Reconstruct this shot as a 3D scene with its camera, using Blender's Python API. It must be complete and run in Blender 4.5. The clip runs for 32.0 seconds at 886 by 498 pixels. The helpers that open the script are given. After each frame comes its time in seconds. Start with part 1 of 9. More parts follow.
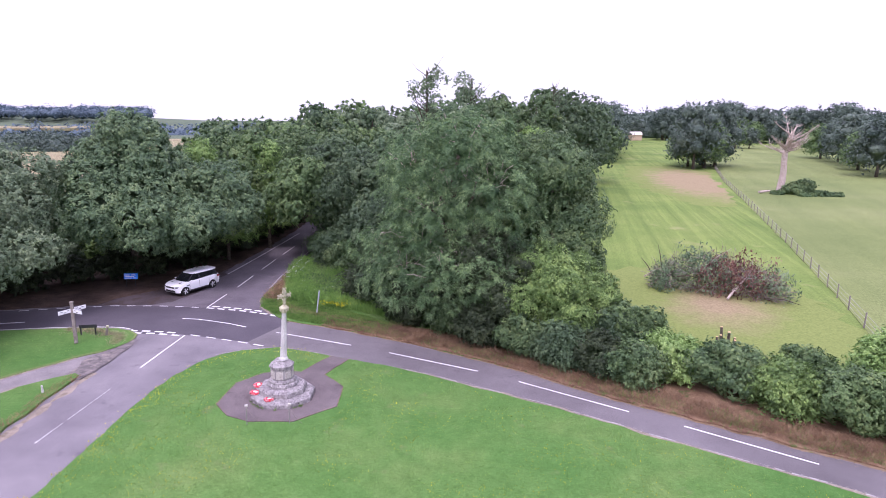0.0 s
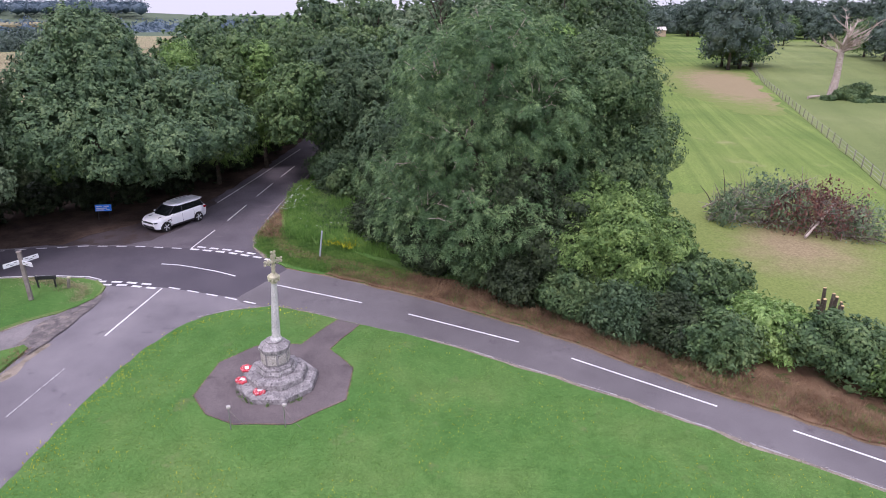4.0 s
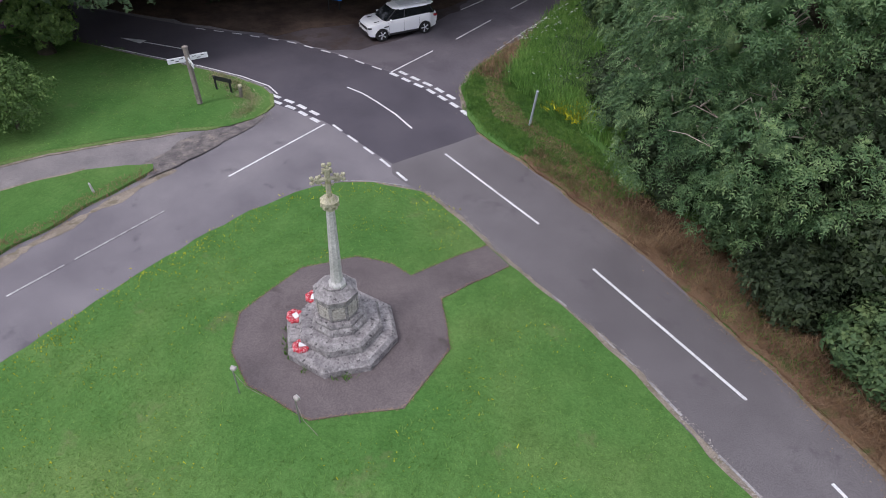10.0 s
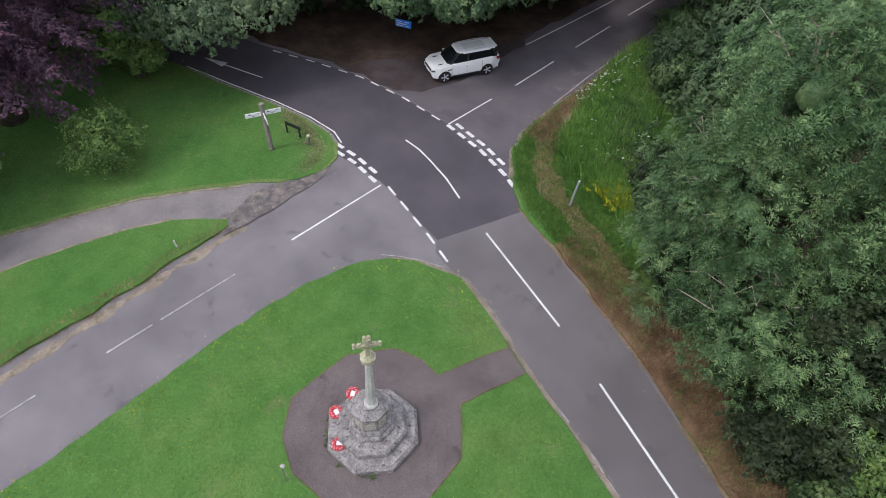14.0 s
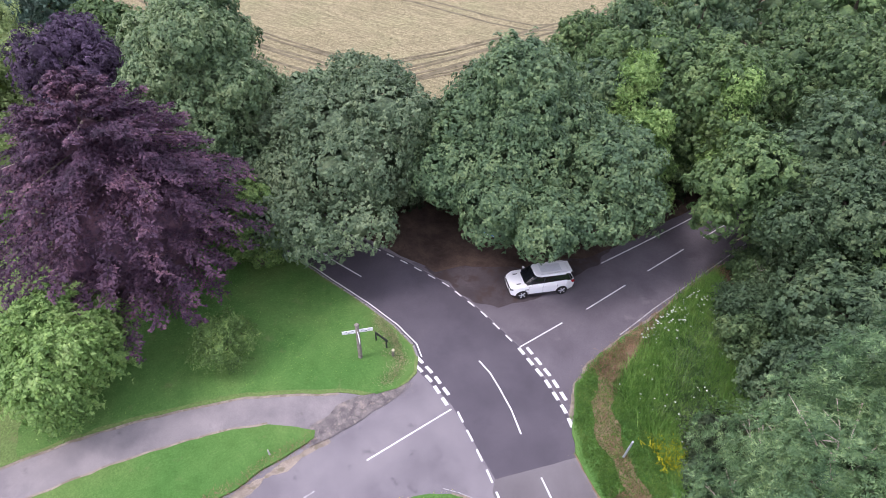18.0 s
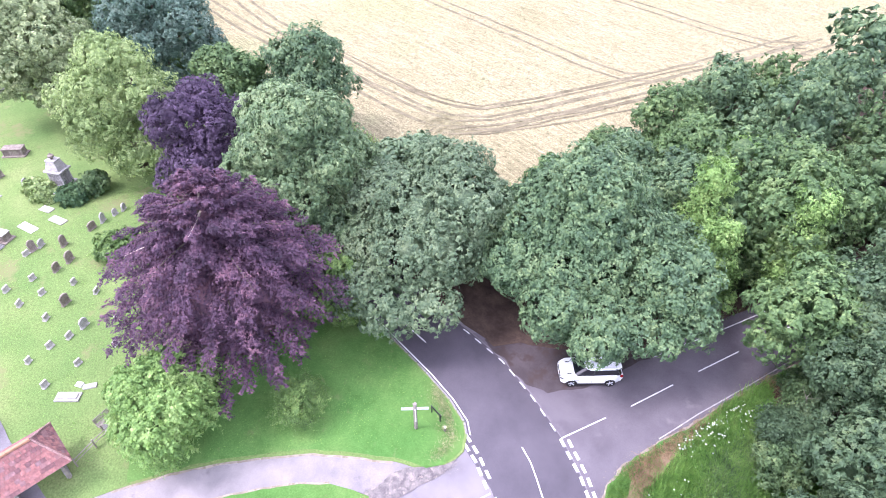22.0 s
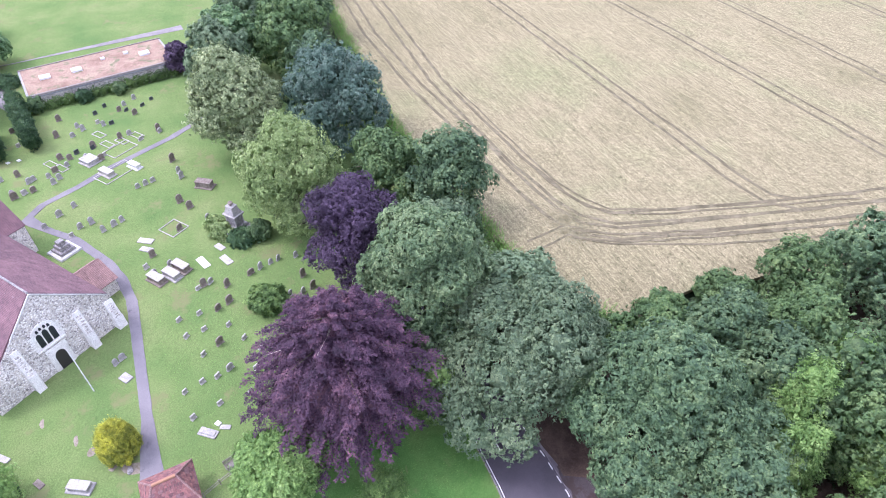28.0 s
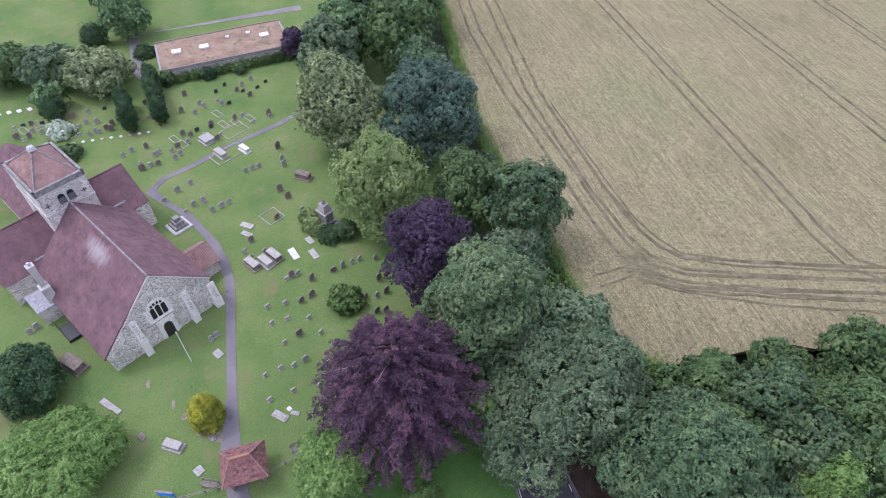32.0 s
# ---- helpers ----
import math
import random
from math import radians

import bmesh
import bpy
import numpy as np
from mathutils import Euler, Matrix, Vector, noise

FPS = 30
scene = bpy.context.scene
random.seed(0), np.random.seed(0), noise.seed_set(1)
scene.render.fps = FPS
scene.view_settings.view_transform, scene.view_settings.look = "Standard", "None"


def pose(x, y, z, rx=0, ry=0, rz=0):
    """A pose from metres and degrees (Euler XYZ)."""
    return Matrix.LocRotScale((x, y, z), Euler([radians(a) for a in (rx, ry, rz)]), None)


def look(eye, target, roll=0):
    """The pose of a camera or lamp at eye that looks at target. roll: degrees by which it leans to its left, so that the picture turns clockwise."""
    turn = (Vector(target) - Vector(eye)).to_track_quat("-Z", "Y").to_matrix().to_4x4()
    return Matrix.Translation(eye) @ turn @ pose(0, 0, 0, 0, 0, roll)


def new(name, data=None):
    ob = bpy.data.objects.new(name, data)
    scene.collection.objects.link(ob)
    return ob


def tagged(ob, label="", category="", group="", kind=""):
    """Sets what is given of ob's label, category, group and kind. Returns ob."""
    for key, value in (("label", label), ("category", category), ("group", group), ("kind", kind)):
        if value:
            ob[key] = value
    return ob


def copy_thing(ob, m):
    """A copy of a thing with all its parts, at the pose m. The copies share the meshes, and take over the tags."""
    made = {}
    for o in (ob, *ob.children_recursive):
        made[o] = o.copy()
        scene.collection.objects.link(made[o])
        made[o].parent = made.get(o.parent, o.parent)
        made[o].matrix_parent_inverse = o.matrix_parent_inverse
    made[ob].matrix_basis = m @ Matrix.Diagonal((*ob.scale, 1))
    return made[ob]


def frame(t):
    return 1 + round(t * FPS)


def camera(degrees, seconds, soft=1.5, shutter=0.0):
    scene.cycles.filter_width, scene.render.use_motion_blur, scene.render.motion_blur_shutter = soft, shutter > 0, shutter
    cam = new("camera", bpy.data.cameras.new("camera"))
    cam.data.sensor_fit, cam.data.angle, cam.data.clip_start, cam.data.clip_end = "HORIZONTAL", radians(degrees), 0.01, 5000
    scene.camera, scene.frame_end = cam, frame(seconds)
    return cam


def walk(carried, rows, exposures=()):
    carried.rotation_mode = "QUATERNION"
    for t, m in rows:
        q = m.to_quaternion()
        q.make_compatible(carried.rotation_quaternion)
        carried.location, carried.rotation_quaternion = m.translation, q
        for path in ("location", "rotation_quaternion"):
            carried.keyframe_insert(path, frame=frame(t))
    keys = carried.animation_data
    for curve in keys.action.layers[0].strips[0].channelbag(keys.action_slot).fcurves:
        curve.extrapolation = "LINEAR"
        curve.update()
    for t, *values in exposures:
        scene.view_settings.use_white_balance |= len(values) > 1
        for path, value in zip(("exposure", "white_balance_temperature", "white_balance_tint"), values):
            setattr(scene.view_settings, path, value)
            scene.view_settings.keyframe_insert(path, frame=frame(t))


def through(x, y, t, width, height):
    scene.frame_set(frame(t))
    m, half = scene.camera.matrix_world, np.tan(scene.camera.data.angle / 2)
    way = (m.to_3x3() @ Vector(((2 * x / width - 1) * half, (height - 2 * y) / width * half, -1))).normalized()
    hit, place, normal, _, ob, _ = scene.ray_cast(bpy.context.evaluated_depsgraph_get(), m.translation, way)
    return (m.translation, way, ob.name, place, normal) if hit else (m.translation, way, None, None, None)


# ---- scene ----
cam = camera(71.1, 32.0, soft=0.9)
METRES, EYE, TILT, LEAN, TURN = 66.0, 14.6, -12.4, -0.3, 0.0
ROWS = [
    (0.0, 0.0, 0.0, 0.0, 0.0, 0.0, 0.0),
    (0.5, -0.0027, 0.0143, 0.0044, -0.04, 0.01, 0.01),
    (1.0, -0.0072, 0.0295, 0.0077, -0.05, -0.46, 0.09),
    (1.5, -0.0117, 0.0438, 0.0108, 0.0, -2.35, 0.15),
    (2.0, -0.0157, 0.059, 0.014, -0.16, -4.26, 0.18),
    (2.5, -0.0183, 0.0731, 0.0171, -0.38, -5.83, 0.24),
    (4.5, -0.0178, 0.1346, 0.0306, 2.16, -10.74, -0.23),
    (5.0, -0.0163, 0.1511, 0.0327, 4.84, -13.34, -0.73),
    (5.5, -0.0143, 0.1668, 0.0348, 7.68, -16.25, -1.27),
    (6.0, -0.0118, 0.1841, 0.0368, 10.55, -18.05, -1.81),
    (6.5, -0.0099, 0.1997, 0.0387, 13.24, -18.79, -2.31),
    (7.0, -0.0068, 0.2163, 0.0401, 16.15, -19.79, -2.9),
    (7.5, -0.0038, 0.2313, 0.0415, 18.33, -20.98, -3.33),
    (8.0, -0.0007, 0.2477, 0.0437, 20.69, -22.49, -3.73),
    (8.5, 0.0026, 0.2634, 0.0451, 22.93, -23.9, -4.17),
    (9.0, 0.0059, 0.2798, 0.0464, 25.59, -25.5, -4.78),
    (9.5, 0.0084, 0.2956, 0.0485, 28.53, -26.99, -5.37),
    (10.0, 0.0115, 0.3123, 0.0508, 31.85, -29.02, -6.15),
    (10.5, 0.0125, 0.3224, 0.0523, 33.7, -30.55, -6.68),
    (11.0, 0.0093, 0.3264, 0.0577, 35.47, -30.82, -6.85),
    (11.5, 0.0083, 0.3291, 0.07, 36.59, -30.94, -7.17),
    (12.0, 0.0067, 0.3287, 0.0867, 37.3, -31.17, -7.34),
    (12.5, 0.0055, 0.3276, 0.1029, 37.5, -32.13, -7.44),
    (13.0, 0.0044, 0.3269, 0.1208, 37.96, -33.92, -7.61),
    (13.5, 0.0029, 0.3261, 0.1372, 38.47, -35.73, -7.82),
    (15.5, -0.0049, 0.328, 0.2009, 43.14, -36.93, -8.37),
    (16.0, -0.0079, 0.3282, 0.2177, 44.24, -34.43, -8.51),
    (16.5, -0.0112, 0.3282, 0.2319, 45.29, -32.88, -8.65),
    (17.0, -0.0143, 0.3292, 0.2472, 46.52, -31.85, -8.84),
    (17.5, -0.0176, 0.3293, 0.262, 47.76, -31.08, -9.01),
    (18.0, -0.0214, 0.3296, 0.2781, 49.0, -30.23, -9.22),
    (18.5, -0.0231, 0.3299, 0.2928, 50.07, -30.14, -9.38),
    (19.0, -0.0256, 0.3301, 0.309, 51.32, -30.49, -9.57),
    (19.5, -0.0279, 0.3303, 0.3247, 52.24, -30.94, -9.69),
    (20.0, -0.0298, 0.3301, 0.3395, 53.38, -31.55, -9.89),
    (20.5, -0.0329, 0.3312, 0.3551, 54.83, -32.4, -10.07),
    (21.0, -0.0362, 0.3316, 0.3715, 56.07, -33.32, -10.28),
    (21.5, -0.0381, 0.3332, 0.3871, 57.28, -34.21, -10.41),
    (22.0, -0.0417, 0.3335, 0.4036, 58.6, -34.68, -10.52),
    (22.5, -0.0447, 0.3337, 0.4189, 59.65, -35.05, -10.63),
    (23.0, -0.0484, 0.3346, 0.4351, 60.91, -35.41, -10.77),
    (23.5, -0.052, 0.3355, 0.4487, 61.98, -35.7, -10.88),
    (24.0, -0.0557, 0.3368, 0.4651, 63.09, -36.17, -10.94),
    (24.5, -0.0592, 0.3369, 0.4785, 64.31, -36.51, -11.08),
    (25.0, -0.0638, 0.3368, 0.4938, 65.98, -36.96, -11.23),
    (25.5, -0.0675, 0.3392, 0.5083, 67.59, -37.45, -11.31),
    (27.5, -0.0791, 0.3413, 0.566, 73.68, -39.02, -11.85),
    (28.0, -0.0821, 0.3418, 0.5817, 75.14, -39.42, -11.96),
    (28.5, -0.0851, 0.3419, 0.5961, 76.41, -39.96, -12.01),
    (29.0, -0.0865, 0.3408, 0.6122, 77.51, -41.34, -12.03),
    (29.5, -0.0877, 0.3411, 0.6274, 78.68, -43.35, -12.06),
    (30.0, -0.091, 0.3425, 0.6434, 80.21, -44.49, -12.06),
    (30.5, -0.0948, 0.3431, 0.6589, 81.68, -44.83, -12.1),
    (31.0, -0.0985, 0.3432, 0.6746, 83.43, -45.21, -12.15),
    (31.5, -0.1018, 0.3447, 0.6892, 84.98, -45.51, -12.12),
    (32.0, -0.1065, 0.3435, 0.7056, 86.32, -45.84, -12.21),
]
walk(cam, [(t, pose(0, 0, EYE, TILT, LEAN, TURN) @ pose(METRES * x, METRES * y, METRES * z, 90 + pitch, roll, yaw)) for t, x, y, z, yaw, pitch, roll in ROWS],
     [(0, 0.6, 5950, 42), (2.5, 0.55, 6000, 36), (4.5, 0.14, 6100, 31), (6, 0.03, 6150, 31), (9, -0.08, 6150, 20), (11, -0.12, 6250, 17), (13, -0.06, 6350, 14), (16, 0.05, 6300, 20), (17, 0.25, 6250, 26), (19, 1.03, 6050, 27),
      (21, 1.47, 5950, 29), (23, 1.74, 5700, 32), (25.5, 1.62, 5620, 32), (27.5, 1.12, 5650, 30), (29, 0.8, 5650, 28), (30, 0.6, 5700, 27), (32, 0.17, 5750, 25)])
# world: overcast daylight
from mathutils.geometry import delaunay_2d_cdt

SUN_EL, SUN_AZ = radians(58), radians(200)
world = bpy.data.worlds.new("overcast_sky")
scene.world = world
world.use_nodes = True
wn, wl = world.node_tree.nodes, world.node_tree.links
wn.clear()
sky = wn.new("ShaderNodeTexSky")
sky.sky_type, sky.sun_disc, sky.sun_elevation, sky.sun_rotation = "NISHITA", False, SUN_EL, SUN_AZ
sky.air_density, sky.dust_density = 1.0, 4.0
b_sky, b_cloud, add = wn.new("ShaderNodeBackground"), wn.new("ShaderNodeBackground"), wn.new("ShaderNodeAddShader")
out = wn.new("ShaderNodeOutputWorld")
b_sky.inputs["Strength"].default_value = 0.05
# an overcast sky is about twice as bright overhead as at the horizon
b_cloud.inputs["Color"].default_value = (0.93, 0.97, 1.04, 1)
tc, sxyz, up = wn.new("ShaderNodeTexCoord"), wn.new("ShaderNodeSeparateXYZ"), wn.new("ShaderNodeMapRange")
wl.new(tc.outputs["Generated"], sxyz.inputs[0])
wl.new(sxyz.outputs["Z"], up.inputs["Value"])
up.inputs["To Min"].default_value, up.inputs["To Max"].default_value = 0.7, 1.2
wl.new(up.outputs[0], b_cloud.inputs["Strength"])
wl.new(sky.outputs[0], b_sky.inputs["Color"])
wl.new(b_sky.outputs[0], add.inputs[0])
wl.new(b_cloud.outputs[0], add.inputs[1])
wl.new(add.outputs[0], out.inputs["Surface"])
sun_data = bpy.data.lights.new("sun", "SUN")
sun_data.energy, sun_data.angle, sun_data.color = 1.3, radians(14), (1.0, 0.97, 0.92)
sun = new("sun", sun_data)
sun.matrix_world = look((0, 0, 60), (-60 * math.cos(SUN_EL) * math.sin(SUN_AZ), -60 * math.cos(SUN_EL) * math.cos(SUN_AZ), 60 - 60 * math.sin(SUN_EL)))

# ---- materials ----


def nodes_of(name):
    m = bpy.data.materials.new(name)
    m.use_nodes = True
    nt = m.node_tree
    return m, nt.nodes, nt.links, nt.nodes["Principled BSDF"]


def noise_node(n, l, coord, scale, detail=4.0, rough=0.6):
    t = n.new("ShaderNodeTexNoise")
    t.inputs["Scale"].default_value, t.inputs["Detail"].default_value, t.inputs["Roughness"].default_value = scale, detail, rough
    l.new(coord, t.inputs["Vector"])
    return t.outputs["Fac"]


def ramp_node(n, l, fac, stops):
    r = n.new("ShaderNodeValToRGB")
    l.new(fac, r.inputs["Fac"])
    e = r.color_ramp.elements
    while len(e) < len(stops):
        e.new(0.5)
    for el, (p, c) in zip(e, stops):
        el.position, el.color = p, (*c, 1)
    return r.outputs["Color"]


def mix_node(n, l, fac, a, b, mode="MIX"):
    m = n.new("ShaderNodeMix")
    m.data_type, m.blend_type = "RGBA", mode
    for sock, v in ((m.inputs[0], fac), (m.inputs[6], a), (m.inputs[7], b)):
        if hasattr(v, "is_output"):
            l.new(v, sock)
        else:
            sock.default_value = v if isinstance(v, (int, float)) else (*v, 1)
    return m.outputs[2]


def surface(name, dark, mid, light, big=0.3, small=12.0, rough=0.9, bump=0.3, depth=0.02, metal=0.0, stain=None, stain_scale=1.0, stain_at=0.62, spec=0.3, streak=None):
    """A two-scale weathered surface: broad patches, fine grain, relief, and stains of a second colour."""
    m, n, l, p = nodes_of(name)
    co = n.new("ShaderNodeNewGeometry").outputs["Position"] if big < 3 else n.new("ShaderNodeTexCoord").outputs["Object"]
    a = noise_node(n, l, co, big, 5.0)
    b = noise_node(n, l, co, small, 6.0, 0.7)
    base = ramp_node(n, l, a, [(0.3, dark), (0.5, mid), (0.72, light)])
    grain = ramp_node(n, l, b, [(0.28, (0.55, 0.55, 0.55)), (0.5, (1, 1, 1)), (0.72, (1.4, 1.4, 1.4))])
    col = mix_node(n, l, 1.0, base, grain, "MULTIPLY")
    if streak:
        ang, across, along, k = streak
        mp = n.new("ShaderNodeMapping")
        mp.vector_type = "TEXTURE"
        mp.inputs["Rotation"].default_value, mp.inputs["Scale"].default_value = (0, 0, ang), (1 / across, 1 / along, 1)
        l.new(co, mp.inputs["Vector"])
        lines = noise_node(n, l, mp.outputs[0], 1.0, 4.0)
        col = mix_node(n, l, 1.0, col, ramp_node(n, l, lines, [(0.35, (1 - k, 1 - k * 0.8, 1 - k)), (0.65, (1 + k, 1 + k * 0.8, 1 + k * 0.6))]), "MULTIPLY")
    if stain:
        s = noise_node(n, l, co, stain_scale, 6.0, 0.65)
        fac = n.new("ShaderNodeMapRange")
        fac.inputs["From Min"].default_value, fac.inputs["From Max"].default_value = stain_at, stain_at + 0.09
        l.new(s, fac.inputs["Value"])
        col = mix_node(n, l, fac.outputs[0], col, stain)
    l.new(col, p.inputs["Base Color"])
    p.inputs["Roughness"].default_value, p.inputs["Metallic"].default_value = rough, metal
    p.inputs["Specular IOR Level"].default_value = spec
    bm_ = n.new("ShaderNodeBump")
    bm_.inputs["Strength"].default_value, bm_.inputs["Distance"].default_value = bump, depth
    l.new(b, bm_.inputs["Height"])
    l.new(bm_.outputs[0], p.inputs["Normal"])
    return m


def foliage(name, dark, mid, light, through=0.27, patch=0.35, fine=5.0):
    """Leaves: each one its own shade, whole sprays lighter or darker, some light passing through."""
    m, n, l, p = nodes_of(name)
    geo = n.new("ShaderNodeNewGeometry")
    isl = geo.outputs["Random Per Island"]
    broad_tone = noise_node(n, l, geo.outputs["Position"], patch, 2.0)
    spray_tone = noise_node(n, l, geo.outputs["Position"], patch * 4.0, 2.0)
    avg = n.new("ShaderNodeMath")
    avg.operation = "ADD"
    l.new(broad_tone, avg.inputs[0])
    l.new(spray_tone, avg.inputs[1])
    half = n.new("ShaderNodeMath")
    half.operation = "MULTIPLY_ADD"
    l.new(avg.outputs[0], half.inputs[0])
    half.inputs[1].default_value, half.inputs[2].default_value = 0.9, -0.4
    tone = half.outputs[0]
    mixf = n.new("ShaderNodeMath")
    mixf.operation = "MULTIPLY_ADD"
    l.new(isl, mixf.inputs[0])
    mixf.inputs[1].default_value = 0.32
    sub = n.new("ShaderNodeMath")
    sub.operation = "SUBTRACT"
    l.new(tone, sub.inputs[0])
    sub.inputs[1].default_value = 0.16
    l.new(sub.outputs[0], mixf.inputs[2])
    oi = n.new("ShaderNodeObjectInfo")
    col = ramp_node(n, l, mixf.outputs[0], [(0.12, dark), (0.5, mid), (0.9, light)])
    hue = n.new("ShaderNodeHueSaturation")
    vr = n.new("ShaderNodeMapRange")
    vr.inputs["To Min"].default_value, vr.inputs["To Max"].default_value = 1.5, 1.85
    l.new(oi.outputs["Random"], vr.inputs["Value"])
    l.new(vr.outputs[0], hue.inputs["Value"])
    leafy = noise_node(n, l, geo.outputs["Position"], fine, 3.0, 0.7)
    col = mix_node(n, l, 1.0, col, ramp_node(n, l, leafy, [(0.3, (0.6, 0.66, 0.7)), (0.5, (0.97, 1, 1.04)), (0.7, (1.27, 1.27, 1.15))]), "MULTIPLY")
    l.new(col, hue.inputs["Color"])
    relief = n.new("ShaderNodeBump")
    relief.inputs["Strength"].default_value, relief.inputs["Distance"].default_value = 0.8, 0.5 / fine
    l.new(leafy, relief.inputs["Height"])
    l.new(relief.outputs[0], p.inputs["Normal"])
    l.new(hue.outputs[0], p.inputs["Base Color"])
    p.inputs["Roughness"].default_value, p.inputs["Specular IOR Level"].default_value = 0.55, 0.25
    tr, ms = n.new("ShaderNodeBsdfTranslucent"), n.new("ShaderNodeMixShader")
    l.new(hue.outputs[0], tr.inputs["Color"])
    ms.inputs[0].default_value = through
    l.new(p.outputs[0], ms.inputs[1])
    l.new(tr.outputs[0], ms.inputs[2])
    l.new(ms.outputs[0], n["Material Output"].inputs["Surface"])
    return m


def plain(name, col, rough=0.5, metal=0.0, spec=0.5, vary=0.1):
    m, n, l, p = nodes_of(name)
    co = n.new("ShaderNodeTexCoord").outputs["Object"]
    f = noise_node(n, l, co, 9.0, 4.0)
    c = ramp_node(n, l, f, [(0.3, tuple(v * (1 - vary) for v in col)), (0.7, tuple(min(1, v * (1 + 0.7 * vary)) for v in col))])
    l.new(c, p.inputs["Base Color"])
    p.inputs["Roughness"].default_value, p.inputs["Metallic"].default_value, p.inputs["Specular IOR Level"].default_value = rough, metal, spec
    return m




def lawn_material(name, tones):
    """Mown grass: broad yellowish and lush areas, trodden patches, tufts and fine blades."""
    m, n, l, p = nodes_of(name)
    co = n.new("ShaderNodeNewGeometry").outputs["Position"]
    lush, mid, yellow, thatch = tones
    c = ramp_node(n, l, noise_node(n, l, co, 0.16, 3.0, 0.55), [(0.34, lush), (0.5, mid), (0.68, yellow)])
    c = mix_node(n, l, 1.0, c, ramp_node(n, l, noise_node(n, l, co, 1.3, 5.0, 0.65), [(0.3, (0.84, 0.86, 0.82)), (0.5, (1, 1, 1)), (0.7, (1.16, 1.11, 1.16))]), "MULTIPLY")
    tuft = noise_node(n, l, co, 8.0, 5.0, 0.75)
    c = mix_node(n, l, 1.0, c, ramp_node(n, l, tuft, [(0.3, (0.8, 0.82, 0.78)), (0.5, (1, 1, 1)), (0.7, (1.26, 1.22, 1.26))]), "MULTIPLY")
    c = mix_node(n, l, 1.0, c, ramp_node(n, l, noise_node(n, l, co, 34.0, 3.0, 0.7), [(0.3, (0.72, 0.74, 0.7)), (0.7, (1.26, 1.24, 1.28))]), "MULTIPLY")
    worn = n.new("ShaderNodeMapRange")
    worn.inputs["From Min"].default_value, worn.inputs["From Max"].default_value, worn.inputs["To Max"].default_value = 0.6, 0.78, 0.7
    l.new(noise_node(n, l, co, 0.75, 6.0, 0.7), worn.inputs["Value"])
    l.new(mix_node(n, l, worn.outputs[0], c, thatch), p.inputs["Base Color"])
    p.inputs["Roughness"].default_value, p.inputs["Specular IOR Level"].default_value = 0.95, 0.1
    b = n.new("ShaderNodeBump")
    b.inputs["Strength"].default_value, b.inputs["Distance"].default_value = 1.0, 0.05
    l.new(tuft, b.inputs["Height"])
    l.new(b.outputs[0], p.inputs["Normal"])
    return m


LAWN = lawn_material("mown_lawn", ((0.068, 0.168, 0.039), (0.086, 0.186, 0.046), (0.12, 0.203, 0.058), (0.185, 0.187, 0.092)))
YARD = surface("churchyard_lawn", (0.1, 0.168, 0.052), (0.138, 0.2, 0.066), (0.19, 0.228, 0.09), 0.13, 9, 0.95, 0.8, 0.04, stain=(0.172, 0.186, 0.082), stain_scale=0.3, stain_at=0.58, spec=0.1)
PADDOCK = surface("paddock_grass", (0.098, 0.16, 0.042), (0.14, 0.204, 0.053), (0.19, 0.24, 0.073), 0.05, 8, 0.95, 0.6, 0.05, stain=(0.24, 0.25, 0.105), stain_scale=0.09, stain_at=0.6, spec=0.1, streak=(radians(-12), 0.8, 0.012, 0.2))
PALE_PADDOCK = surface("grazed_grass", (0.132, 0.172, 0.06), (0.16, 0.2, 0.072), (0.196, 0.226, 0.092), 0.05, 8, 0.95, 0.5, 0.05, spec=0.1, streak=(radians(-18), 0.2, 0.01, 0.1))
DRY = surface("dry_bank", (0.115, 0.07, 0.044), (0.195, 0.123, 0.076), (0.26, 0.18, 0.108), 1.1, 20, 0.95, 0.8, 0.05, stain=(0.085, 0.12, 0.036), stain_scale=0.9, stain_at=0.57, spec=0.1)


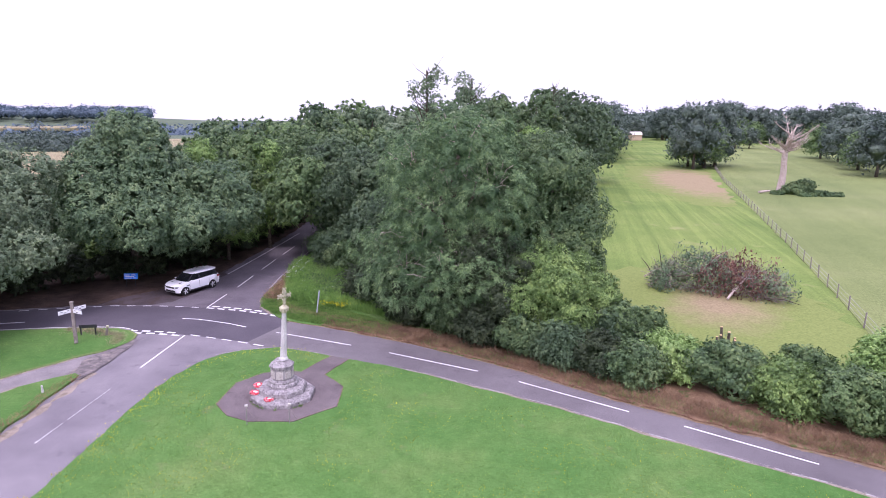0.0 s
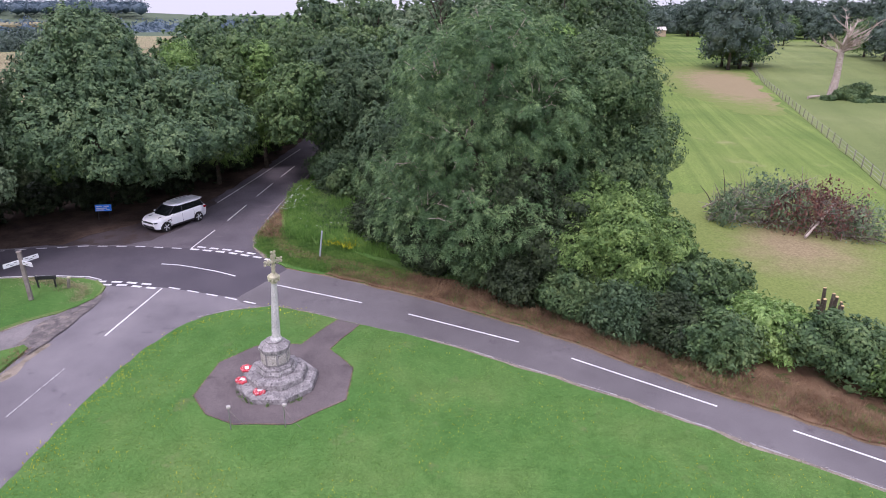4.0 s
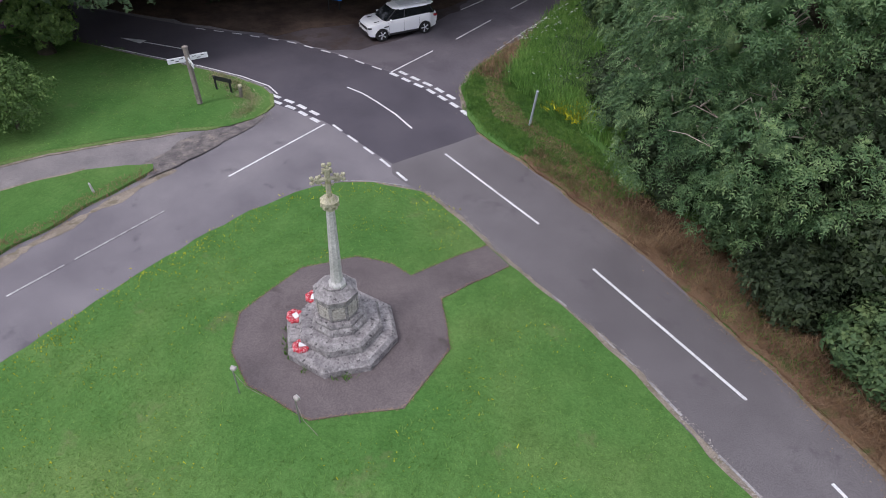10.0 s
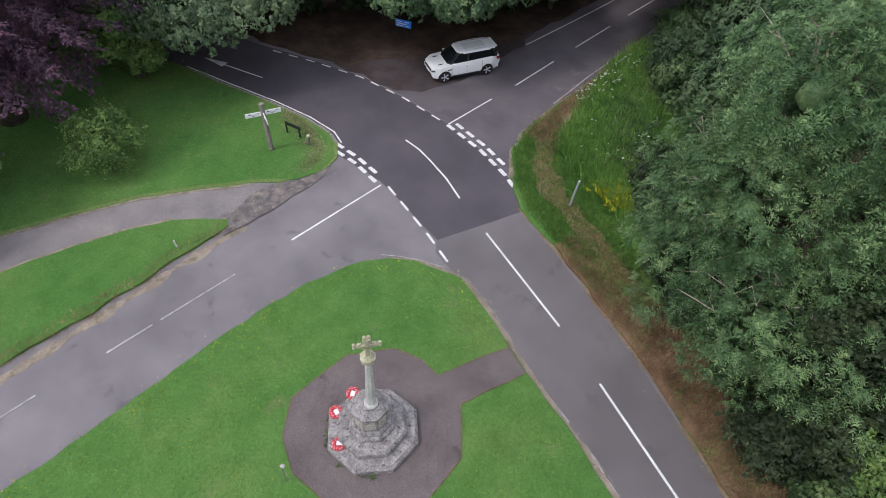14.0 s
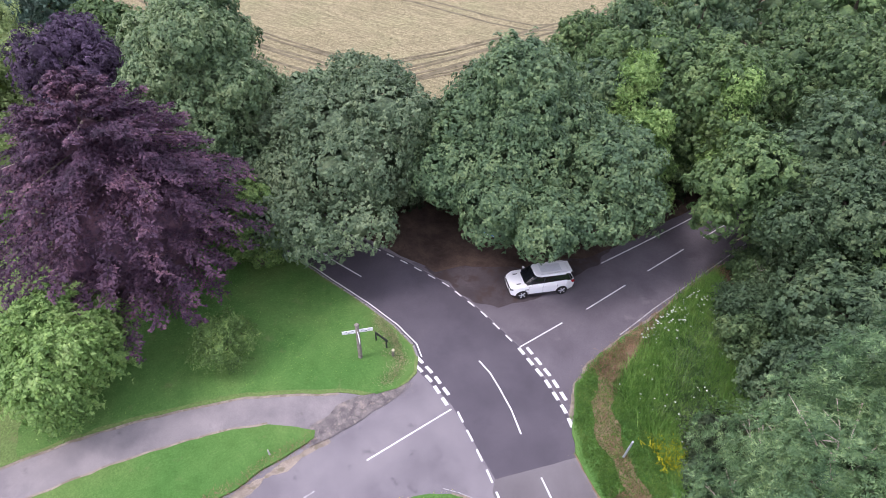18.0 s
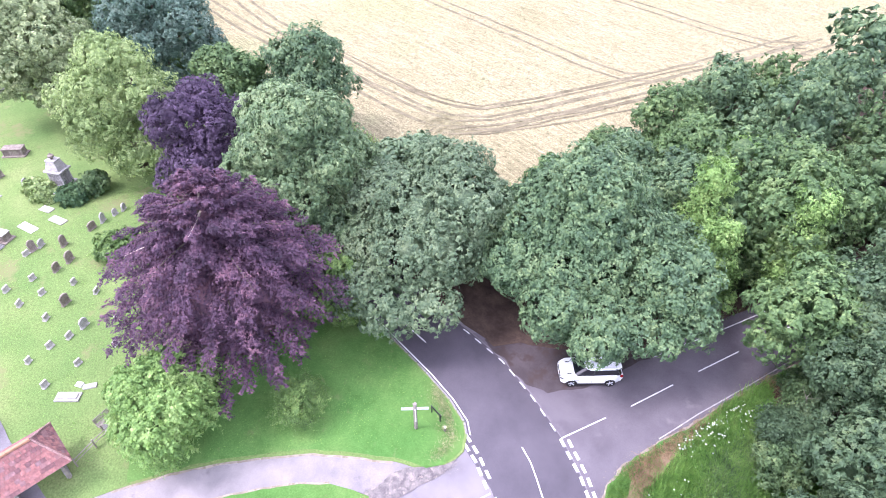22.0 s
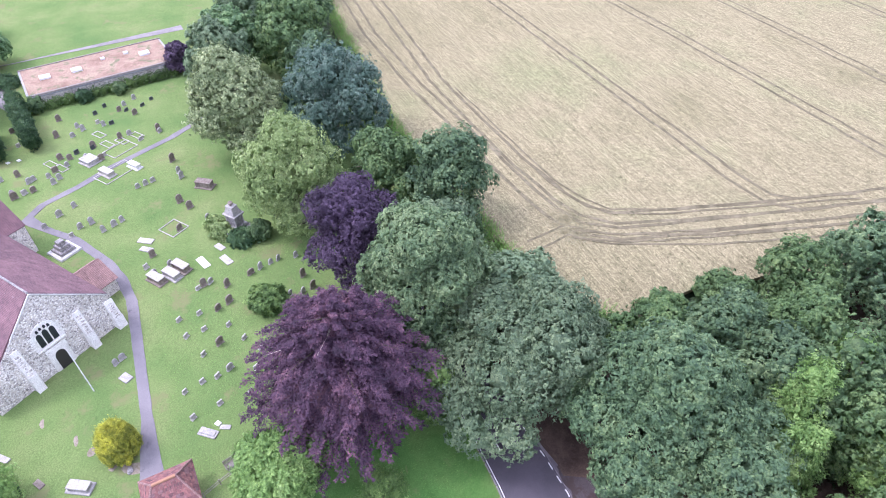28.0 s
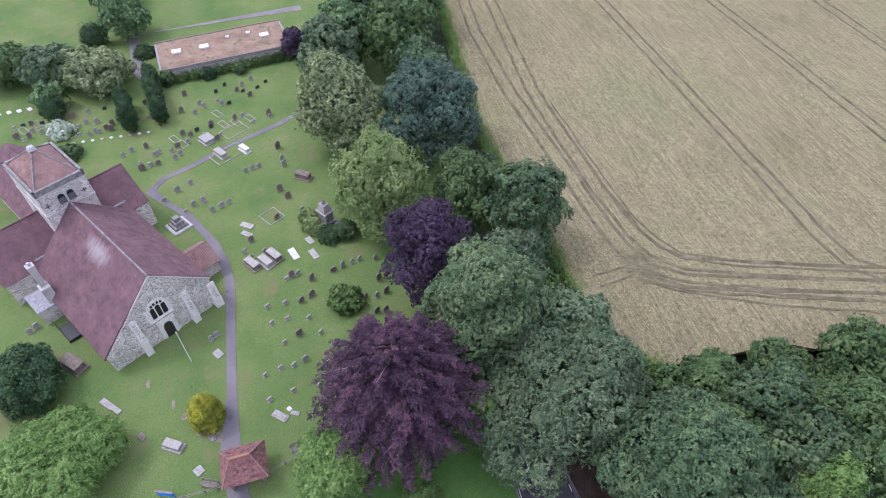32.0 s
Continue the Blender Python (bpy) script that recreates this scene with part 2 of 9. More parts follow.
def worn_turf(name, centre, half, turn, grassy=1.5):
    """Turf worn to tan thatch round a centre, fading unevenly into the grass."""
    m, n, l, p = nodes_of(name)
    co = n.new("ShaderNodeNewGeometry").outputs["Position"]
    mp = n.new("ShaderNodeMapping")
    mp.vector_type = "TEXTURE"
    mp.inputs["Location"].default_value = (*centre, 0)
    mp.inputs["Rotation"].default_value, mp.inputs["Scale"].default_value = (0, 0, turn), (*half, 1000)
    l.new(co, mp.inputs["Vector"])
    ln = n.new("ShaderNodeVectorMath")
    ln.operation = "LENGTH"
    l.new(mp.outputs[0], ln.inputs[0])
    ad = n.new("ShaderNodeMath")
    ad.operation = "MULTIPLY_ADD"
    l.new(noise_node(n, l, co, 0.35, 6.0, 0.7), ad.inputs[0])
    ad.inputs[1].default_value = -grassy
    l.new(ln.outputs["Value"], ad.inputs[2])
    mr = n.new("ShaderNodeMapRange")
    mr.inputs["From Min"].default_value, mr.inputs["From Max"].default_value = -0.25, 0.2
    l.new(ad.outputs[0], mr.inputs["Value"])
    fine = noise_node(n, l, co, 7.0, 6.0, 0.75)
    tan = ramp_node(n, l, fine, [(0.3, (0.165, 0.13, 0.075)), (0.5, (0.265, 0.212, 0.12)), (0.7, (0.35, 0.285, 0.17))])
    grass = ramp_node(n, l, fine, [(0.3, (0.11, 0.145, 0.045)), (0.5, (0.168, 0.215, 0.06)), (0.7, (0.225, 0.265, 0.085))])
    l.new(mix_node(n, l, mr.outputs[0], tan, grass), p.inputs["Base Color"])
    p.inputs["Roughness"].default_value, p.inputs["Specular IOR Level"].default_value = 0.95, 0.1
    return m


SCARRED = worn_turf("scalped_turf", (55.5, 137), (11.5, 38), radians(-11))
CLEARED = worn_turf("trampled_turf", (21.5, 46), (9.5, 13), radians(-20), 0.7)
CRUMBLE = surface("crumbling_tarmac", (0.085, 0.076, 0.078), (0.155, 0.138, 0.134), (0.24, 0.21, 0.195), 2.6, 22, 0.95, 0.9, 0.04, stain=(0.27, 0.232, 0.2), stain_scale=3.0, stain_at=0.55)
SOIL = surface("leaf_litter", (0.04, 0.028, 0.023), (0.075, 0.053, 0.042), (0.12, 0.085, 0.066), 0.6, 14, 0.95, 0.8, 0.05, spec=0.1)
MUD = surface("gravelly_edge", (0.19, 0.16, 0.125), (0.26, 0.22, 0.175), (0.34, 0.29, 0.235), 1.4, 25, 0.95, 0.7, 0.03, stain=(0.18, 0.155, 0.11), stain_scale=2.6, stain_at=0.52)
# dusty brown tarmac, deepened to carry the shade of the trees above
DUST_SHADED = surface("dusty_shaded_tarmac", (0.05, 0.039, 0.041), (0.068, 0.055, 0.058), (0.09, 0.074, 0.078), 0.5, 25, 0.9, 0.5, 0.01, stain=(0.06, 0.043, 0.039), stain_scale=0.9, stain_at=0.5)
# open country, its green greyed and blued to carry distance haze
FAR_GRASS = surface("hazed_far_country", (0.075, 0.105, 0.075), (0.1, 0.135, 0.085), (0.15, 0.175, 0.11), 0.004, 0.6, 0.95, 0.4, 0.3, spec=0.1)
TARMAC = surface("old_tarmac", (0.142, 0.13, 0.142), (0.185, 0.17, 0.182), (0.23, 0.213, 0.22), 0.3, 30, 0.85, 0.4, 0.008, stain=(0.118, 0.108, 0.12), stain_scale=0.8, stain_at=0.6)
# older, darker lane tarmac; its tone also takes in shade from the trees
LANE = surface("lane_tarmac", (0.096, 0.084, 0.096), (0.122, 0.108, 0.122), (0.152, 0.135, 0.148), 0.4, 30, 0.85, 0.4, 0.008, stain=(0.162, 0.142, 0.152), stain_scale=0.5, stain_at=0.6)
NEW_TARMAC = surface("new_tarmac", (0.066, 0.059, 0.071), (0.082, 0.073, 0.087), (0.101, 0.09, 0.104), 0.3, 45, 0.8, 0.3, 0.006, stain=(0.063, 0.056, 0.068), stain_scale=0.6)
PATH = surface("path_tarmac", (0.17, 0.155, 0.16), (0.22, 0.2, 0.2), (0.27, 0.245, 0.24), 0.5, 35, 0.9, 0.4, 0.008, stain=(0.13, 0.115, 0.12), stain_scale=0.6)
PAD = surface("memorial_paving", (0.1, 0.083, 0.084), (0.13, 0.108, 0.108), (0.16, 0.134, 0.132), 0.7, 30, 0.9, 0.4, 0.008, stain=(0.082, 0.068, 0.066), stain_scale=1.1)
# a browner asphalt, with some tree shade mixed into its darker colour
EAST_TARMAC = surface("weathered_shaded_tarmac", (0.106, 0.096, 0.1), (0.145, 0.132, 0.137), (0.19, 0.176, 0.18), 0.16, 30, 0.85, 0.4, 0.008, stain=(0.096, 0.084, 0.092), stain_scale=0.6, stain_at=0.6)
PAINT = surface("road_paint", (0.5, 0.5, 0.5), (0.68, 0.68, 0.68), (0.78, 0.78, 0.78), 1.2, 30, 0.7, 0.3, 0.004, stain=(0.3, 0.29, 0.3), stain_scale=3.0, stain_at=0.64)
STONE = surface("weathered_stone", (0.17, 0.157, 0.16), (0.27, 0.252, 0.25), (0.42, 0.4, 0.388), 3.4, 13, 0.9, 0.9, 0.03, stain=(0.06, 0.055, 0.058), stain_scale=9.0, stain_at=0.57)
PALE_STONE = surface("pale_stone", (0.4, 0.39, 0.375), (0.5, 0.487, 0.47), (0.6, 0.585, 0.565), 1.2, 18, 0.88, 0.5, 0.015, stain=(0.3, 0.285, 0.255), stain_scale=3.0, stain_at=0.6)
WORN_STONE = surface("worn_pale_stone", (0.33, 0.305, 0.275), (0.42, 0.392, 0.355), (0.5, 0.47, 0.43), 2.6, 16, 0.9, 0.6, 0.02, stain=(0.18, 0.167, 0.155), stain_scale=7.0, stain_at=0.56)
LICHEN = surface("lichened_stone", (0.32, 0.3, 0.22), (0.45, 0.42, 0.3), (0.5, 0.48, 0.3), 2.0, 20, 0.9, 0.6, 0.02, stain=(0.24, 0.25, 0.12), stain_scale=6.0, stain_at=0.55)
WHEAT = None
BARK = surface("bark", (0.05, 0.04, 0.03), (0.09, 0.075, 0.055), (0.14, 0.12, 0.09), 4.0, 22, 0.95, 0.8, 0.04)
DEADWOOD = surface("bleached_wood", (0.3, 0.24, 0.2), (0.42, 0.35, 0.3), (0.52, 0.45, 0.4), 4.0, 18, 0.9, 0.7, 0.03)
OLDWOOD = surface("weathered_oak", (0.16, 0.14, 0.12), (0.24, 0.21, 0.185), (0.32, 0.29, 0.26), 4.0, 25, 0.9, 0.6, 0.01)
WHITE = plain("white_paint", (0.78, 0.79, 0.8), 0.4)
WORN_PAINT = surface("worn_road_paint", (0.2, 0.19, 0.19), (0.36, 0.35, 0.35), (0.55, 0.54, 0.53), 2.5, 30, 0.8, 0.3, 0.004, stain=(0.17, 0.155, 0.16), stain_scale=5.0, stain_at=0.54)
BLACK = plain("black_paint", (0.025, 0.025, 0.03), 0.45)
L_SYC = foliage("sycamore_leaves", (0.03, 0.056, 0.031), (0.067, 0.11, 0.052), (0.142, 0.19, 0.086))
L_PALE_SYC = foliage("pale_sycamore_leaves", (0.046, 0.078, 0.04), (0.096, 0.144, 0.066), (0.195, 0.24, 0.118))
L_GREY = foliage("grey_green_leaves", (0.046, 0.077, 0.042), (0.094, 0.135, 0.072), (0.168, 0.21, 0.114))
L_ASH = foliage("ash_leaves", (0.027, 0.058, 0.026), (0.08, 0.138, 0.058), (0.205, 0.28, 0.122))
L_OAK = foliage("oak_leaves", (0.024, 0.048, 0.021), (0.06, 0.1, 0.04), (0.122, 0.165, 0.066))
# woodland leaves about a third darker, with shade put into the colour
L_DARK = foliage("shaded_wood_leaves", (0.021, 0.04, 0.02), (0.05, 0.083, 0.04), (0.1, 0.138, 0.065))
# near-black leaves: the shade under overhanging crowns, painted as leaf colour
L_SHADE = foliage("shade_dark_leaves", (0.012, 0.02, 0.009), (0.029, 0.043, 0.02), (0.06, 0.08, 0.036))
L_BEECH = foliage("copper_leaves", (0.025, 0.015, 0.025), (0.067, 0.036, 0.058), (0.139, 0.071, 0.091))
L_PLUM = foliage("purple_leaves", (0.022, 0.015, 0.025), (0.05, 0.032, 0.056), (0.104, 0.07, 0.11))
L_LIME = foliage("yellow_green_leaves", (0.068, 0.108, 0.034), (0.172, 0.228, 0.082), (0.325, 0.375, 0.165))
L_PALE = foliage("pale_lime_leaves", (0.06, 0.085, 0.036), (0.15, 0.182, 0.086), (0.31, 0.335, 0.178))
L_BLUE = foliage("blue_green_leaves", (0.027, 0.054, 0.038), (0.062, 0.101, 0.073), (0.13, 0.17, 0.128))
L_BRIGHT = foliage("fresh_green_leaves", (0.06, 0.115, 0.03), (0.132, 0.214, 0.06), (0.225, 0.305, 0.105))
L_WOOD = foliage("woodland_leaves", (0.031, 0.058, 0.024), (0.072, 0.12, 0.044), (0.142, 0.194, 0.073))
L_MAPLE = foliage("field_maple_leaves", (0.032, 0.058, 0.018), (0.078, 0.13, 0.037), (0.172, 0.24, 0.072))
L_GOLD = foliage("golden_yew_leaves", (0.05, 0.075, 0.014), (0.2, 0.21, 0.03), (0.5, 0.47, 0.06))
L_YEW = foliage("yew_leaves", (0.014, 0.035, 0.016), (0.035, 0.07, 0.03), (0.08, 0.13, 0.05))
L_RED = foliage("dying_red_leaves", (0.045, 0.022, 0.018), (0.095, 0.045, 0.036), (0.17, 0.085, 0.06))
# far foliage with a slight aerial haze tinted into its green
L_FAR = foliage("far_haze_leaves", (0.028, 0.045, 0.036), (0.052, 0.075, 0.056), (0.085, 0.11, 0.08), 0.2, 0.08, 0.7)
# blue of the distant air painted into the base colour
L_HAZE = foliage("haze_tinted_leaves", (0.046, 0.07, 0.088), (0.062, 0.09, 0.108), (0.08, 0.11, 0.128), 0.2, 0.02, 0.12)
L_GRASS = foliage("grass_blades", (0.056, 0.116, 0.025), (0.086, 0.162, 0.034), (0.135, 0.205, 0.052), 0.4)
L_TALL = foliage("tall_grass_blades", (0.074, 0.15, 0.035), (0.128, 0.235, 0.054), (0.205, 0.305, 0.088), 0.45)
L_STRAW = foliage("straw_blades", (0.09, 0.053, 0.03), (0.165, 0.104, 0.06), (0.25, 0.174, 0.1), 0.2)
L_HAY = foliage("hay_blades", (0.12, 0.105, 0.055), (0.2, 0.175, 0.1), (0.3, 0.265, 0.16), 0.2)
L_YELLOW = foliage("yellow_petals", (0.2, 0.2, 0.01), (0.36, 0.34, 0.015), (0.5, 0.46, 0.02))
L_WHITE = foliage("white_petals", (0.200, 0.250, 0.160), (0.340, 0.370, 0.290), (0.460, 0.470, 0.420))


def wheat_material():
    """Ripe wheat: fine drilled rows along one way, broad pale and greenish patches."""
    m, n, l, p = nodes_of("ripe_wheat")
    co = n.new("ShaderNodeNewGeometry").outputs["Position"]
    mp = n.new("ShaderNodeMapping")
    mp.vector_type = "TEXTURE"
    mp.inputs["Rotation"].default_value, mp.inputs["Scale"].default_value = (0, 0, radians(10.6)), (6.0, 0.32, 1)
    l.new(co, mp.inputs["Vector"])
    rows_ = noise_node(n, l, mp.outputs[0], 1.6, 4.0, 0.65)
    broad = noise_node(n, l, co, 0.05, 4.0)
    fine = noise_node(n, l, co, 5.5, 6.0, 0.8)
    c = ramp_node(n, l, broad, [(0.3, (0.234, 0.21, 0.122)), (0.5, (0.284, 0.248, 0.153)), (0.72, (0.244, 0.242, 0.132))])
    c = mix_node(n, l, 1.0, c, ramp_node(n, l, rows_, [(0.32, (0.72, 0.74, 0.7)), (0.62, (1.12, 1.12, 1.1))]), "MULTIPLY")
    c = mix_node(n, l, 1.0, c, ramp_node(n, l, fine, [(0.3, (0.36, 0.35, 0.31)), (0.5, (1, 1, 1)), (0.7, (1.6, 1.58, 1.55))]), "MULTIPLY")
    stalks = noise_node(n, l, co, 17.0, 4.0, 0.8)
    c = mix_node(n, l, 1.0, c, ramp_node(n, l, stalks, [(0.34, (0.5, 0.49, 0.45)), (0.5, (1, 1, 1)), (0.66, (1.45, 1.43, 1.4))]), "MULTIPLY")
    ears = noise_node(n, l, co, 1.9, 6.0, 0.85)
    c = mix_node(n, l, 1.0, c, ramp_node(n, l, ears, [(0.36, (0.68, 0.68, 0.64)), (0.5, (1, 1, 1)), (0.64, (1.25, 1.25, 1.22))]), "MULTIPLY")
    l.new(c, p.inputs["Base Color"])
    p.inputs["Roughness"].default_value, p.inputs["Specular IOR Level"].default_value = 0.95, 0.1
    b = n.new("ShaderNodeBump")
    b.inputs["Strength"].default_value, b.inputs["Distance"].default_value = 0.9, 0.15
    l.new(fine, b.inputs["Height"])
    l.new(b.outputs[0], p.inputs["Normal"])
    return m


WATER = plain("pond_water", (0.012, 0.014, 0.012), 0.08)
WHEAT = wheat_material()
TRODDEN = surface("trodden_earth", (0.15, 0.105, 0.06), (0.215, 0.155, 0.095), (0.28, 0.212, 0.138), 0.9, 14, 0.95, 0.7, 0.04, stain=(0.11, 0.15, 0.045), stain_scale=1.2, stain_at=0.6, spec=0.1)
TRAM = surface("trampled_wheat", (0.11, 0.096, 0.06), (0.165, 0.143, 0.09), (0.235, 0.205, 0.135), 0.5, 6, 0.95, 0.7, 0.06, stain=(0.1, 0.094, 0.056), stain_scale=1.5, stain_at=0.55, spec=0.1)

random.seed(12)

# ---- helpers of this scene ----


def link_mesh(name, me, material, parent=None, label=""):
    ob = new(name, me)
    if material:
        me.materials.append(material)
    if parent:
        ob.parent = parent
    if label:
        ob["label"] = label
    return ob


def part(name, bm, material, parent=None, label="", smooth=False):
    me = bpy.data.meshes.new(name)
    bm.normal_update()
    bm.to_mesh(me)
    bm.free()
    if smooth:
        for f in me.polygons:
            f.use_smooth = True
    return link_mesh(name, me, material, parent, label)


def quads(name, v, material, parent=None, label="", extra=None):
    """A mesh of loose quads or triangles from an (n, 4 or 3, 3) array; extra: a (verts, tris) core joined to it."""
    nq, nk = v.shape[:2]
    co = v.reshape(-1, 3)
    loops = np.arange(nq * nk, dtype=np.int32)
    starts, totals = np.arange(0, nq * nk, nk, dtype=np.int32), np.full(nq, nk, np.int32)
    if extra is not None:
        ev, ef = extra
        starts = np.concatenate([starts, np.arange(len(ef), dtype=np.int32) * 3 + nq * nk])
        totals = np.concatenate([totals, np.full(len(ef), 3, np.int32)])
        loops = np.concatenate([loops, (ef.reshape(-1) + len(co)).astype(np.int32)])
        co = np.concatenate([co, ev])
    me = bpy.data.meshes.new(name)
    me.vertices.add(len(co))
    me.vertices.foreach_set("co", co.astype(np.float32).reshape(-1))
    me.loops.add(len(loops))
    me.loops.foreach_set("vertex_index", loops)
    me.polygons.add(len(starts))
    me.polygons.foreach_set("loop_start", starts)
    me.polygons.foreach_set("loop_total", totals)
    me.update(calc_edges=True)
    return link_mesh(name, me, material, parent, label)


def empty(name, m, label, category, group="", kind=""):
    ob = new(name)
    ob.empty_display_size = 0.2
    ob.matrix_world = m
    return tagged(ob, label, category, group, kind)


def box(bm, c, s, rz=0.0, bevel=0.0, taper=1.0):
    """A box of size s centred at c, its top scaled by taper."""
    r = bmesh.ops.create_cube(bm, size=1.0)
    vs = r["verts"]
    for v in vs:
        k = taper if v.co.z > 0 else 1.0
        v.co = Vector((v.co.x * s[0] * k, v.co.y * s[1] * k, v.co.z * s[2]))
    bmesh.ops.transform(bm, matrix=Matrix.Translation(c) @ Matrix.Rotation(rz, 4, "Z"), verts=vs)
    if bevel:
        es = list({e for v in vs for e in v.link_edges})
        bmesh.ops.bevel(bm, geom=es, offset=bevel, segments=1, affect="EDGES")
    return bm


def tube(bm, pts, radii, sides=8):
    """A tapered tube through pts."""
    rings = []
    for i, (p, r) in enumerate(zip(pts, radii)):
        p = Vector(p)
        a, b = Vector(pts[max(0, i - 1)]), Vector(pts[min(len(pts) - 1, i + 1)])
        d = (b - a).normalized()
        x = d.cross(Vector((0.31, 0.83, 0.17))).normalized()
        y = d.cross(x)
        rings.append([bm.verts.new(p + (x * math.cos(2 * math.pi * k / sides) + y * math.sin(2 * math.pi * k / sides)) * r) for k in range(sides)])
    for ra, rb in zip(rings, rings[1:]):
        for k in range(sides):
            bm.faces.new((ra[k], ra[(k + 1) % sides], rb[(k + 1) % sides], rb[k]))
    bm.faces.new(rings[0][::-1])
    bm.faces.new(rings[-1])
    return bm


def prism(bm, ring0, ring1):
    """A closed solid between two rings of as many points."""
    a = [bm.verts.new(p) for p in ring0]
    b = [bm.verts.new(p) for p in ring1]
    n = len(a)
    for k in range(n):
        bm.faces.new((a[k], a[(k + 1) % n], b[(k + 1) % n], b[k]))
    bm.faces.new(a[::-1])
    bm.faces.new(b)
    return bm


def ss(v):
    v = min(1.0, max(0.0, v))
    return v * v * (3 - 2 * v)


def field_edge(x):
    """The wheat field's hedge: its y at x."""
    return float(np.interp(x, [-130, -84, -60, -46, -40], [39.0, 42.0, 48.0, 50.5, 54.0]))


def gz(x, y):
    """The lie of the land."""
    yard = (0.06 + 0.72 * ss((-23 - x) / 24)) * ss((40.5 - y) / 7) * ss((-17 - x) / 4)
    wheat = 2.0 * ss(min((y - field_edge(x) + 7) / 6, (-35 - x) / 7))
    return yard * (1 - ss((y - field_edge(x) + 6) / 8)) + wheat


MX, MY = -8.1, 29.42


def green_z(x, y):
    """The green swells gently towards the memorial."""
    return 0.3 * ss((9.5 - math.hypot(x - MX, y - MY + 1)) / 6.5)


def dense(poly, step, wob, closed=True):
    pts = []
    n = len(poly)
    for i in range(n if closed else n - 1):
        a, b = Vector(poly[i]), Vector(poly[(i + 1) % n])
        k = max(1, int((b - a).length / step))
        for j in range(k):
            p = a.lerp(b, j / k)
            q = Vector((p.x, p.y, 0.0)) * 0.9
            pts.append((p.x + wob * noise.noise(q), p.y + wob * noise.noise(q + Vector((31, 7, 3)))))
    if not closed:
        pts.append(tuple(poly[-1]))
    return pts


def inside(x, y, poly):
    c, n = False, len(poly)
    for i in range(n):
        (x0, y0), (x1, y1) = poly[i], poly[i - 1]
        if (y0 > y) != (y1 > y) and x < (x1 - x0) * (y - y0) / (y1 - y0) + x0:
            c = not c
    return c


def patch(name, poly, material, label, lift=0.06, step=3.0, edge=0.7, wob=0.12, skirt=0.12, rough_z=0.02, land=gz, category="ground"):
    """A piece of ground with an uneven rim: follows the land, with a real edge down to what lies below."""
    rim = dense(poly, edge, wob)
    xs, ys = [p[0] for p in rim], [p[1] for p in rim]
    inner = []
    y = min(ys) + step * 0.5
    while y < max(ys):
        x = min(xs) + step * 0.5
        while x < max(xs):
            if inside(x, y, rim):
                inner.append((x, y))
            x += step
        y += step
    n = len(rim)
    vs, es, fs = delaunay_2d_cdt([Vector(p) for p in rim + inner], [], [list(range(n))], 1, 1e-4)[:3]
    bm = bmesh.new()
    bv = [bm.verts.new((v.x, v.y, land(v.x, v.y) + lift + rough_z * noise.noise(Vector((v.x * 0.5, v.y * 0.5, 1))))) for v in vs]
    for f in fs:
        try:
            bm.faces.new([bv[i] for i in f])
        except ValueError:
            pass
    bmesh.ops.recalc_face_normals(bm, faces=bm.faces)
    bm.normal_update()
    if sum(f.normal.z for f in bm.faces) < 0:
        bmesh.ops.reverse_faces(bm, faces=bm.faces)
    if skirt:
        r = bmesh.ops.extrude_edge_only(bm, edges=[e for e in bm.edges if e.is_boundary])
        for g in r["geom"]:
            if isinstance(g, bmesh.types.BMVert):
                g.co.z -= skirt
    ob = part(name, bm, material)
    return tagged(ob, label, category, kind="structure")


def ribbon(name, line, width, material, parent=None, lift=0.012, land=gz, thick=0.006, label=""):
    """A strip of constant width along a line, with thickness."""
    bm = bmesh.new()
    L, Rr = [], []
    n = len(line)
    for i in range(n):
        a, b = Vector(line[max(0, i - 1)]), Vector(line[min(n - 1, i + 1)])
        d = (b - a).normalized()
        s = Vector((-d.y, d.x)) * width / 2
        p = Vector(line[i])
        L.append(p + s), Rr.append(p - s)
    tops = [[bm.verts.new((q.x, q.y, land(q.x, q.y) + lift + h)) for q in row] for row in (L, Rr) for h in (thick, -0.004)]
    lt, lb, rt, rb = tops
    for i in range(n - 1):
        bm.faces.new((rt[i], rt[i + 1], lt[i + 1], lt[i]))
        bm.faces.new((lt[i], lt[i + 1], lb[i + 1], lb[i]))
        bm.faces.new((rb[i], rb[i + 1], rt[i + 1], rt[i]))
    bm.faces.new((lt[0], lb[0], rb[0], rt[0]))
    bm.faces.new((rt[-1], rb[-1], lb[-1], lt[-1]))
    return part(name, bm, material, parent, label)

# ---- ground, roads and paths ----
def flat(x, y):
    return 0.0


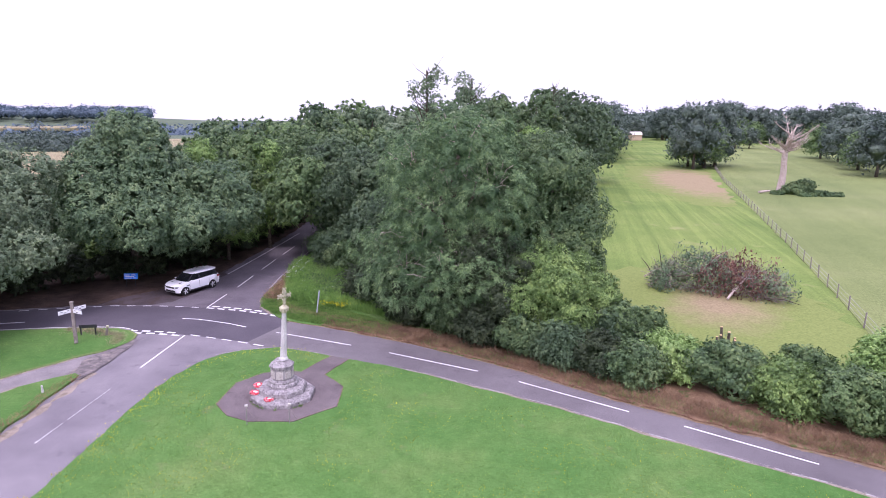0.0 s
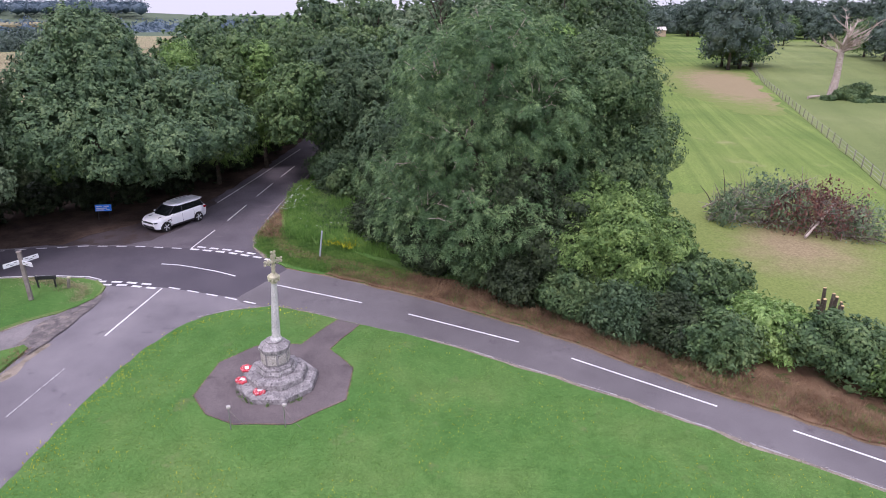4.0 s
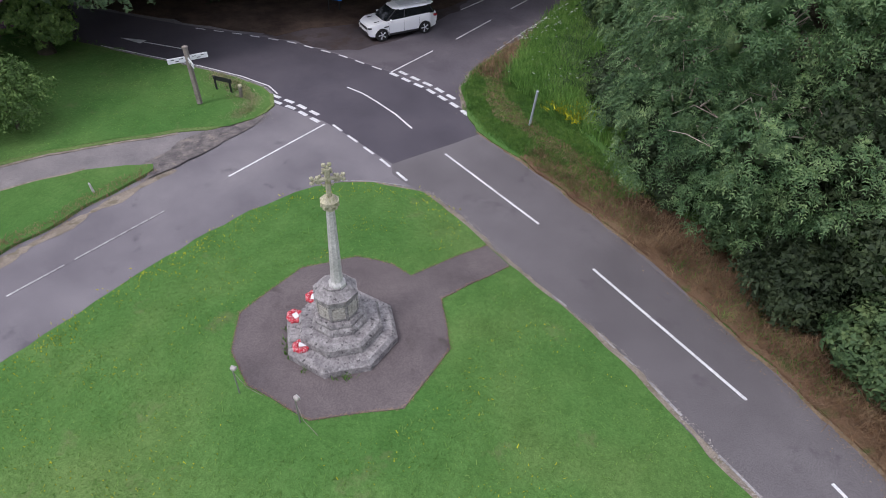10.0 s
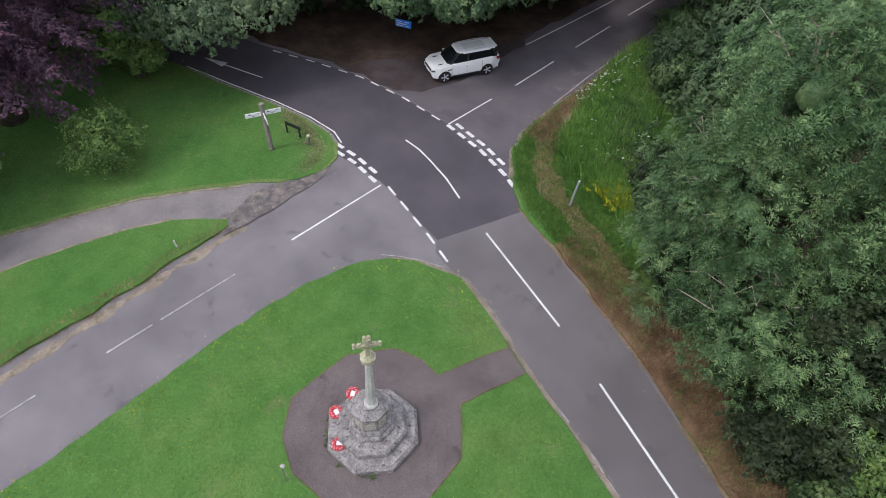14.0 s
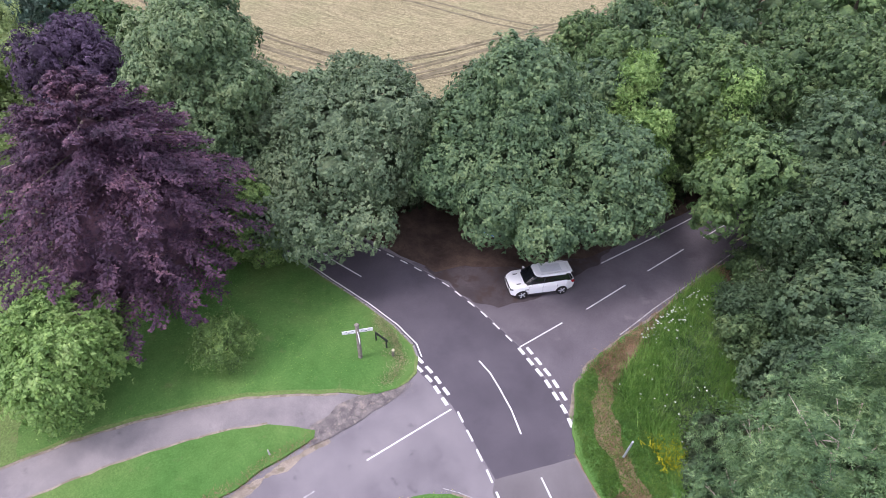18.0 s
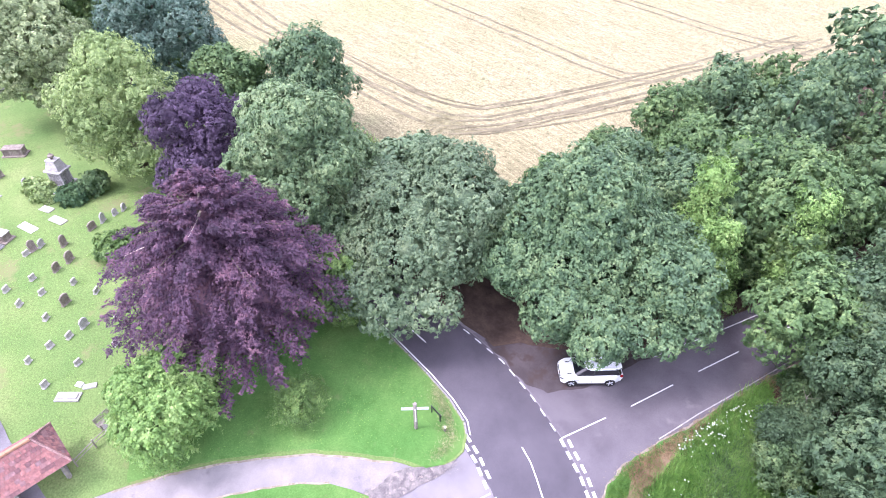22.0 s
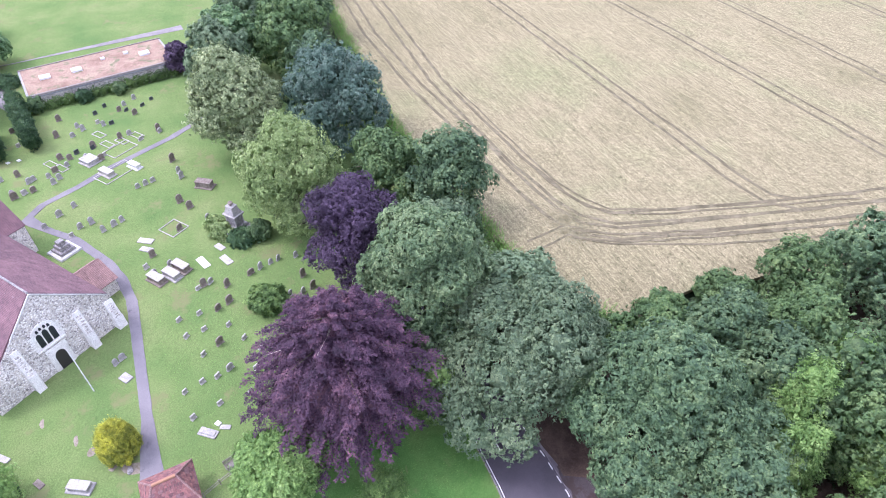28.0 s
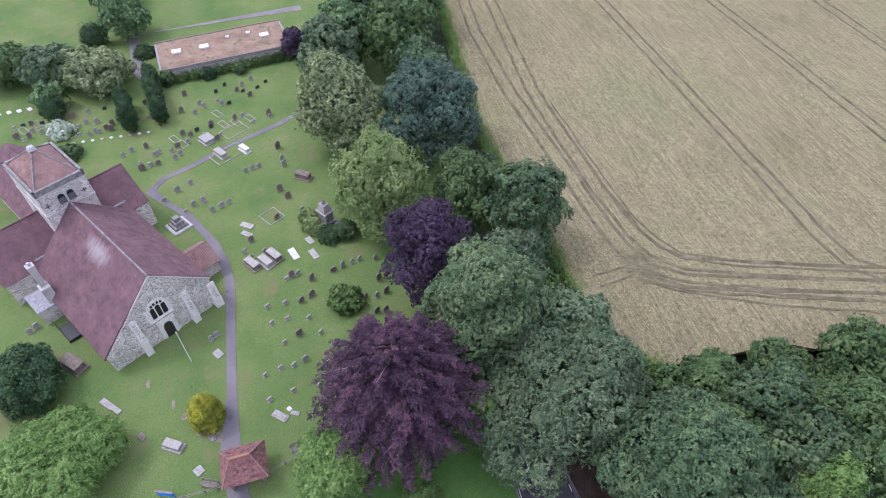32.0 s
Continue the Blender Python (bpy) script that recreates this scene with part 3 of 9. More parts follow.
def ragged(name, line, width, material, label, lift=0.008, seed=0.0):
    """Dirt washed along an edge: its width comes and goes."""
    pts = dense(line, 0.22, 0.1, False)
    bm = bmesh.new()
    rows_ = []
    for i, q in enumerate(pts):
        a, b = Vector(pts[max(0, i - 1)]), Vector(pts[min(len(pts) - 1, i + 1)])
        d = (b - a).normalized()
        w = width * max(0.15, 0.8 + 0.9 * noise.noise(Vector((q[0] * 0.9, q[1] * 0.9, seed))) + 0.5 * noise.noise(Vector((q[0] * 4, q[1] * 4, seed + 5))))
        rows_.append([bm.verts.new((q[0] - d.y * k * w, q[1] + d.x * k * w, lift + h)) for k, h in ((-0.5, 0), (-0.2, 0.012), (0.2, 0.012), (0.5, 0))])
    for ra, rb in zip(rows_, rows_[1:]):
        for k in range(3):
            bm.faces.new((ra[k], rb[k], rb[k + 1], ra[k + 1]))
    bmesh.ops.recalc_face_normals(bm, faces=bm.faces)
    bm.normal_update()
    if sum(f.normal.z for f in bm.faces) < 0:
        bmesh.ops.reverse_faces(bm, faces=bm.faces)
    return tagged(part(name, bm, material), label, "dirt", kind="structure")


bm = bmesh.new()
rings = []
for r in (0, 60, 130, 220, 340, 430, 540, 700, 900, 1100, 1300, 1550, 2200, 3600):
    ring = []
    for k in range(72 if r else 1):
        a = 2 * math.pi * k / 72
        x, y = r * math.cos(a) - 20, r * math.sin(a) + 40
        west = ss((40 - x) / 160) * ss((y + 100) / 300)
        valley = -13 * ss((r - 400) / 140) * (1 - ss((r - 900) / 400)) * west
        bearing = math.degrees(math.atan2(x, y)) if y > 0 else 60
        rise = ss((-22 - bearing) / 8)
        ridge = (11 + 7 * noise.noise(Vector((x * 0.002, y * 0.002, 4)))) * ss((r - 1000) / 500) * rise
        hill = valley + ridge - 34 * ss((r - 700) / 2800) * (1 - rise)
        ring.append(bm.verts.new((x, y, -0.14 + hill)))
    rings.append(ring)
for k in range(72):
    bm.faces.new((rings[0][0], rings[1][k], rings[1][(k + 1) % 72]))
for ra, rb in zip(rings[1:], rings[2:]):
    for k in range(72):
        bm.faces.new((ra[k], rb[k], rb[(k + 1) % 72], ra[(k + 1) % 72]))
tagged(part("ground", bm, FAR_GRASS), "open green country rising to low hills", "ground", kind="structure")

FAR_A = [(-11.0, 42.2), (-8.3, 41.1), (-5.0, 39.5), (-1.8, 37.8), (0.5, 36.3), (2.4, 35.1), (4.2, 33.9), (6.6, 32.0), (9.0, 30.0), (11.7, 28.2), (15.8, 25.4), (18.9, 23.4), (26.6, 18.2), (42, 6.5), (62, -8)]
FAR_A = [(x - 0.02, y - 0.05) for x, y in FAR_A]
D_RIGHT = [(-14.2, 100), (-13.6, 80), (-14.1, 62), (-14.2, 54), (-14.4, 49.5), (-14.3, 47.3), (-13.9, 45.6), (-12.5, 43.6)]
B_GREEN = [(-17, -30), (-16.4, 4), (-15.9, 18), (-15.6, 25), (-15.5, 28.6), (-15.1, 32.0), (-14.7, 33.7), (-14.2, 35.0), (-13.5, 35.8), (-12.4, 36.4), (-10.4, 36.9), (-8.3, 36.2), (-6.6, 35.3)]
A_GREEN = [(-5.6, 34.8), (-4.0, 34.2), (-2.2, 33.5), (-0.6, 32.7), (1.2, 31.6), (3.2, 30.4), (5.5, 29.1), (8.6, 26.9), (12.6, 24.2), (16.4, 21.8), (24, 16.2), (40, 5), (60, -9)]
B_FAR = [(-21.6, -30), (-21.4, 4), (-20.9, 20), (-20.4, 26), (-20.4, 30), (-20.4, 32.4)]
PATH_LOW = [(-21.1, 32.9), (-22.7, 31.0), (-23.8, 28.8), (-24.8, 26.2), (-25.6, 23.4), (-26.3, 19.7), (-26.6, 14.0), (-26.4, 4), (-27.5, -30)]
PATH_UP = [(-29.6, -30), (-28.6, 4), (-29.4, 14.5), (-28.9, 19.5), (-28.3, 22.8), (-27.5, 25.4), (-26.3, 28.4), (-25.1, 30.9), (-23.3, 33.4), (-22.0, 35.0), (-20.8, 36.4)]
KERB_C = [(-20.2, 37.6), (-20.05, 38.4), (-20.35, 39.2), (-21.2, 40.0), (-22.2, 40.42), (-24.2, 40.5), (-27.0, 40.25), (-30.2, 39.75), (-34.0, 39.2), (-45, 37.1), (-60, 35.0)]
C_FAR = [(-60, 39.8), (-42, 42.6), (-33, 44.0), (-28.5, 45.0), (-25.0, 45.6), (-21.5, 45.55)]

road = patch("road", [(-24, -40), (66, -40), (66, -6), (28, 19), (0, 40), (-8, 44), (-11, 48), (-11.5, 100), (-20.5, 100), (-22.5, 57), (-25.5, 49.5), (-36, 46.5), (-62, 42), (-62, 34), (-30, 38), (-26, 34), (-36, 0), (-44, -38)], TARMAC, "grey worn tarmac road junction with faded patches", lift=0.0, step=4, wob=0.0, skirt=0.1, rough_z=0.0, land=flat, category="road")
patch("new_road_surface", [(-12.6, 38.0), (-10.7, 42.2), (-12.4, 43.5), (-15.0, 44.5), (-17.8, 45.2), *C_FAR[::-1], *KERB_C[::-1][:-3], (-20.9, 39.4), (-17.4, 39.3), (-15.0, 38.7)], NEW_TARMAC, "dark newly laid tarmac across the junction", lift=0.006, step=3, wob=0.03, skirt=0.01, rough_z=0.0, land=flat, category="road")
patch("east_road_surface", [(-10.9, 41.9), (-8.4, 40.9), (-5.1, 39.3), (-2.0, 37.6), (0.4, 36.2), (4.1, 33.8), (8.9, 29.9), (15.7, 25.3), (26.5, 18.1), (62, -8), (60, -9.2), (40, 4.8), (24, 16.0), (16.3, 21.6), (8.5, 26.7), (3.1, 30.2), (-0.7, 32.5), (-2.3, 33.3), (-4.1, 34.0), (-5.7, 34.7), (-8.4, 36.1), (-10.5, 36.9), (-12.2, 37.4), (-12.7, 38.05)], EAST_TARMAC, "brownish weathered tarmac of the road beside the green, darkened for tree shade", lift=0.004, step=3, edge=0.5, wob=0.06, skirt=0.006, rough_z=0.0, land=flat, category="road")
patch("lane_surface", [(-28.4, 45.1), (-25.0, 45.7), (-21.8, 45.65), (-17.9, 45.25), (-15.1, 44.6), (-13.0, 43.8), (-12.3, 43.6), (-13.7, 45.6), (-14.1, 47.3), (-14.2, 54), (-13.9, 62), (-13.4, 80), (-13.6, 99), (-19.6, 99), (-19.9, 62), (-20.6, 57), (-22.4, 51), (-26.0, 48.2)], LANE, "darker tarmac of the wooded lane", lift=0.004, step=4, wob=0.02, skirt=0.008, rough_z=0.0, land=flat, category="road")
side_path = patch("side_path", PATH_LOW[1:] + PATH_UP + [(-20.2, 36.0), (-20.0, 33.4)], PATH, "narrow grey tarmac path curving to the lychgate", lift=0.012, step=2, wob=0.08, skirt=0.1, category="path")

GREEN = B_GREEN + A_GREEN + [(60, -40), (-17, -40)]
patch("village_green", GREEN, LAWN, "mown village green with worn and flowering patches", lift=0.07, step=1.5, edge=0.5, wob=0.16, land=green_z)
patch("verge_strip", B_FAR + [(-20.7, 32.7)] + PATH_LOW[1:], LAWN, "mown grass strip between road and path", lift=0.06, step=1.5, edge=0.5, wob=0.16)
patch("churchyard", PATH_UP[:-1] + [(-21.0, 36.0)] + KERB_C + [(-62, 44), (-84, 38), (-125, 35), (-150, 0), (-150, -60), (-60, -60)], YARD, "mown churchyard lawn with dry yellow patches", lift=0.05, step=2.5, edge=0.7, wob=0.15)
patch("corner_lawn", [(-20.6, 36.6), (-20.25, 37.5), (-20.2, 38.4), (-20.5, 39.1), (-21.3, 39.8), (-22.3, 40.25), (-24.2, 40.33), (-27.0, 40.1), (-30.2, 39.6), (-34.0, 39.05), (-39.0, 38.0), (-39.6, 33.0), (-37.8, 27.0), (-34.0, 23.4), (-30.6, 20.8), (-28.9, 20.4), (-28.5, 22.9), (-27.7, 25.6), (-26.5, 28.6), (-25.3, 31.1), (-23.5, 33.6), (-22.2, 35.2), (-21.4, 36.0)], LAWN, "lush mown lawn at the road corner", lift=0.062, step=1.5, edge=0.5, wob=0.15, skirt=0.0)
patch("roadside_meadow", D_RIGHT + FAR_A[:6] + [(6, 38), (9, 44), (14, 70), (-8, 100)], LAWN, "rough grass verge between two roads", lift=0.06, step=1.5, edge=0.5, wob=0.2)
patch("paddock", [(3, 36.5), (9, 31.5), (20, 24), (44, 7), (64, -8), (140, -8), (260, 120), (330, 420), (40, 420), (30, 200), (9, 60)], PADDOCK, "long sloping paddock of streaky yellow-green grass", lift=0.04, step=9, edge=4, wob=0.4)
FENCE = [(23.5, 27.0), (28.0, 37.1), (31.0, 45.2), (38.9, 67.6), (51.0, 103.5), (62, 137), (73.7, 168.7)]
patch("grazed_paddock", FENCE + [(84, 215), (120, 300), (320, 330), (250, 120), (140, -4), (60, -2)], PALE_PADDOCK, "pale closely grazed paddock", lift=0.075, step=12, edge=4, wob=0.3)
patch("scalped_strip", [(47, 98), (52.5, 112), (60, 135), (69, 162), (66, 178), (52, 178), (44, 150), (40, 118), (42, 100)], SCARRED, "reddish scalped strip of turf in the paddock", lift=0.07, step=6, edge=2, wob=2.5, skirt=0.0)
patch("cleared_ground", [(13, 40), (20, 33), (27, 36), (30, 44), (30, 54), (22, 60), (13, 56)], CLEARED, "trampled dry ground round a brush pile", lift=0.065, step=3, edge=1, wob=2.0, skirt=0.0)
patch("roadside_bank", FAR_A[1:13] + [(29.0, 21.4), (21.2, 27.0), (18.4, 29.0), (14.4, 32.0), (11.6, 33.6), (9.0, 35.2), (6.0, 36.8), (2.2, 39.0), (-1.0, 40.4), (-5, 41.6), (-8.0, 42.5)], DRY, "bank of dry reddish grass below the hedge", lift=0.1, step=1, edge=0.4, wob=0.25)
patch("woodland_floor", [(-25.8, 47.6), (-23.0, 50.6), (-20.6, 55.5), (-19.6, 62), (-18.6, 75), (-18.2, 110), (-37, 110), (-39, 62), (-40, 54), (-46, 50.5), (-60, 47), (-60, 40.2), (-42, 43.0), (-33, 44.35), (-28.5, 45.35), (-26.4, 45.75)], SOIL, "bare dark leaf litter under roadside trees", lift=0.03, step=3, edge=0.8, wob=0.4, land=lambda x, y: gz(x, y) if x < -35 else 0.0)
# layby: dust, plus tree shade put into the colour
patch("dusty_shaded_layby", [(-27.5, 45.35), (-24.8, 45.75), (-22.6, 45.8), (-21.2, 46.5), (-20.3, 48.4), (-19.9, 51.0), (-19.9, 54.5), (-20.4, 58), (-21.6, 57), (-23.6, 52), (-26.5, 48.6)], DUST_SHADED, "dusty brown-grey tarmac where a car stands, darkened for tree shade", lift=0.008, step=1, edge=0.3, wob=0.5, skirt=0.01, rough_z=0.0, land=flat, category="road")
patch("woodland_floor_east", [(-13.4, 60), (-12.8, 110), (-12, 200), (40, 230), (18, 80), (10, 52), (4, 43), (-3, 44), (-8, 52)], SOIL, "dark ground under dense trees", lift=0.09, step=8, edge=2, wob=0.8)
WHEAT_RIM = [(-39.6, 56.0), (-40.4, 53.6), (-43, 50.3), (-52.4, 48.6), (-58, 47.2), (-75.6, 42.8), (-84, 41.3), (-125, 38.5), (-330, 20), (-420, 120), (-420, 290), (-60, 290), (-39, 120), (-40, 80), (-41, 68)]
patch("wheat_field", WHEAT_RIM, WHEAT, "ripe golden wheat field with wheel tracks", lift=0.25, step=5, edge=2, wob=0.6, skirt=0.5, rough_z=0.0)

# wheel tracks through the wheat
trams = tagged(new("wheel_tracks"), "pairs of flattened wheel tracks through wheat", "track", kind="structure")


def track(line, gap=1.9, w=0.46):
    pts = dense(line, 2.0, 0.25, False)
    for off in (-gap / 2, gap / 2):
        q = []
        for i, p in enumerate(pts):
            a, b = Vector(pts[max(0, i - 1)]), Vector(pts[min(len(pts) - 1, i + 1)])
            d = (b - a).normalized()
            q.append((p[0] - d.y * off, p[1] + d.x * off))
        ribbon("wheel_track", q, w, TRAM, trams, lift=0.262 + 0.004 * (len(trams.children) // 2), thick=0.004)


track([(-47.6, 110), (-48.6, 96), (-49.6, 84), (-50.5, 76), (-51.6, 68), (-52.6, 62.5), (-54.6, 59.6), (-58, 58), (-65.6, 55.7), (-75, 53.6), (-89.4, 50.8), (-113.5, 48.5), (-150, 45), (-260, 38)])
track([(-45.2, 112), (-46.5, 95), (-47.6, 84), (-48.9, 72), (-50, 62), (-52, 58), (-55.6, 56), (-62, 54), (-70.3, 52.2), (-80, 49.6), (-88.1, 47.4), (-107.7, 44), (-140, 41)])
track([(-49.6, 84), (-51.5, 81.5), (-56, 80), (-68.6, 77.8), (-89.5, 73.9), (-118.9, 68.4), (-180, 57), (-300, 36)])
track([(-46, 108), (-48.5, 104.6), (-55, 102.3), (-74.1, 98.5), (-94.8, 94.2), (-115.2, 89.5), (-180, 77), (-300, 55)])
track([(-60, 119), (-98.2, 112.2), (-115.0, 109.0), (-180, 97), (-300, 75)])
track([(-60, 141), (-100, 133.5), (-180, 118.5), (-300, 96)])
track([(-60, 163), (-100, 155.5), (-180, 140.5), (-300, 118)])
track([(-50.5, 51.8), (-52.0, 56.4), (-49.5, 60.5), (-46.5, 72), (-44.8, 84), (-43, 100)], 1.6, 0.3)
track([(-49.2, 92), (-50.8, 79), (-52.3, 68), (-53.8, 62.5), (-56.6, 60.2), (-61, 58.2), (-72, 55.6), (-86, 52.6)], 0.8, 0.26)
track([(-43.6, 106), (-45.2, 92), (-46.6, 80), (-47.8, 70), (-49.2, 62), (-51.2, 57.0)], 1.2, 0.3)

patch("trodden_strip", [(-13.75, 50.5), (-13.4, 47.4), (-12.4, 45.1), (-10.4, 43.5), (-7.6, 42.2), (-4.6, 40.7), (-4.3, 41.3), (-7.2, 43.0), (-9.7, 44.3), (-11.5, 45.7), (-12.5, 47.5), (-13.2, 50.6)], TRODDEN, "dry trodden strip along the verge", lift=0.1, step=0.7, edge=0.4, wob=0.35, skirt=0.0, land=flat)
# memorial paving and the churchyard paths
patch("memorial_paving", [(-11.2, 28.45), (-11.05, 30.95), (-9.9, 32.35), (-8.7, 32.65), (-7.9, 32.5), (-6.7, 35.3), (-5.55, 34.75), (-6.5, 32.15), (-5.2, 30.6), (-5.2, 28.3), (-6.95, 26.75), (-9.05, 26.7), (-10.3, 27.3)], PAD, "brownish tarmac apron round a stone cross", lift=0.085, step=1, edge=0.4, wob=0.06, skirt=0.03, rough_z=0.0, land=green_z, category="paving")
PAD_RIM = [(-11.2, 28.45), (-11.05, 30.95), (-9.9, 32.35), (-8.7, 32.65), (-7.9, 32.5), (-6.7, 35.3)]
PAD_RIM_EAST = [(-5.55, 34.75), (-6.5, 32.15), (-5.2, 30.6), (-5.2, 28.3), (-6.95, 26.75), (-9.05, 26.7), (-10.3, 27.3), (-11.2, 28.45)]
patch("church_path", [(-29.0, 14.6), (-34.1, 13.0), (-39.7, 12.7), (-46.5, 11.5), (-54.4, 10.0), (-58.6, 8.3), (-61.6, 6.3), (-65.6, 2.9), (-69.4, -2.0), (-70.5, -3.2), (-73.5, -1.8), (-76.5, 2.0), (-79.8, 5.2), (-85.1, 12.2), (-90, 17), (-89.4, 17.6), (-84.7, 13.1), (-79.4, 6.1), (-76.1, 2.9), (-73.1, -0.9), (-71.2, -1.9), (-68.9, 0.0), (-65.9, 3.9), (-61.1, 7.9), (-58.1, 9.7), (-54.3, 11.1), (-46.4, 12.5), (-39.6, 13.7), (-34.0, 14.9), (-29.0, 16.6)], TARMAC, "smooth grey tarmac churchyard path", lift=0.09, step=2, edge=0.6, wob=0.06, skirt=0.05, rough_z=0.0, category="path")
patch("hall_front_path", [(-97.6, -9.2), (-96.3, -8.7), (-103.2, 12.2), (-104.6, 11.8)], PATH, "paved walk along the front of a low building", lift=0.1, step=2, edge=1, wob=0.05, skirt=0.05, category="path")
patch("hall_path", [(-113.5, -15.5), (-101.5, -11.6), (-98.0, -9.4), (-105.0, 11.2), (-103.4, 11.6), (-96.6, -9.8), (-100.9, -13.2), (-113.0, -17.2), (-123, 12), (-121, 12.6)], PATH, "paved walk round a low flat building", lift=0.09, step=3, edge=1, wob=0.05, skirt=0.05, category="path")
patch("gravelly_join", [(-20.9, 32.2), (-21.1, 33.3), (-21.3, 34.4), (-21.2, 35.4), (-20.95, 36.5), (-20.5, 37.6), (-20.3, 38.6), (-19.95, 38.5), (-19.7, 37.0), (-19.75, 35.6), (-19.8, 34.3), (-19.8, 33.2), (-20.1, 32.0)], CRUMBLE, "crumbling stony edge where path meets road", lift=0.022, step=0.4, edge=0.2, wob=0.25, skirt=0.0, category="ground")
for k, (ln, w, m_) in enumerate((([(-20.25, 12), (-20.12, 20), (-20.02, 26), (-19.98, 30), (-19.85, 33)], 0.5, MUD), ([(x + 0.06, y + 0.1) for x, y in B_GREEN[8:]] + [(x + 0.06, y + 0.12) for x, y in A_GREEN[:11]], 0.26, MUD), (FAR_A[:13], 0.26, TRODDEN), (D_RIGHT[2:], 0.36, MUD), ([(-15.45, 20), (-15.35, 27), (-15.1, 31.5), (-14.6, 34.2)], 0.14, MUD))):
    ragged("road_edge_dirt", ln, w, m_, "pale gravelly dirt along the road edge", seed=3.0 * k)

for ln in (PATH_LOW[1:7], PATH_UP[3:10]):
    tagged(ribbon("path_edge_dirt", dense(ln, 0.4, 0.12, False), 0.3, MUD, lift=0.026, thick=0.008), "thin pale dry edge along the path", "dirt", kind="structure")

# ---- road markings: each a raised strip of paint ----
marks = tagged(new("road_markings"), "white painted road lines", "road marking", kind="structure")


def dash(a, b, w=0.09, z=0.012):
    ribbon("line_mark", [a, b], w, PAINT, marks, lift=z, land=flat, thick=0.003)


def dashes(line, on, off, w=0.11, shift=0.0):
    """Short marks along a line."""
    pts = [Vector(p) for p in line]
    L = [0.0]
    for a, b in zip(pts, pts[1:]):
        L.append(L[-1] + (b - a).length)
    xs, ys = [p.x for p in pts], [p.y for p in pts]

    def at(s):
        return float(np.interp(s, L, xs)), float(np.interp(s, L, ys))
    s = shift
    while s + on <= L[-1] + 0.05:
        ribbon("line_mark", [at(s), at(s + on / 2), at(s + on)], w, PAINT, marks, lift=0.012, land=flat, thick=0.003)
        s += on + off


for a, b in (((-11.2, 39.8), (-5.8, 37.5)), ((-3.25, 36.25), (2.1, 33.5)), ((4.3, 32.1), (9.4, 28.6)), ((11.62, 27.15), (16.15, 23.9)), ((18.3, 22.0), (23, 18.6)), ((-17.15, 39.1), (-17.55, 33.8)), ((-17.8, 30.9), (-18.25, 25.3)), ((-18.5, 22.7), (-18.8, 17)), ((-17.9, 45.2), (-17.6, 48.7)), ((-17.4, 50.8), (-17.2, 54.6)), ((-17.1, 57.0), (-16.85, 61.0)), ((-16.7, 63.3), (-16.4, 67.3))):
    if a[0] < -17.5 and a[1] < 32:
        m_ = 0.62 + 0.02 * (a[1] % 2)
        for u, v in ((0.0, m_ - 0.03), (m_ + 0.03, 1.0)):
            ribbon("line_mark", [(a[0] + (b[0] - a[0]) * u, a[1] + (b[1] - a[1]) * u), (a[0] + (b[0] - a[0]) * v, a[1] + (b[1] - a[1]) * v)], 0.08, WORN_PAINT, marks, lift=0.012, land=flat, thick=0.003)
    else:
        dash(a, b)
ribbon("line_mark", [(-18.7, 42.6), (-17.6, 42.45), (-16.5, 42.1), (-15.0, 41.55), (-13.6, 40.85)], 0.09, PAINT, marks, lift=0.012, land=flat, thick=0.003)
ribbon("line_mark", dense([(-14.6, 50.6), (-14.62, 54.3), (-14.5, 57.4), (-14.4, 61), (-14.2, 68), (-14.0, 78)], 0.8, 0.03, False), 0.08, WORN_PAINT, marks, lift=0.022, land=flat, thick=0.003)
ribbon("line_mark", [(-19.7, 55.2), (-19.3, 58.5), (-18.9, 62), (-17.6, 75)], 0.09, PAINT, marks, lift=0.012, land=flat, thick=0.003)
ribbon("line_mark", dense([(x + 0.08, y + 0.22) for x, y in KERB_C[3:9]], 0.8, 0.03, False), 0.08, PAINT, marks, lift=0.016, land=flat, thick=0.003)
ribbon("line_mark", dense([(-13.9, 35.75), (-13.2, 36.2), (-12.3, 36.62), (-11.3, 36.95)], 0.5, 0.05, False), 0.04, WORN_PAINT, marks, lift=0.016, land=flat, thick=0.003)
dashes([(-31.5, 44.1), (-28.5, 44.85), (-25.0, 45.5), (-21.5, 45.5), (-18.2, 45.15)], 0.65, 0.6, 0.1)
dashes([(-17.9, 45.1), (-15.2, 44.5), (-13.0, 43.7), (-11.3, 42.75)], 0.6, 0.32, 0.2)
dashes([(-17.6, 45.5), (-15.1, 44.9), (-13.2, 44.2)], 0.6, 0.32, 0.2)
dashes([(-21.3, 40.0), (-19.6, 39.9), (-17.3, 39.5)], 0.6, 0.32, 0.2)
dashes([(-20.8, 39.55), (-19.4, 39.5), (-17.5, 39.1)], 0.6, 0.32, 0.2)
dashes([(-16.8, 39.25), (-15.0, 38.65), (-13.0, 37.95), (-10.8, 37.05)], 0.75, 0.5, 0.11)
edge = dense([(x + 0.12, y + 0.2) for x, y in A_GREEN[1:11]], 0.3, 0.06, False)
re_ = random.Random(8)
k = 0
while k < len(edge) - 8:
    n_ = re_.randint(2, 7)
    ribbon("line_mark", edge[k:k + n_], re_.uniform(0.04, 0.1), WORN_PAINT, marks, lift=0.02, land=flat, thick=0.003)
    k += n_ + re_.randint(0, 3)
dash((-29.4, 41.6), (-32.6, 41.0))
bm = bmesh.new()
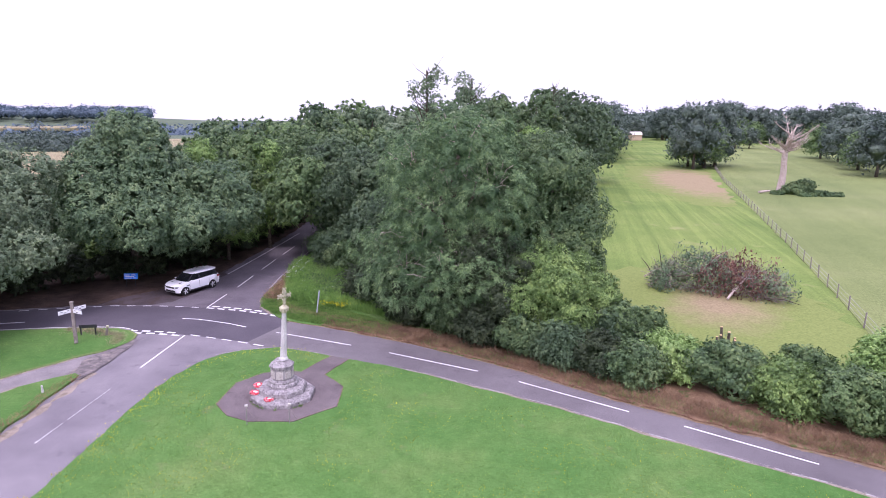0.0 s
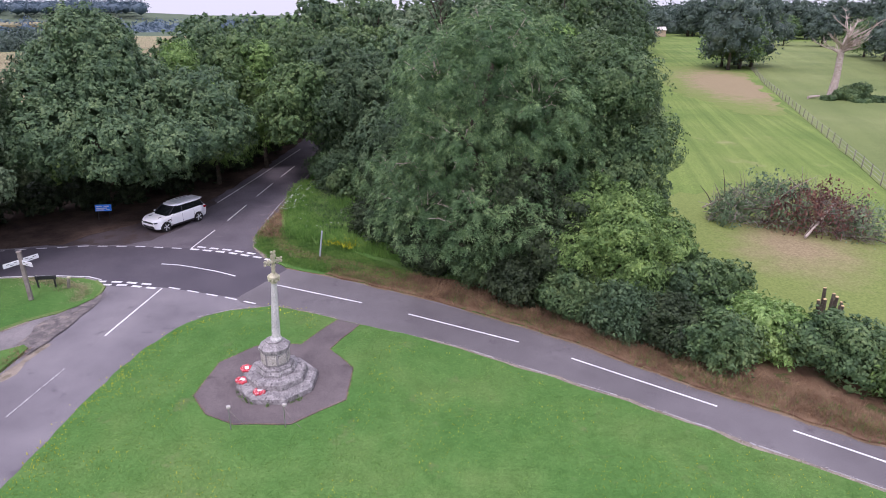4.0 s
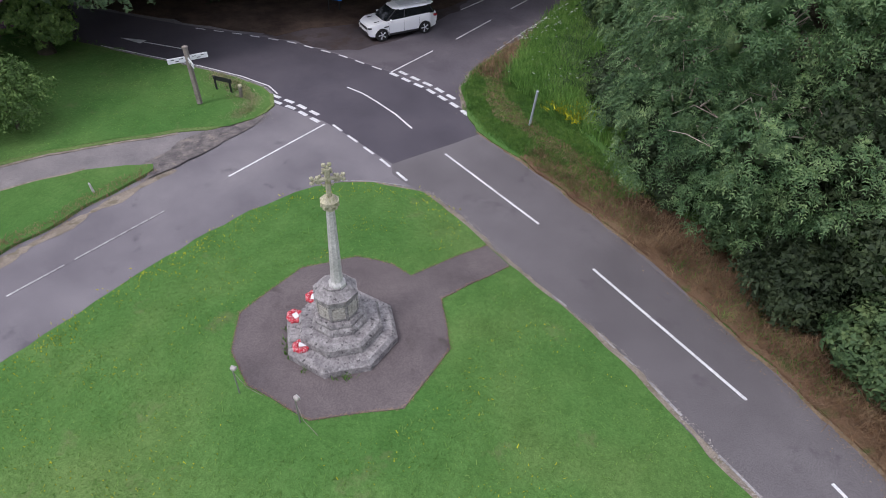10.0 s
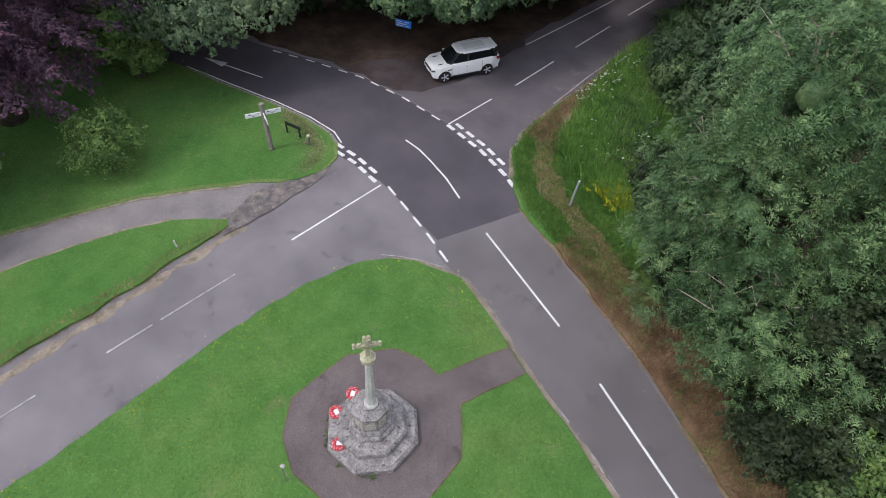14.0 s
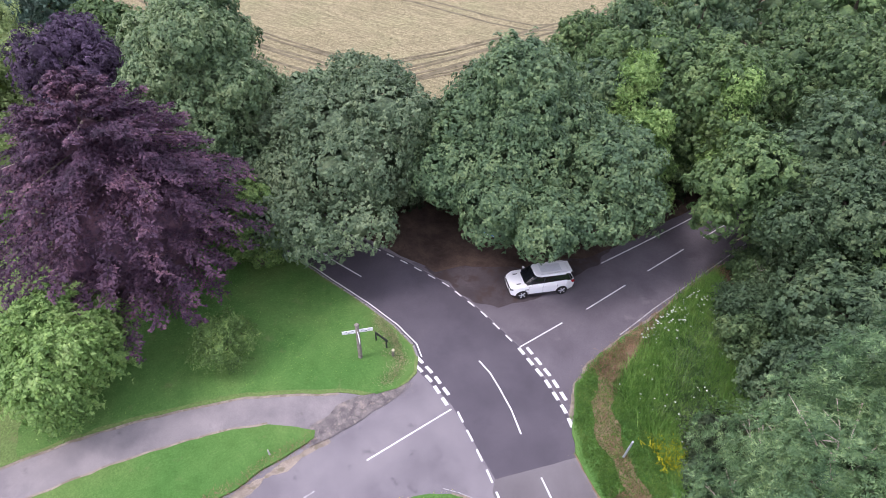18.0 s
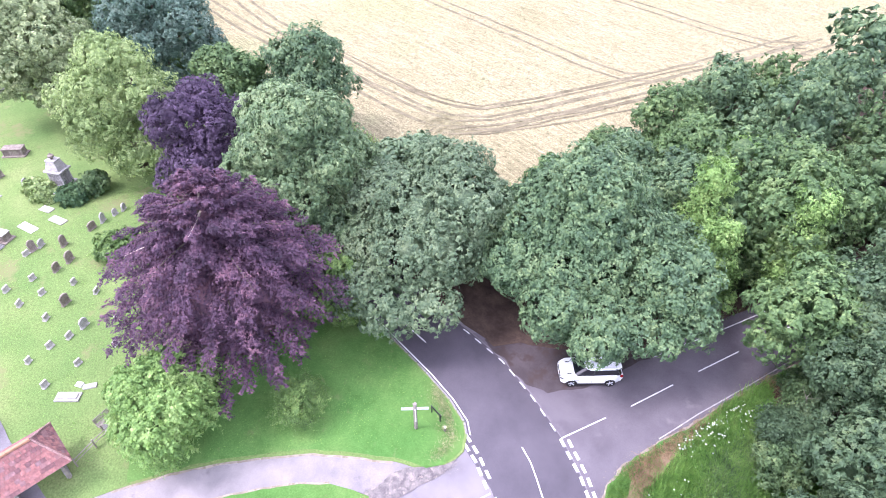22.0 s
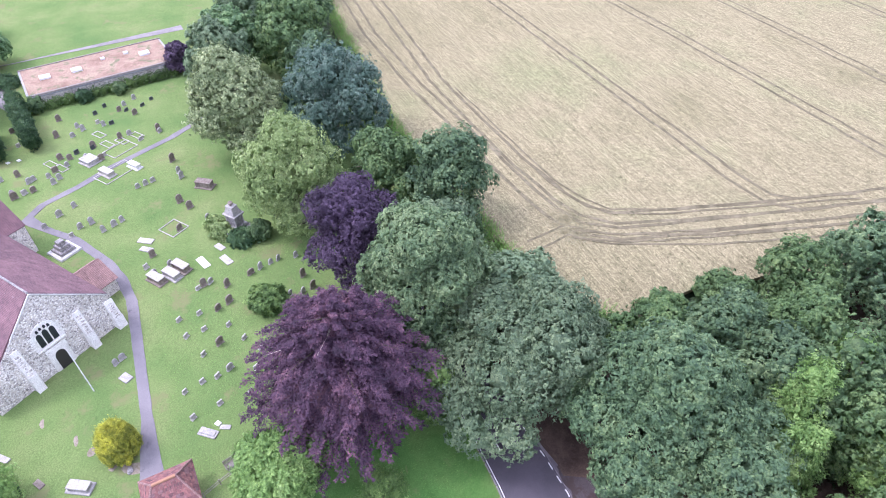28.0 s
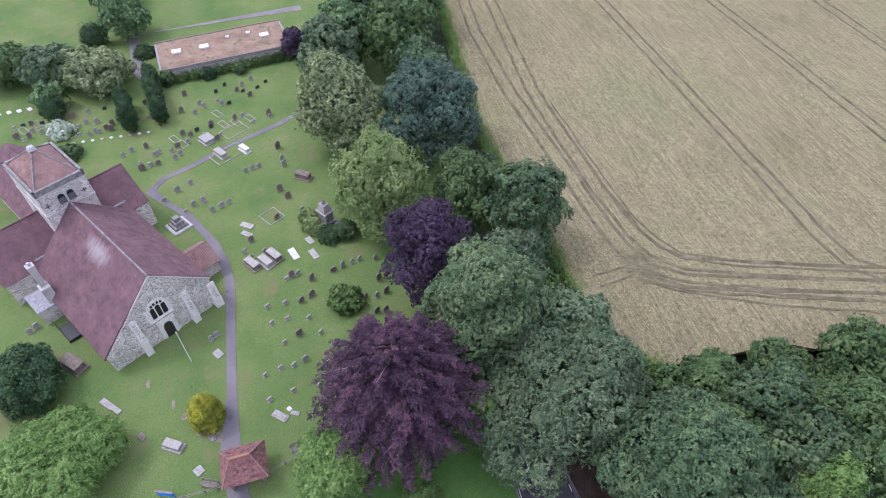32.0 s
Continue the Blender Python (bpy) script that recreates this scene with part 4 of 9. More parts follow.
prism(bm, [(-32.4, 41.3, 0.01), (-32.3, 40.8, 0.01), (-34.0, 40.75, 0.01)], [(-32.4, 41.3, 0.017), (-32.3, 40.8, 0.017), (-34.0, 40.75, 0.017)])
part("arrow_mark", bm, PAINT, marks)
# worn kerb stones along the green and the dark road
kerb = tagged(new("kerb"), "low worn stone kerb along the road", "kerb", kind="structure")
bm = bmesh.new()
box(bm, (0, 0, 0), (0.9, 0.13, 0.16), bevel=0.015)
kerb_me = part("kerb_stone", bm, STONE, kerb)
kerb_me.location = (-45.4, 37.5, 0.0)
kline = dense(KERB_C[3:9], 0.93, 0.0, False)
for a, b in zip(kline, kline[1:]):
    o = new("kerb_stone", kerb_me.data)
    o.parent = kerb
    o.matrix_local = pose((a[0] + b[0]) / 2, (a[1] + b[1]) / 2, -0.01 + random.uniform(-0.01, 0.01), 0, 0, math.degrees(math.atan2(b[1] - a[1], b[0] - a[0])) + random.uniform(-2, 2))

# ---- trees ----
def blob(rng, lobes, k, sub=2):
    """The dim inner mass of a crown: lumpy shells inside the lobes."""
    vs, fs, off = [], [], 0
    bm = bmesh.new()
    bmesh.ops.create_icosphere(bm, subdivisions=sub, radius=1.0)
    bv = np.array([v.co[:] for v in bm.verts])
    bf = np.array([[v.index for v in f.verts] for f in bm.faces])
    bm.free()
    for c in lobes:
        r = k * (0.8 + 0.28 * rng.random((len(bv), 1)))
        vs.append(bv * c[3:6] * r + c[:3])
        fs.append(bf + off)
        off += len(bv)
    return np.concatenate(vs), np.concatenate(fs)


def leaf_quads(rng, lobes, clumps, per, spread, size, droop=0.3, low=-0.5, flatten=0.5, ragged=0.12, aspect=0.55, style="spray", reach=0.5, bough=0.45):
    """Leaves over the lobes of a crown, each a folded-out diamond, set in loose sprays, in rounded rosettes or along hanging fronds."""
    lobes = np.asarray(lobes, float)
    area = lobes[:, 3] * lobes[:, 4] + lobes[:, 3] * lobes[:, 5]
    pick = rng.choice(len(lobes), clumps * 8, p=area / area.sum())
    d = rng.normal(size=(clumps * 8, 3))
    d /= np.linalg.norm(d, axis=1, keepdims=True)
    L = lobes[pick]
    jag = 1 + ragged * rng.normal(size=(len(d), 1))
    p = L[:, :3] + d * L[:, 3:6] * jag
    keep = d[:, 2] > low
    for c in lobes:
        q = (p - c[:3]) / c[3:6]
        keep &= (q * q).sum(1) > 0.64
    p, d = p[keep][:clumps], d[keep][:clumps]
    # boughs: the surface swells and sinks at about five times the size of a spray
    swell = np.zeros(len(p))
    for _ in range(7):
        wv = rng.normal(size=3)
        wv *= 2 * np.pi / (spread * rng.uniform(3.6, 7.5) * np.linalg.norm(wv))
        swell += np.sin(p @ wv + rng.uniform(0, 6.28))
    p = p + d * (np.clip(swell, -3, 3) * bough * spread)[:, None]
    nrm = d + np.array([0, 0, 0.3])
    nrm /= np.linalg.norm(nrm, axis=1, keepdims=True)
    n = len(p)
    shape = (n, per, 3)
    grow = 0.65 + 0.7 * rng.random((n, 1, 1))
    if style == "dome":
        # shoots: leaves held out round a twig's end, a little umbrella that droops at its rim
        side = np.cross(nrm, rng.normal(size=nrm.shape))
        side /= np.linalg.norm(side, axis=1, keepdims=True) + 1e-6
        other = np.cross(nrm, side)
        turn = rng.uniform(0, 2 * np.pi, (n, per, 1))
        out_ = side[:, None] * np.cos(turn) + other[:, None] * np.sin(turn)
        far = np.sqrt(rng.random((n, per, 1)))
        pos = p[:, None] + out_ * far * spread * grow + nrm[:, None] * spread * grow * (0.35 - 0.6 * far * far) + rng.normal(size=shape) * spread * 0.18
        pos[..., 2:3] -= droop * spread * far * 0.6
        ln = nrm[:, None] * 1.0 + out_ * far * 0.55 + 0.3 * rng.normal(size=shape)
        ax = out_ + 0.3 * rng.normal(size=shape) - np.array([0, 0, 0.3])
    elif style == "pinnate":
        # shoots of compound leaves: each a midrib with paired leaflets, hanging outwards
        side = np.cross(nrm, rng.normal(size=nrm.shape))
        side /= np.linalg.norm(side, axis=1, keepdims=True) + 1e-6
        other = np.cross(nrm, side)
        which = np.arange(per) // 9
        step = np.arange(per) % 9
        turn = (which * 2.4)[None, :, None] + rng.uniform(0, 6.28, (n, 1, 1)) + rng.normal(size=(n, per, 1)) * 0.06
        out_ = side[:, None] * np.cos(turn) + other[:, None] * np.sin(turn)
        rib = out_ * 0.9 + nrm[:, None] * 0.35 + d[:, None] * 0.35
        rib /= np.linalg.norm(rib, axis=2, keepdims=True)
        lay = np.cross(rib, nrm[:, None])
        lay /= np.linalg.norm(lay, axis=2, keepdims=True) + 1e-6
        s_ = (0.25 + 0.75 * (step // 2) / 4)[None, :, None]
        hand = np.where(step == 8, 0.0, np.where(step % 2, 1.0, -1.0))[None, :, None]
        pos = p[:, None] + rib * s_ * reach * grow + lay * hand * size * 0.42
        pos[..., 2:3] -= droop * reach * s_ * s_
        ln = np.cross(lay, rib) + 0.22 * rng.normal(size=shape)
        ax = lay * hand * 0.9 + rib * (0.55 + 0.5 * (hand == 0)) - np.array([0, 0, droop * 0.5])
    elif style == "frond":
        axis = d * np.array([1, 1, 0.55]) + 0.35 * rng.normal(size=d.shape)
        axis /= np.linalg.norm(axis, axis=1, keepdims=True)
        side = np.cross(axis, nrm)
        side /= np.linalg.norm(side, axis=1, keepdims=True) + 1e-6
        s_ = rng.uniform(-0.45, 1.0, (n, per, 1))
        w_ = rng.normal(size=(n, per, 1)) * spread * (1.1 - 0.65 * s_)
        pos = p[:, None] + axis[:, None] * s_ * reach * grow + side[:, None] * w_ + rng.normal(size=shape) * spread * 0.22
        pos[..., 2:3] -= droop * reach * np.maximum(s_, 0) ** 2
        ln = nrm[:, None] + 0.4 * rng.normal(size=shape)
        ax = axis[:, None] + side[:, None] * np.sign(w_) * 0.7 + 0.3 * rng.normal(size=shape) - np.array([0, 0, droop * 0.8])
    else:
        off = rng.normal(size=shape) * spread * grow
        off -= (off * nrm[:, None]).sum(2, keepdims=True) * nrm[:, None] * (1 - flatten)
        rad = np.linalg.norm(off, axis=2, keepdims=True)
        pos = p[:, None] + off
        pos[..., 2:3] -= droop * rad * rad / max(spread, 1e-3)
        ln = nrm[:, None] + 0.65 * rng.normal(size=shape)
        ax = off / np.maximum(rad, 1e-4) + 0.5 * rng.normal(size=shape) - np.array([0, 0, droop])
    ln /= np.linalg.norm(ln, axis=2, keepdims=True)
    ax -= (ax * ln).sum(2, keepdims=True) * ln
    ax /= np.linalg.norm(ax, axis=2, keepdims=True) + 1e-6
    bx = np.cross(ln, ax)
    s = size * (0.6 + 0.8 * rng.random((n, per, 1)))
    v = np.stack([pos - ax * s * 0.5, pos + bx * s * 0.5 * aspect + ln * s * 0.1, pos + ax * s * 0.6, pos - bx * s * 0.5 * aspect + ln * s * 0.1], axis=2)
    return v.reshape(-1, 4, 3)


def crown_lobes(rng, h, r, bottom, lobes=9, top=0.35, squash=1.0, cone=0.0):
    """A broad crown from bottom to h, of radius r: a middle mass and lobes round it."""
    mid = (bottom + h) / 2
    hh = (h - bottom) / 2
    out = [(0, 0, mid - cone * hh * 0.2, r * 0.64 * (1 - 0.25 * cone), r * 0.64 * (1 - 0.25 * cone), hh * 0.84)]
    for k in range(lobes):
        a = 2.4 * k + rng.uniform(-0.4, 0.4)
        t = (k + 0.5) / lobes
        z = bottom + (h - bottom) * (0.2 + 0.68 * t)
        e = math.sqrt(max(0.05, 1 - ((z - mid) / hh) ** 2))
        q = r * e * 0.62 * (1 - cone * t)
        s = r * rng.uniform(0.36, 0.5) * (1.0 if t < 0.7 else 0.85) * (1 - 0.45 * cone * t)
        out.append((q * math.cos(a), q * math.sin(a), z, s, s, s * 0.85 * squash))
    out.append((rng.uniform(-0.1, 0.1) * r, rng.uniform(-0.1, 0.1) * r, h - top * r, top * r, top * r, top * r))
    return np.array(out)


def knobs(rng, lobes, n=3, k=0.38):
    """Smaller lobes on the lobes."""
    out = [tuple(c) for c in lobes]
    for c in lobes:
        for _ in range(n):
            d = rng.normal(size=3)
            d[2] = d[2] * 0.7 + 0.25
            d /= np.linalg.norm(d)
            s = k * rng.uniform(0.7, 1.15)
            out.append((*(c[:3] + d * c[3:6] * 0.84), *(c[3:6] * s)))
    return np.array(out)


def trunk_mesh(rng, h, r, crown_r, limbs=6, base=0.0):
    bm = bmesh.new()
    lean = [(rng.uniform(-0.2, 0.2) * k * 0.3, rng.uniform(-0.2, 0.2) * k * 0.3, base + h * k / 5) for k in range(6)]
    tube(bm, lean, [r * 1.5, r, r * 0.85, r * 0.7, r * 0.5, r * 0.2], 9)
    for k in range(limbs):
        a = 2.4 * k + rng.uniform(-0.5, 0.5)
        z0 = base + h * rng.uniform(0.25, 0.6)
        L = crown_r * rng.uniform(0.55, 0.85)
        z1 = z0 + h * rng.uniform(0.12, 0.3)
        tube(bm, [(0, 0, z0), (L * 0.5 * math.cos(a), L * 0.5 * math.sin(a), (z0 + z1) / 2 + 0.3), (L * math.cos(a + 0.2), L * math.sin(a + 0.2), z1)], [r * 0.45, r * 0.28, r * 0.08], 6)
    return bm


def tree(name, x, y, h, r, mat, label, category="tree", bottom=None, seed=1, lobes=9, clumps=1100, per=20, spread=0.42, size=0.36, droop=0.3, low=-0.55, trunk=0.32, core=0.6, squash=1.0, ragged=0.1, z=None, group="", custom=None, aspect=0.55, bare=0, trunk_shift=(0, 0), flatten=0.5, knob=8, core_sub=1, extra_lobes=(), light=False, style="dome", reach=0.5, cone=0.0):
    rng = np.random.default_rng(seed)
    z0 = gz(x, y) if z is None else z
    bottom = h * 0.18 if bottom is None else bottom
    root = empty(name, pose(x, y, z0), label, category, group)
    lb = np.asarray(custom if custom is not None else crown_lobes(rng, h, r, bottom, lobes, squash=squash, cone=cone), float)
    fine = knobs(rng, lb, knob) if knob else lb.copy()
    if custom is None:
        k = h / (float((fine[:, 2] + fine[:, 5]).max()) + 0.8 * spread)
        kr = 1.1 * r / (float((np.hypot(fine[:, 0], fine[:, 1]) + fine[:, 3]).max()) + 0.8 * spread)
        for arr in (fine, lb):
            arr[:, [2, 5]] *= k
            arr[:, [0, 1, 3, 4]] *= kr
    if len(extra_lobes):
        more = np.array(extra_lobes, float)
        lb = np.concatenate([lb, more])
        fine = np.concatenate([fine, knobs(rng, more, knob)])
    tm = trunk_mesh(rng, h * 0.82, trunk, r, base=-0.05)
    bmesh.ops.translate(tm, verts=tm.verts, vec=(*trunk_shift, 0))
    part("trunk", tm, BARK, root, smooth=True)
    if style == "dome":
        clumps, per, spread, aspect, size = int(clumps * per * 0.1), 9, spread * 0.82, 0.85, size * 0.84
    v = leaf_quads(rng, fine, clumps, per, spread, size, droop, low, flatten, ragged, aspect, style, reach, 0.85 if style == "pinnate" else 0.45)
    if light:
        w = (v[:, 1] - v[:, 3]) * 0.55
        v = np.stack([v[:, 0] + w, v[:, 2], v[:, 0] - w], 1)
    quads("crown", v, mat, root)
    if core:
        quads("inner_foliage", np.zeros((0, 4, 3)), mat, root, extra=blob(rng, fine if style == "dome" and len(fine) < 260 else lb, 0.52 if style == "dome" else core + 0.05, core_sub))
    if bare:
        for k in range(bare):
            bm = bmesh.new()
            c = lb[rng.integers(0, len(lb))]
            d = rng.normal(size=3)
            d[2] = abs(d[2]) + 0.3
            d /= np.linalg.norm(d)
            a, b = c[:3] + d * c[3:6] * 0.5, c[:3] + d * c[3:6] * rng.uniform(1.0, 1.16)
            m_ = (a + b) / 2 + rng.normal(size=3) * 0.15
            e_ = b + rng.normal(size=3) * 0.22 - np.array([0, 0, 0.12])
            f_ = m_ + (b - a) * 0.4 + rng.normal(size=3) * 0.3
            tube(bm, [tuple(a), tuple(m_), tuple(b), tuple(e_)], [0.035, 0.026, 0.016, 0.007], 4)
            tube(bm, [tuple(m_), tuple(f_)], [0.02, 0.006], 3)
            part("bare_twig", bm, DEADWOOD, root)
    return root


def copper_beech():
    """A copper beech: long drooping boughs in tiers, each a flat feather of side twigs set with leaves."""
    x, y, h = -35.4, 29.9, 14.6
    rng = np.random.default_rng(14)
    root = empty("copper_beech_tree", pose(x, y, gz(x, y) + 0.9), "broad copper beech with dark purple drooping foliage in tiers", "tree")
    part("trunk", trunk_mesh(rng, h * 0.9, 0.5, 6.0, 9, base=-0.95), BARK, root, smooth=True)
    prof_z, prof_r = [1.0, 2.4, 4.5, 7.0, 9.5, 11.5, 13.2, 14.6], [5.9, 7.0, 7.4, 6.9, 5.6, 4.1, 2.4, 0.5]
    nb = 250
    u = (np.arange(nb) + 0.5) / nb
    zt = 1.3 + 13.1 * (u ** 0.86) + rng.uniform(-0.3, 0.3, nb)
    az = 2.39996 * np.arange(nb) + rng.uniform(-0.25, 0.25, nb)
    L = np.interp(zt, prof_z, prof_r) * rng.uniform(0.8, 1.1, nb)
    z0 = zt + 0.16 * L - 0.5 * np.clip((zt - 9) / 5, 0, 1) * L
    nt_, nl = 26, 20
    s_ = np.linspace(0.3, 1.0, nt_)[None] + rng.uniform(-0.02, 0.02, (nb, nt_))
    sgn = np.where(np.arange(nt_) % 2, 1.0, -1.0)[None]
    ca, sa = np.cos(az)[:, None], np.sin(az)[:, None]
    base = np.stack([s_ * L[:, None] * ca, s_ * L[:, None] * sa, z0[:, None] + (zt - z0)[:, None] * s_ ** 2.0 + 0.12 * L[:, None] * (s_ - s_ ** 2)], 2)
    tw_len = (0.45 + 1.1 * (1.05 - s_)) * rng.uniform(0.7, 1.25, (nb, nt_)) * np.minimum(1.0, L[:, None] / 5)
    ta = az[:, None] + sgn * rng.uniform(0.45, 0.95, (nb, nt_))
    td = np.stack([np.cos(ta), np.sin(ta), rng.uniform(-0.3, 0.05, (nb, nt_))], 2)
    q = rng.uniform(0.05, 1.0, (nb, nt_, nl, 1))
    pos = base[:, :, None] + td[:, :, None] * q * tw_len[:, :, None, None] + rng.normal(size=(nb, nt_, nl, 3)) * [0.08, 0.08, 0.05]
    pos[..., 2:3] -= 0.25 * q * q * tw_len[:, :, None, None]
    ln = np.array([0, 0, 1.0]) + 0.3 * td[:, :, None] + 0.38 * rng.normal(size=pos.shape)
    ln /= np.linalg.norm(ln, axis=3, keepdims=True)
    ax = td[:, :, None] + 0.6 * rng.normal(size=pos.shape) - [0, 0, 0.25]
    ax -= (ax * ln).sum(3, keepdims=True) * ln
    ax /= np.linalg.norm(ax, axis=3, keepdims=True)
    bx = np.cross(ln, ax)
    sz = 0.148 * rng.uniform(0.6, 1.3, (nb, nt_, nl, 1))
    v = np.stack([pos - ax * sz * 0.5 + bx * sz * 0.4, pos + ax * sz * 0.75, pos - ax * sz * 0.5 - bx * sz * 0.4], 3).reshape(-1, 3, 3)
    quads("crown", v, L_BEECH, root)
    inner = np.array([(0, 0, 5.2, 4.3, 4.3, 4.0), (0, 0, 9.0, 2.3, 2.3, 3.0)])
    quads("inner_foliage", np.zeros((0, 4, 3)), L_BEECH, root, extra=blob(rng, inner, 1.0, 3))
    for k in range(0, nb, 6):
        bm = bmesh.new()
        c, s2 = math.cos(az[k]), math.sin(az[k])
        tube(bm, [(L[k] * t * c, L[k] * t * s2, z0[k] + (zt[k] - z0[k]) * t * t + 0.12 * L[k] * (t - t * t) + 0.03) for t in (0.1, 0.4, 0.7, 1.04)], [0.09, 0.06, 0.035, 0.012], 5)
        part("bough", bm, DEADWOOD if k % 12 == 0 and zt[k] > 11 else BARK, root)


# roadside trees at the junction
tree("sycamore_tree", -26.7, 53.2, 14.6, 7.2, L_SYC, "large spreading sycamore with dense clustered green leaves", cone=0.8, bottom=3.0, seed=11, lobes=18, clumps=5000, per=23, spread=0.3, size=0.22, light=True, trunk=0.45, droop=0.45, trunk_shift=(-1, 1.5), extra_lobes=[(6.0, -3.0, 6.0, 1.9, 2.0, 1.6), (6.0, -0.4, 5.6, 2.2, 2.2, 2.0), (6.0, 2.8, 5.4, 2.2, 2.2, 2.0), (4.0, 5.4, 6.0, 2.6, 2.6, 2.4), (3.4, -5.6, 4.9, 1.5, 1.4, 1.1), (4.8, -3.6, 4.5, 1.4, 1.4, 1.0), (3.4, -5.0, 6.2, 2.2, 2.0, 1.7), (-1.6, -5.2, 6.4, 2.2, 2.0, 1.7), (6.4, -3.9, 5.9, 1.9, 1.7, 1.3), (6.9, -4.7, 5.5, 1.6, 1.5, 1.0), (8.0, -1.2, 5.9, 1.7, 1.8, 1.5), (8.6, 1.4, 6.0, 1.9, 2.0, 1.7), (7.0, 1.6, 8.2, 2.2, 2.4, 2.2)])
tree("roadside_tree", -35.6, 47.4, 12.4, 5.3, L_GREY, "grey-green roadside tree leaning over the dark road", cone=0.4, bottom=1.8, seed=12, lobes=14, clumps=3600, per=23, spread=0.26, size=0.19, light=True, droop=0.5, trunk_shift=(-1, 2.2), extra_lobes=[(1.5, -3.6, 8.4, 3.2, 2.8, 2.6), (4.4, -3.4, 7.2, 2.8, 2.6, 2.4), (-2.4, -4.0, 7.4, 2.9, 2.6, 2.4), (3.6, -1.0, 9.6, 2.8, 2.6, 2.2), (6.9, -6.0, 4.9, 2.1, 2.0, 1.8), (5.5, -8.2, 4.5, 2.1, 2.0, 1.8), (3.1, -9.0, 4.5, 2.2, 2.0, 1.8), (3.7, -5.4, 7.1, 2.8, 2.6, 2.4), (0.7, -6.4, 5.7, 2.6, 2.4, 2.2), (0.3, -8.6, 4.5, 2.2, 2.0, 1.8), (-2.7, -7.2, 4.7, 2.4, 2.2, 1.8)])
tree("sycamore_tree", -43.2, 38.6, 16.0, 6.4, L_PALE_SYC, "tall full sycamore with pale leaf clusters by the churchyard", cone=0.4, bottom=1.5, seed=13, lobes=14, clumps=4000, per=23, spread=0.3, size=0.22, light=True, trunk=0.4, droop=0.4)
copper_beech()
tree("purple_plum_tree", -50.6, 32.9, 13.4, 4.8, L_PLUM, "rounded dark purple-leaved tree on the churchyard edge", bottom=2.0, seed=15, lobes=11, clumps=1900, per=22, spread=0.26, size=0.19, light=True)
tree("lime_tree", -62.5, 28.2, 14.2, 5.9, L_LIME, "yellow-green lime tree in flower", cone=0.4, bottom=0.6, seed=16, lobes=13, clumps=2600, per=22, spread=0.27, size=0.18, trunk=0.35, light=True, low=-0.75)
tree("lime_tree", -77.6, 22.6, 15.0, 6.2, L_PALE, "pale-flowered tall lime tree beside gravestones", cone=0.4, bottom=1.4, seed=17, lobes=13, clumps=1900, per=18, spread=0.34, size=0.27, light=True)
tree("sycamore_tree", -76.0, 34.6, 15.2, 7.0, L_BLUE, "dark blue-green broad tree by the wheat field", cone=0.2, bottom=1.8, seed=18, lobes=14, clumps=2000, per=16, spread=0.36, size=0.28, light=True)
tree("maple_tree", -57.6, 44.6, 12.8, 5.0, L_SYC, "dense green maple on the edge of the wheat", cone=0.3, bottom=1.5, seed=19, lobes=9, clumps=1300, per=16, spread=0.36, size=0.3, z=1.2)
tree("maple_tree", -62.3, 38.4, 11.0, 4.6, L_WOOD, "dark green maple behind the lime tree", bottom=1.2, seed=20, lobes=9, clumps=800, per=18, spread=0.42, size=0.36, z=0.9)
tree("hedgerow_tree", -51.5, 42.6, 8.5, 3.8, L_GREY, "green hedgerow tree beside the wheat field", bottom=0.8, seed=21, lobes=8, clumps=650, per=18, z=1.0)
tree("hedgerow_tree", -41.0, 34.6, 7.6, 2.8, L_MAPLE, "light green shrubby tree under a sycamore", bottom=0.4, seed=22, lobes=7, clumps=520, per=18, spread=0.36, size=0.32)
tree("hedgerow_tree", -34.8, 36.9, 7.0, 2.5, L_MAPLE, "light green roadside shrub", bottom=0.2, seed=23, lobes=9, clumps=1100, per=20, spread=0.24, size=0.18, z=0.2, light=True, low=-0.8)
tree("hedgerow_tree", -42.0, 47.4, 8.6, 4.2, L_GREY, "grey-green hedgerow tree between road and wheat", bottom=0.6, seed=24, lobes=8, clumps=700, per=18, z=0.8)
tree("ornamental_tree", -30.4, 23.8, 6.9, 3.2, L_BRIGHT, "small bright green tree beside the path", bottom=0.7, seed=25, lobes=10, clumps=2300, per=24, spread=0.15, size=0.17, droop=0.7, trunk=0.16, style="frond", reach=0.6, aspect=0.7, light=True)
tree("young_tree", -28.0, 31.4, 3.2, 1.8, L_MAPLE, "small open-branched sapling on the lawn", bottom=0.5, seed=26, lobes=8, clumps=700, per=12, spread=0.16, size=0.11, style="frond", trunk=0.07, core=0.55)
tree("ornamental_tree", -32.4, -0.4, 5.8, 5.4, L_BRIGHT, "wide fresh green tree in the churchyard", bottom=1.2, seed=27, lobes=14, clumps=4600, per=20, spread=0.17, size=0.165, droop=0.5, style="frond", reach=0.5, aspect=0.6, light=True)
tree("yew_tree", -41.4, -6.4, 5.4, 3.8, L_YEW, "dark spreading yew tree beside the church", bottom=0.3, seed=28, lobes=11, clumps=1200, per=20, spread=0.42, size=0.26, droop=0.4)
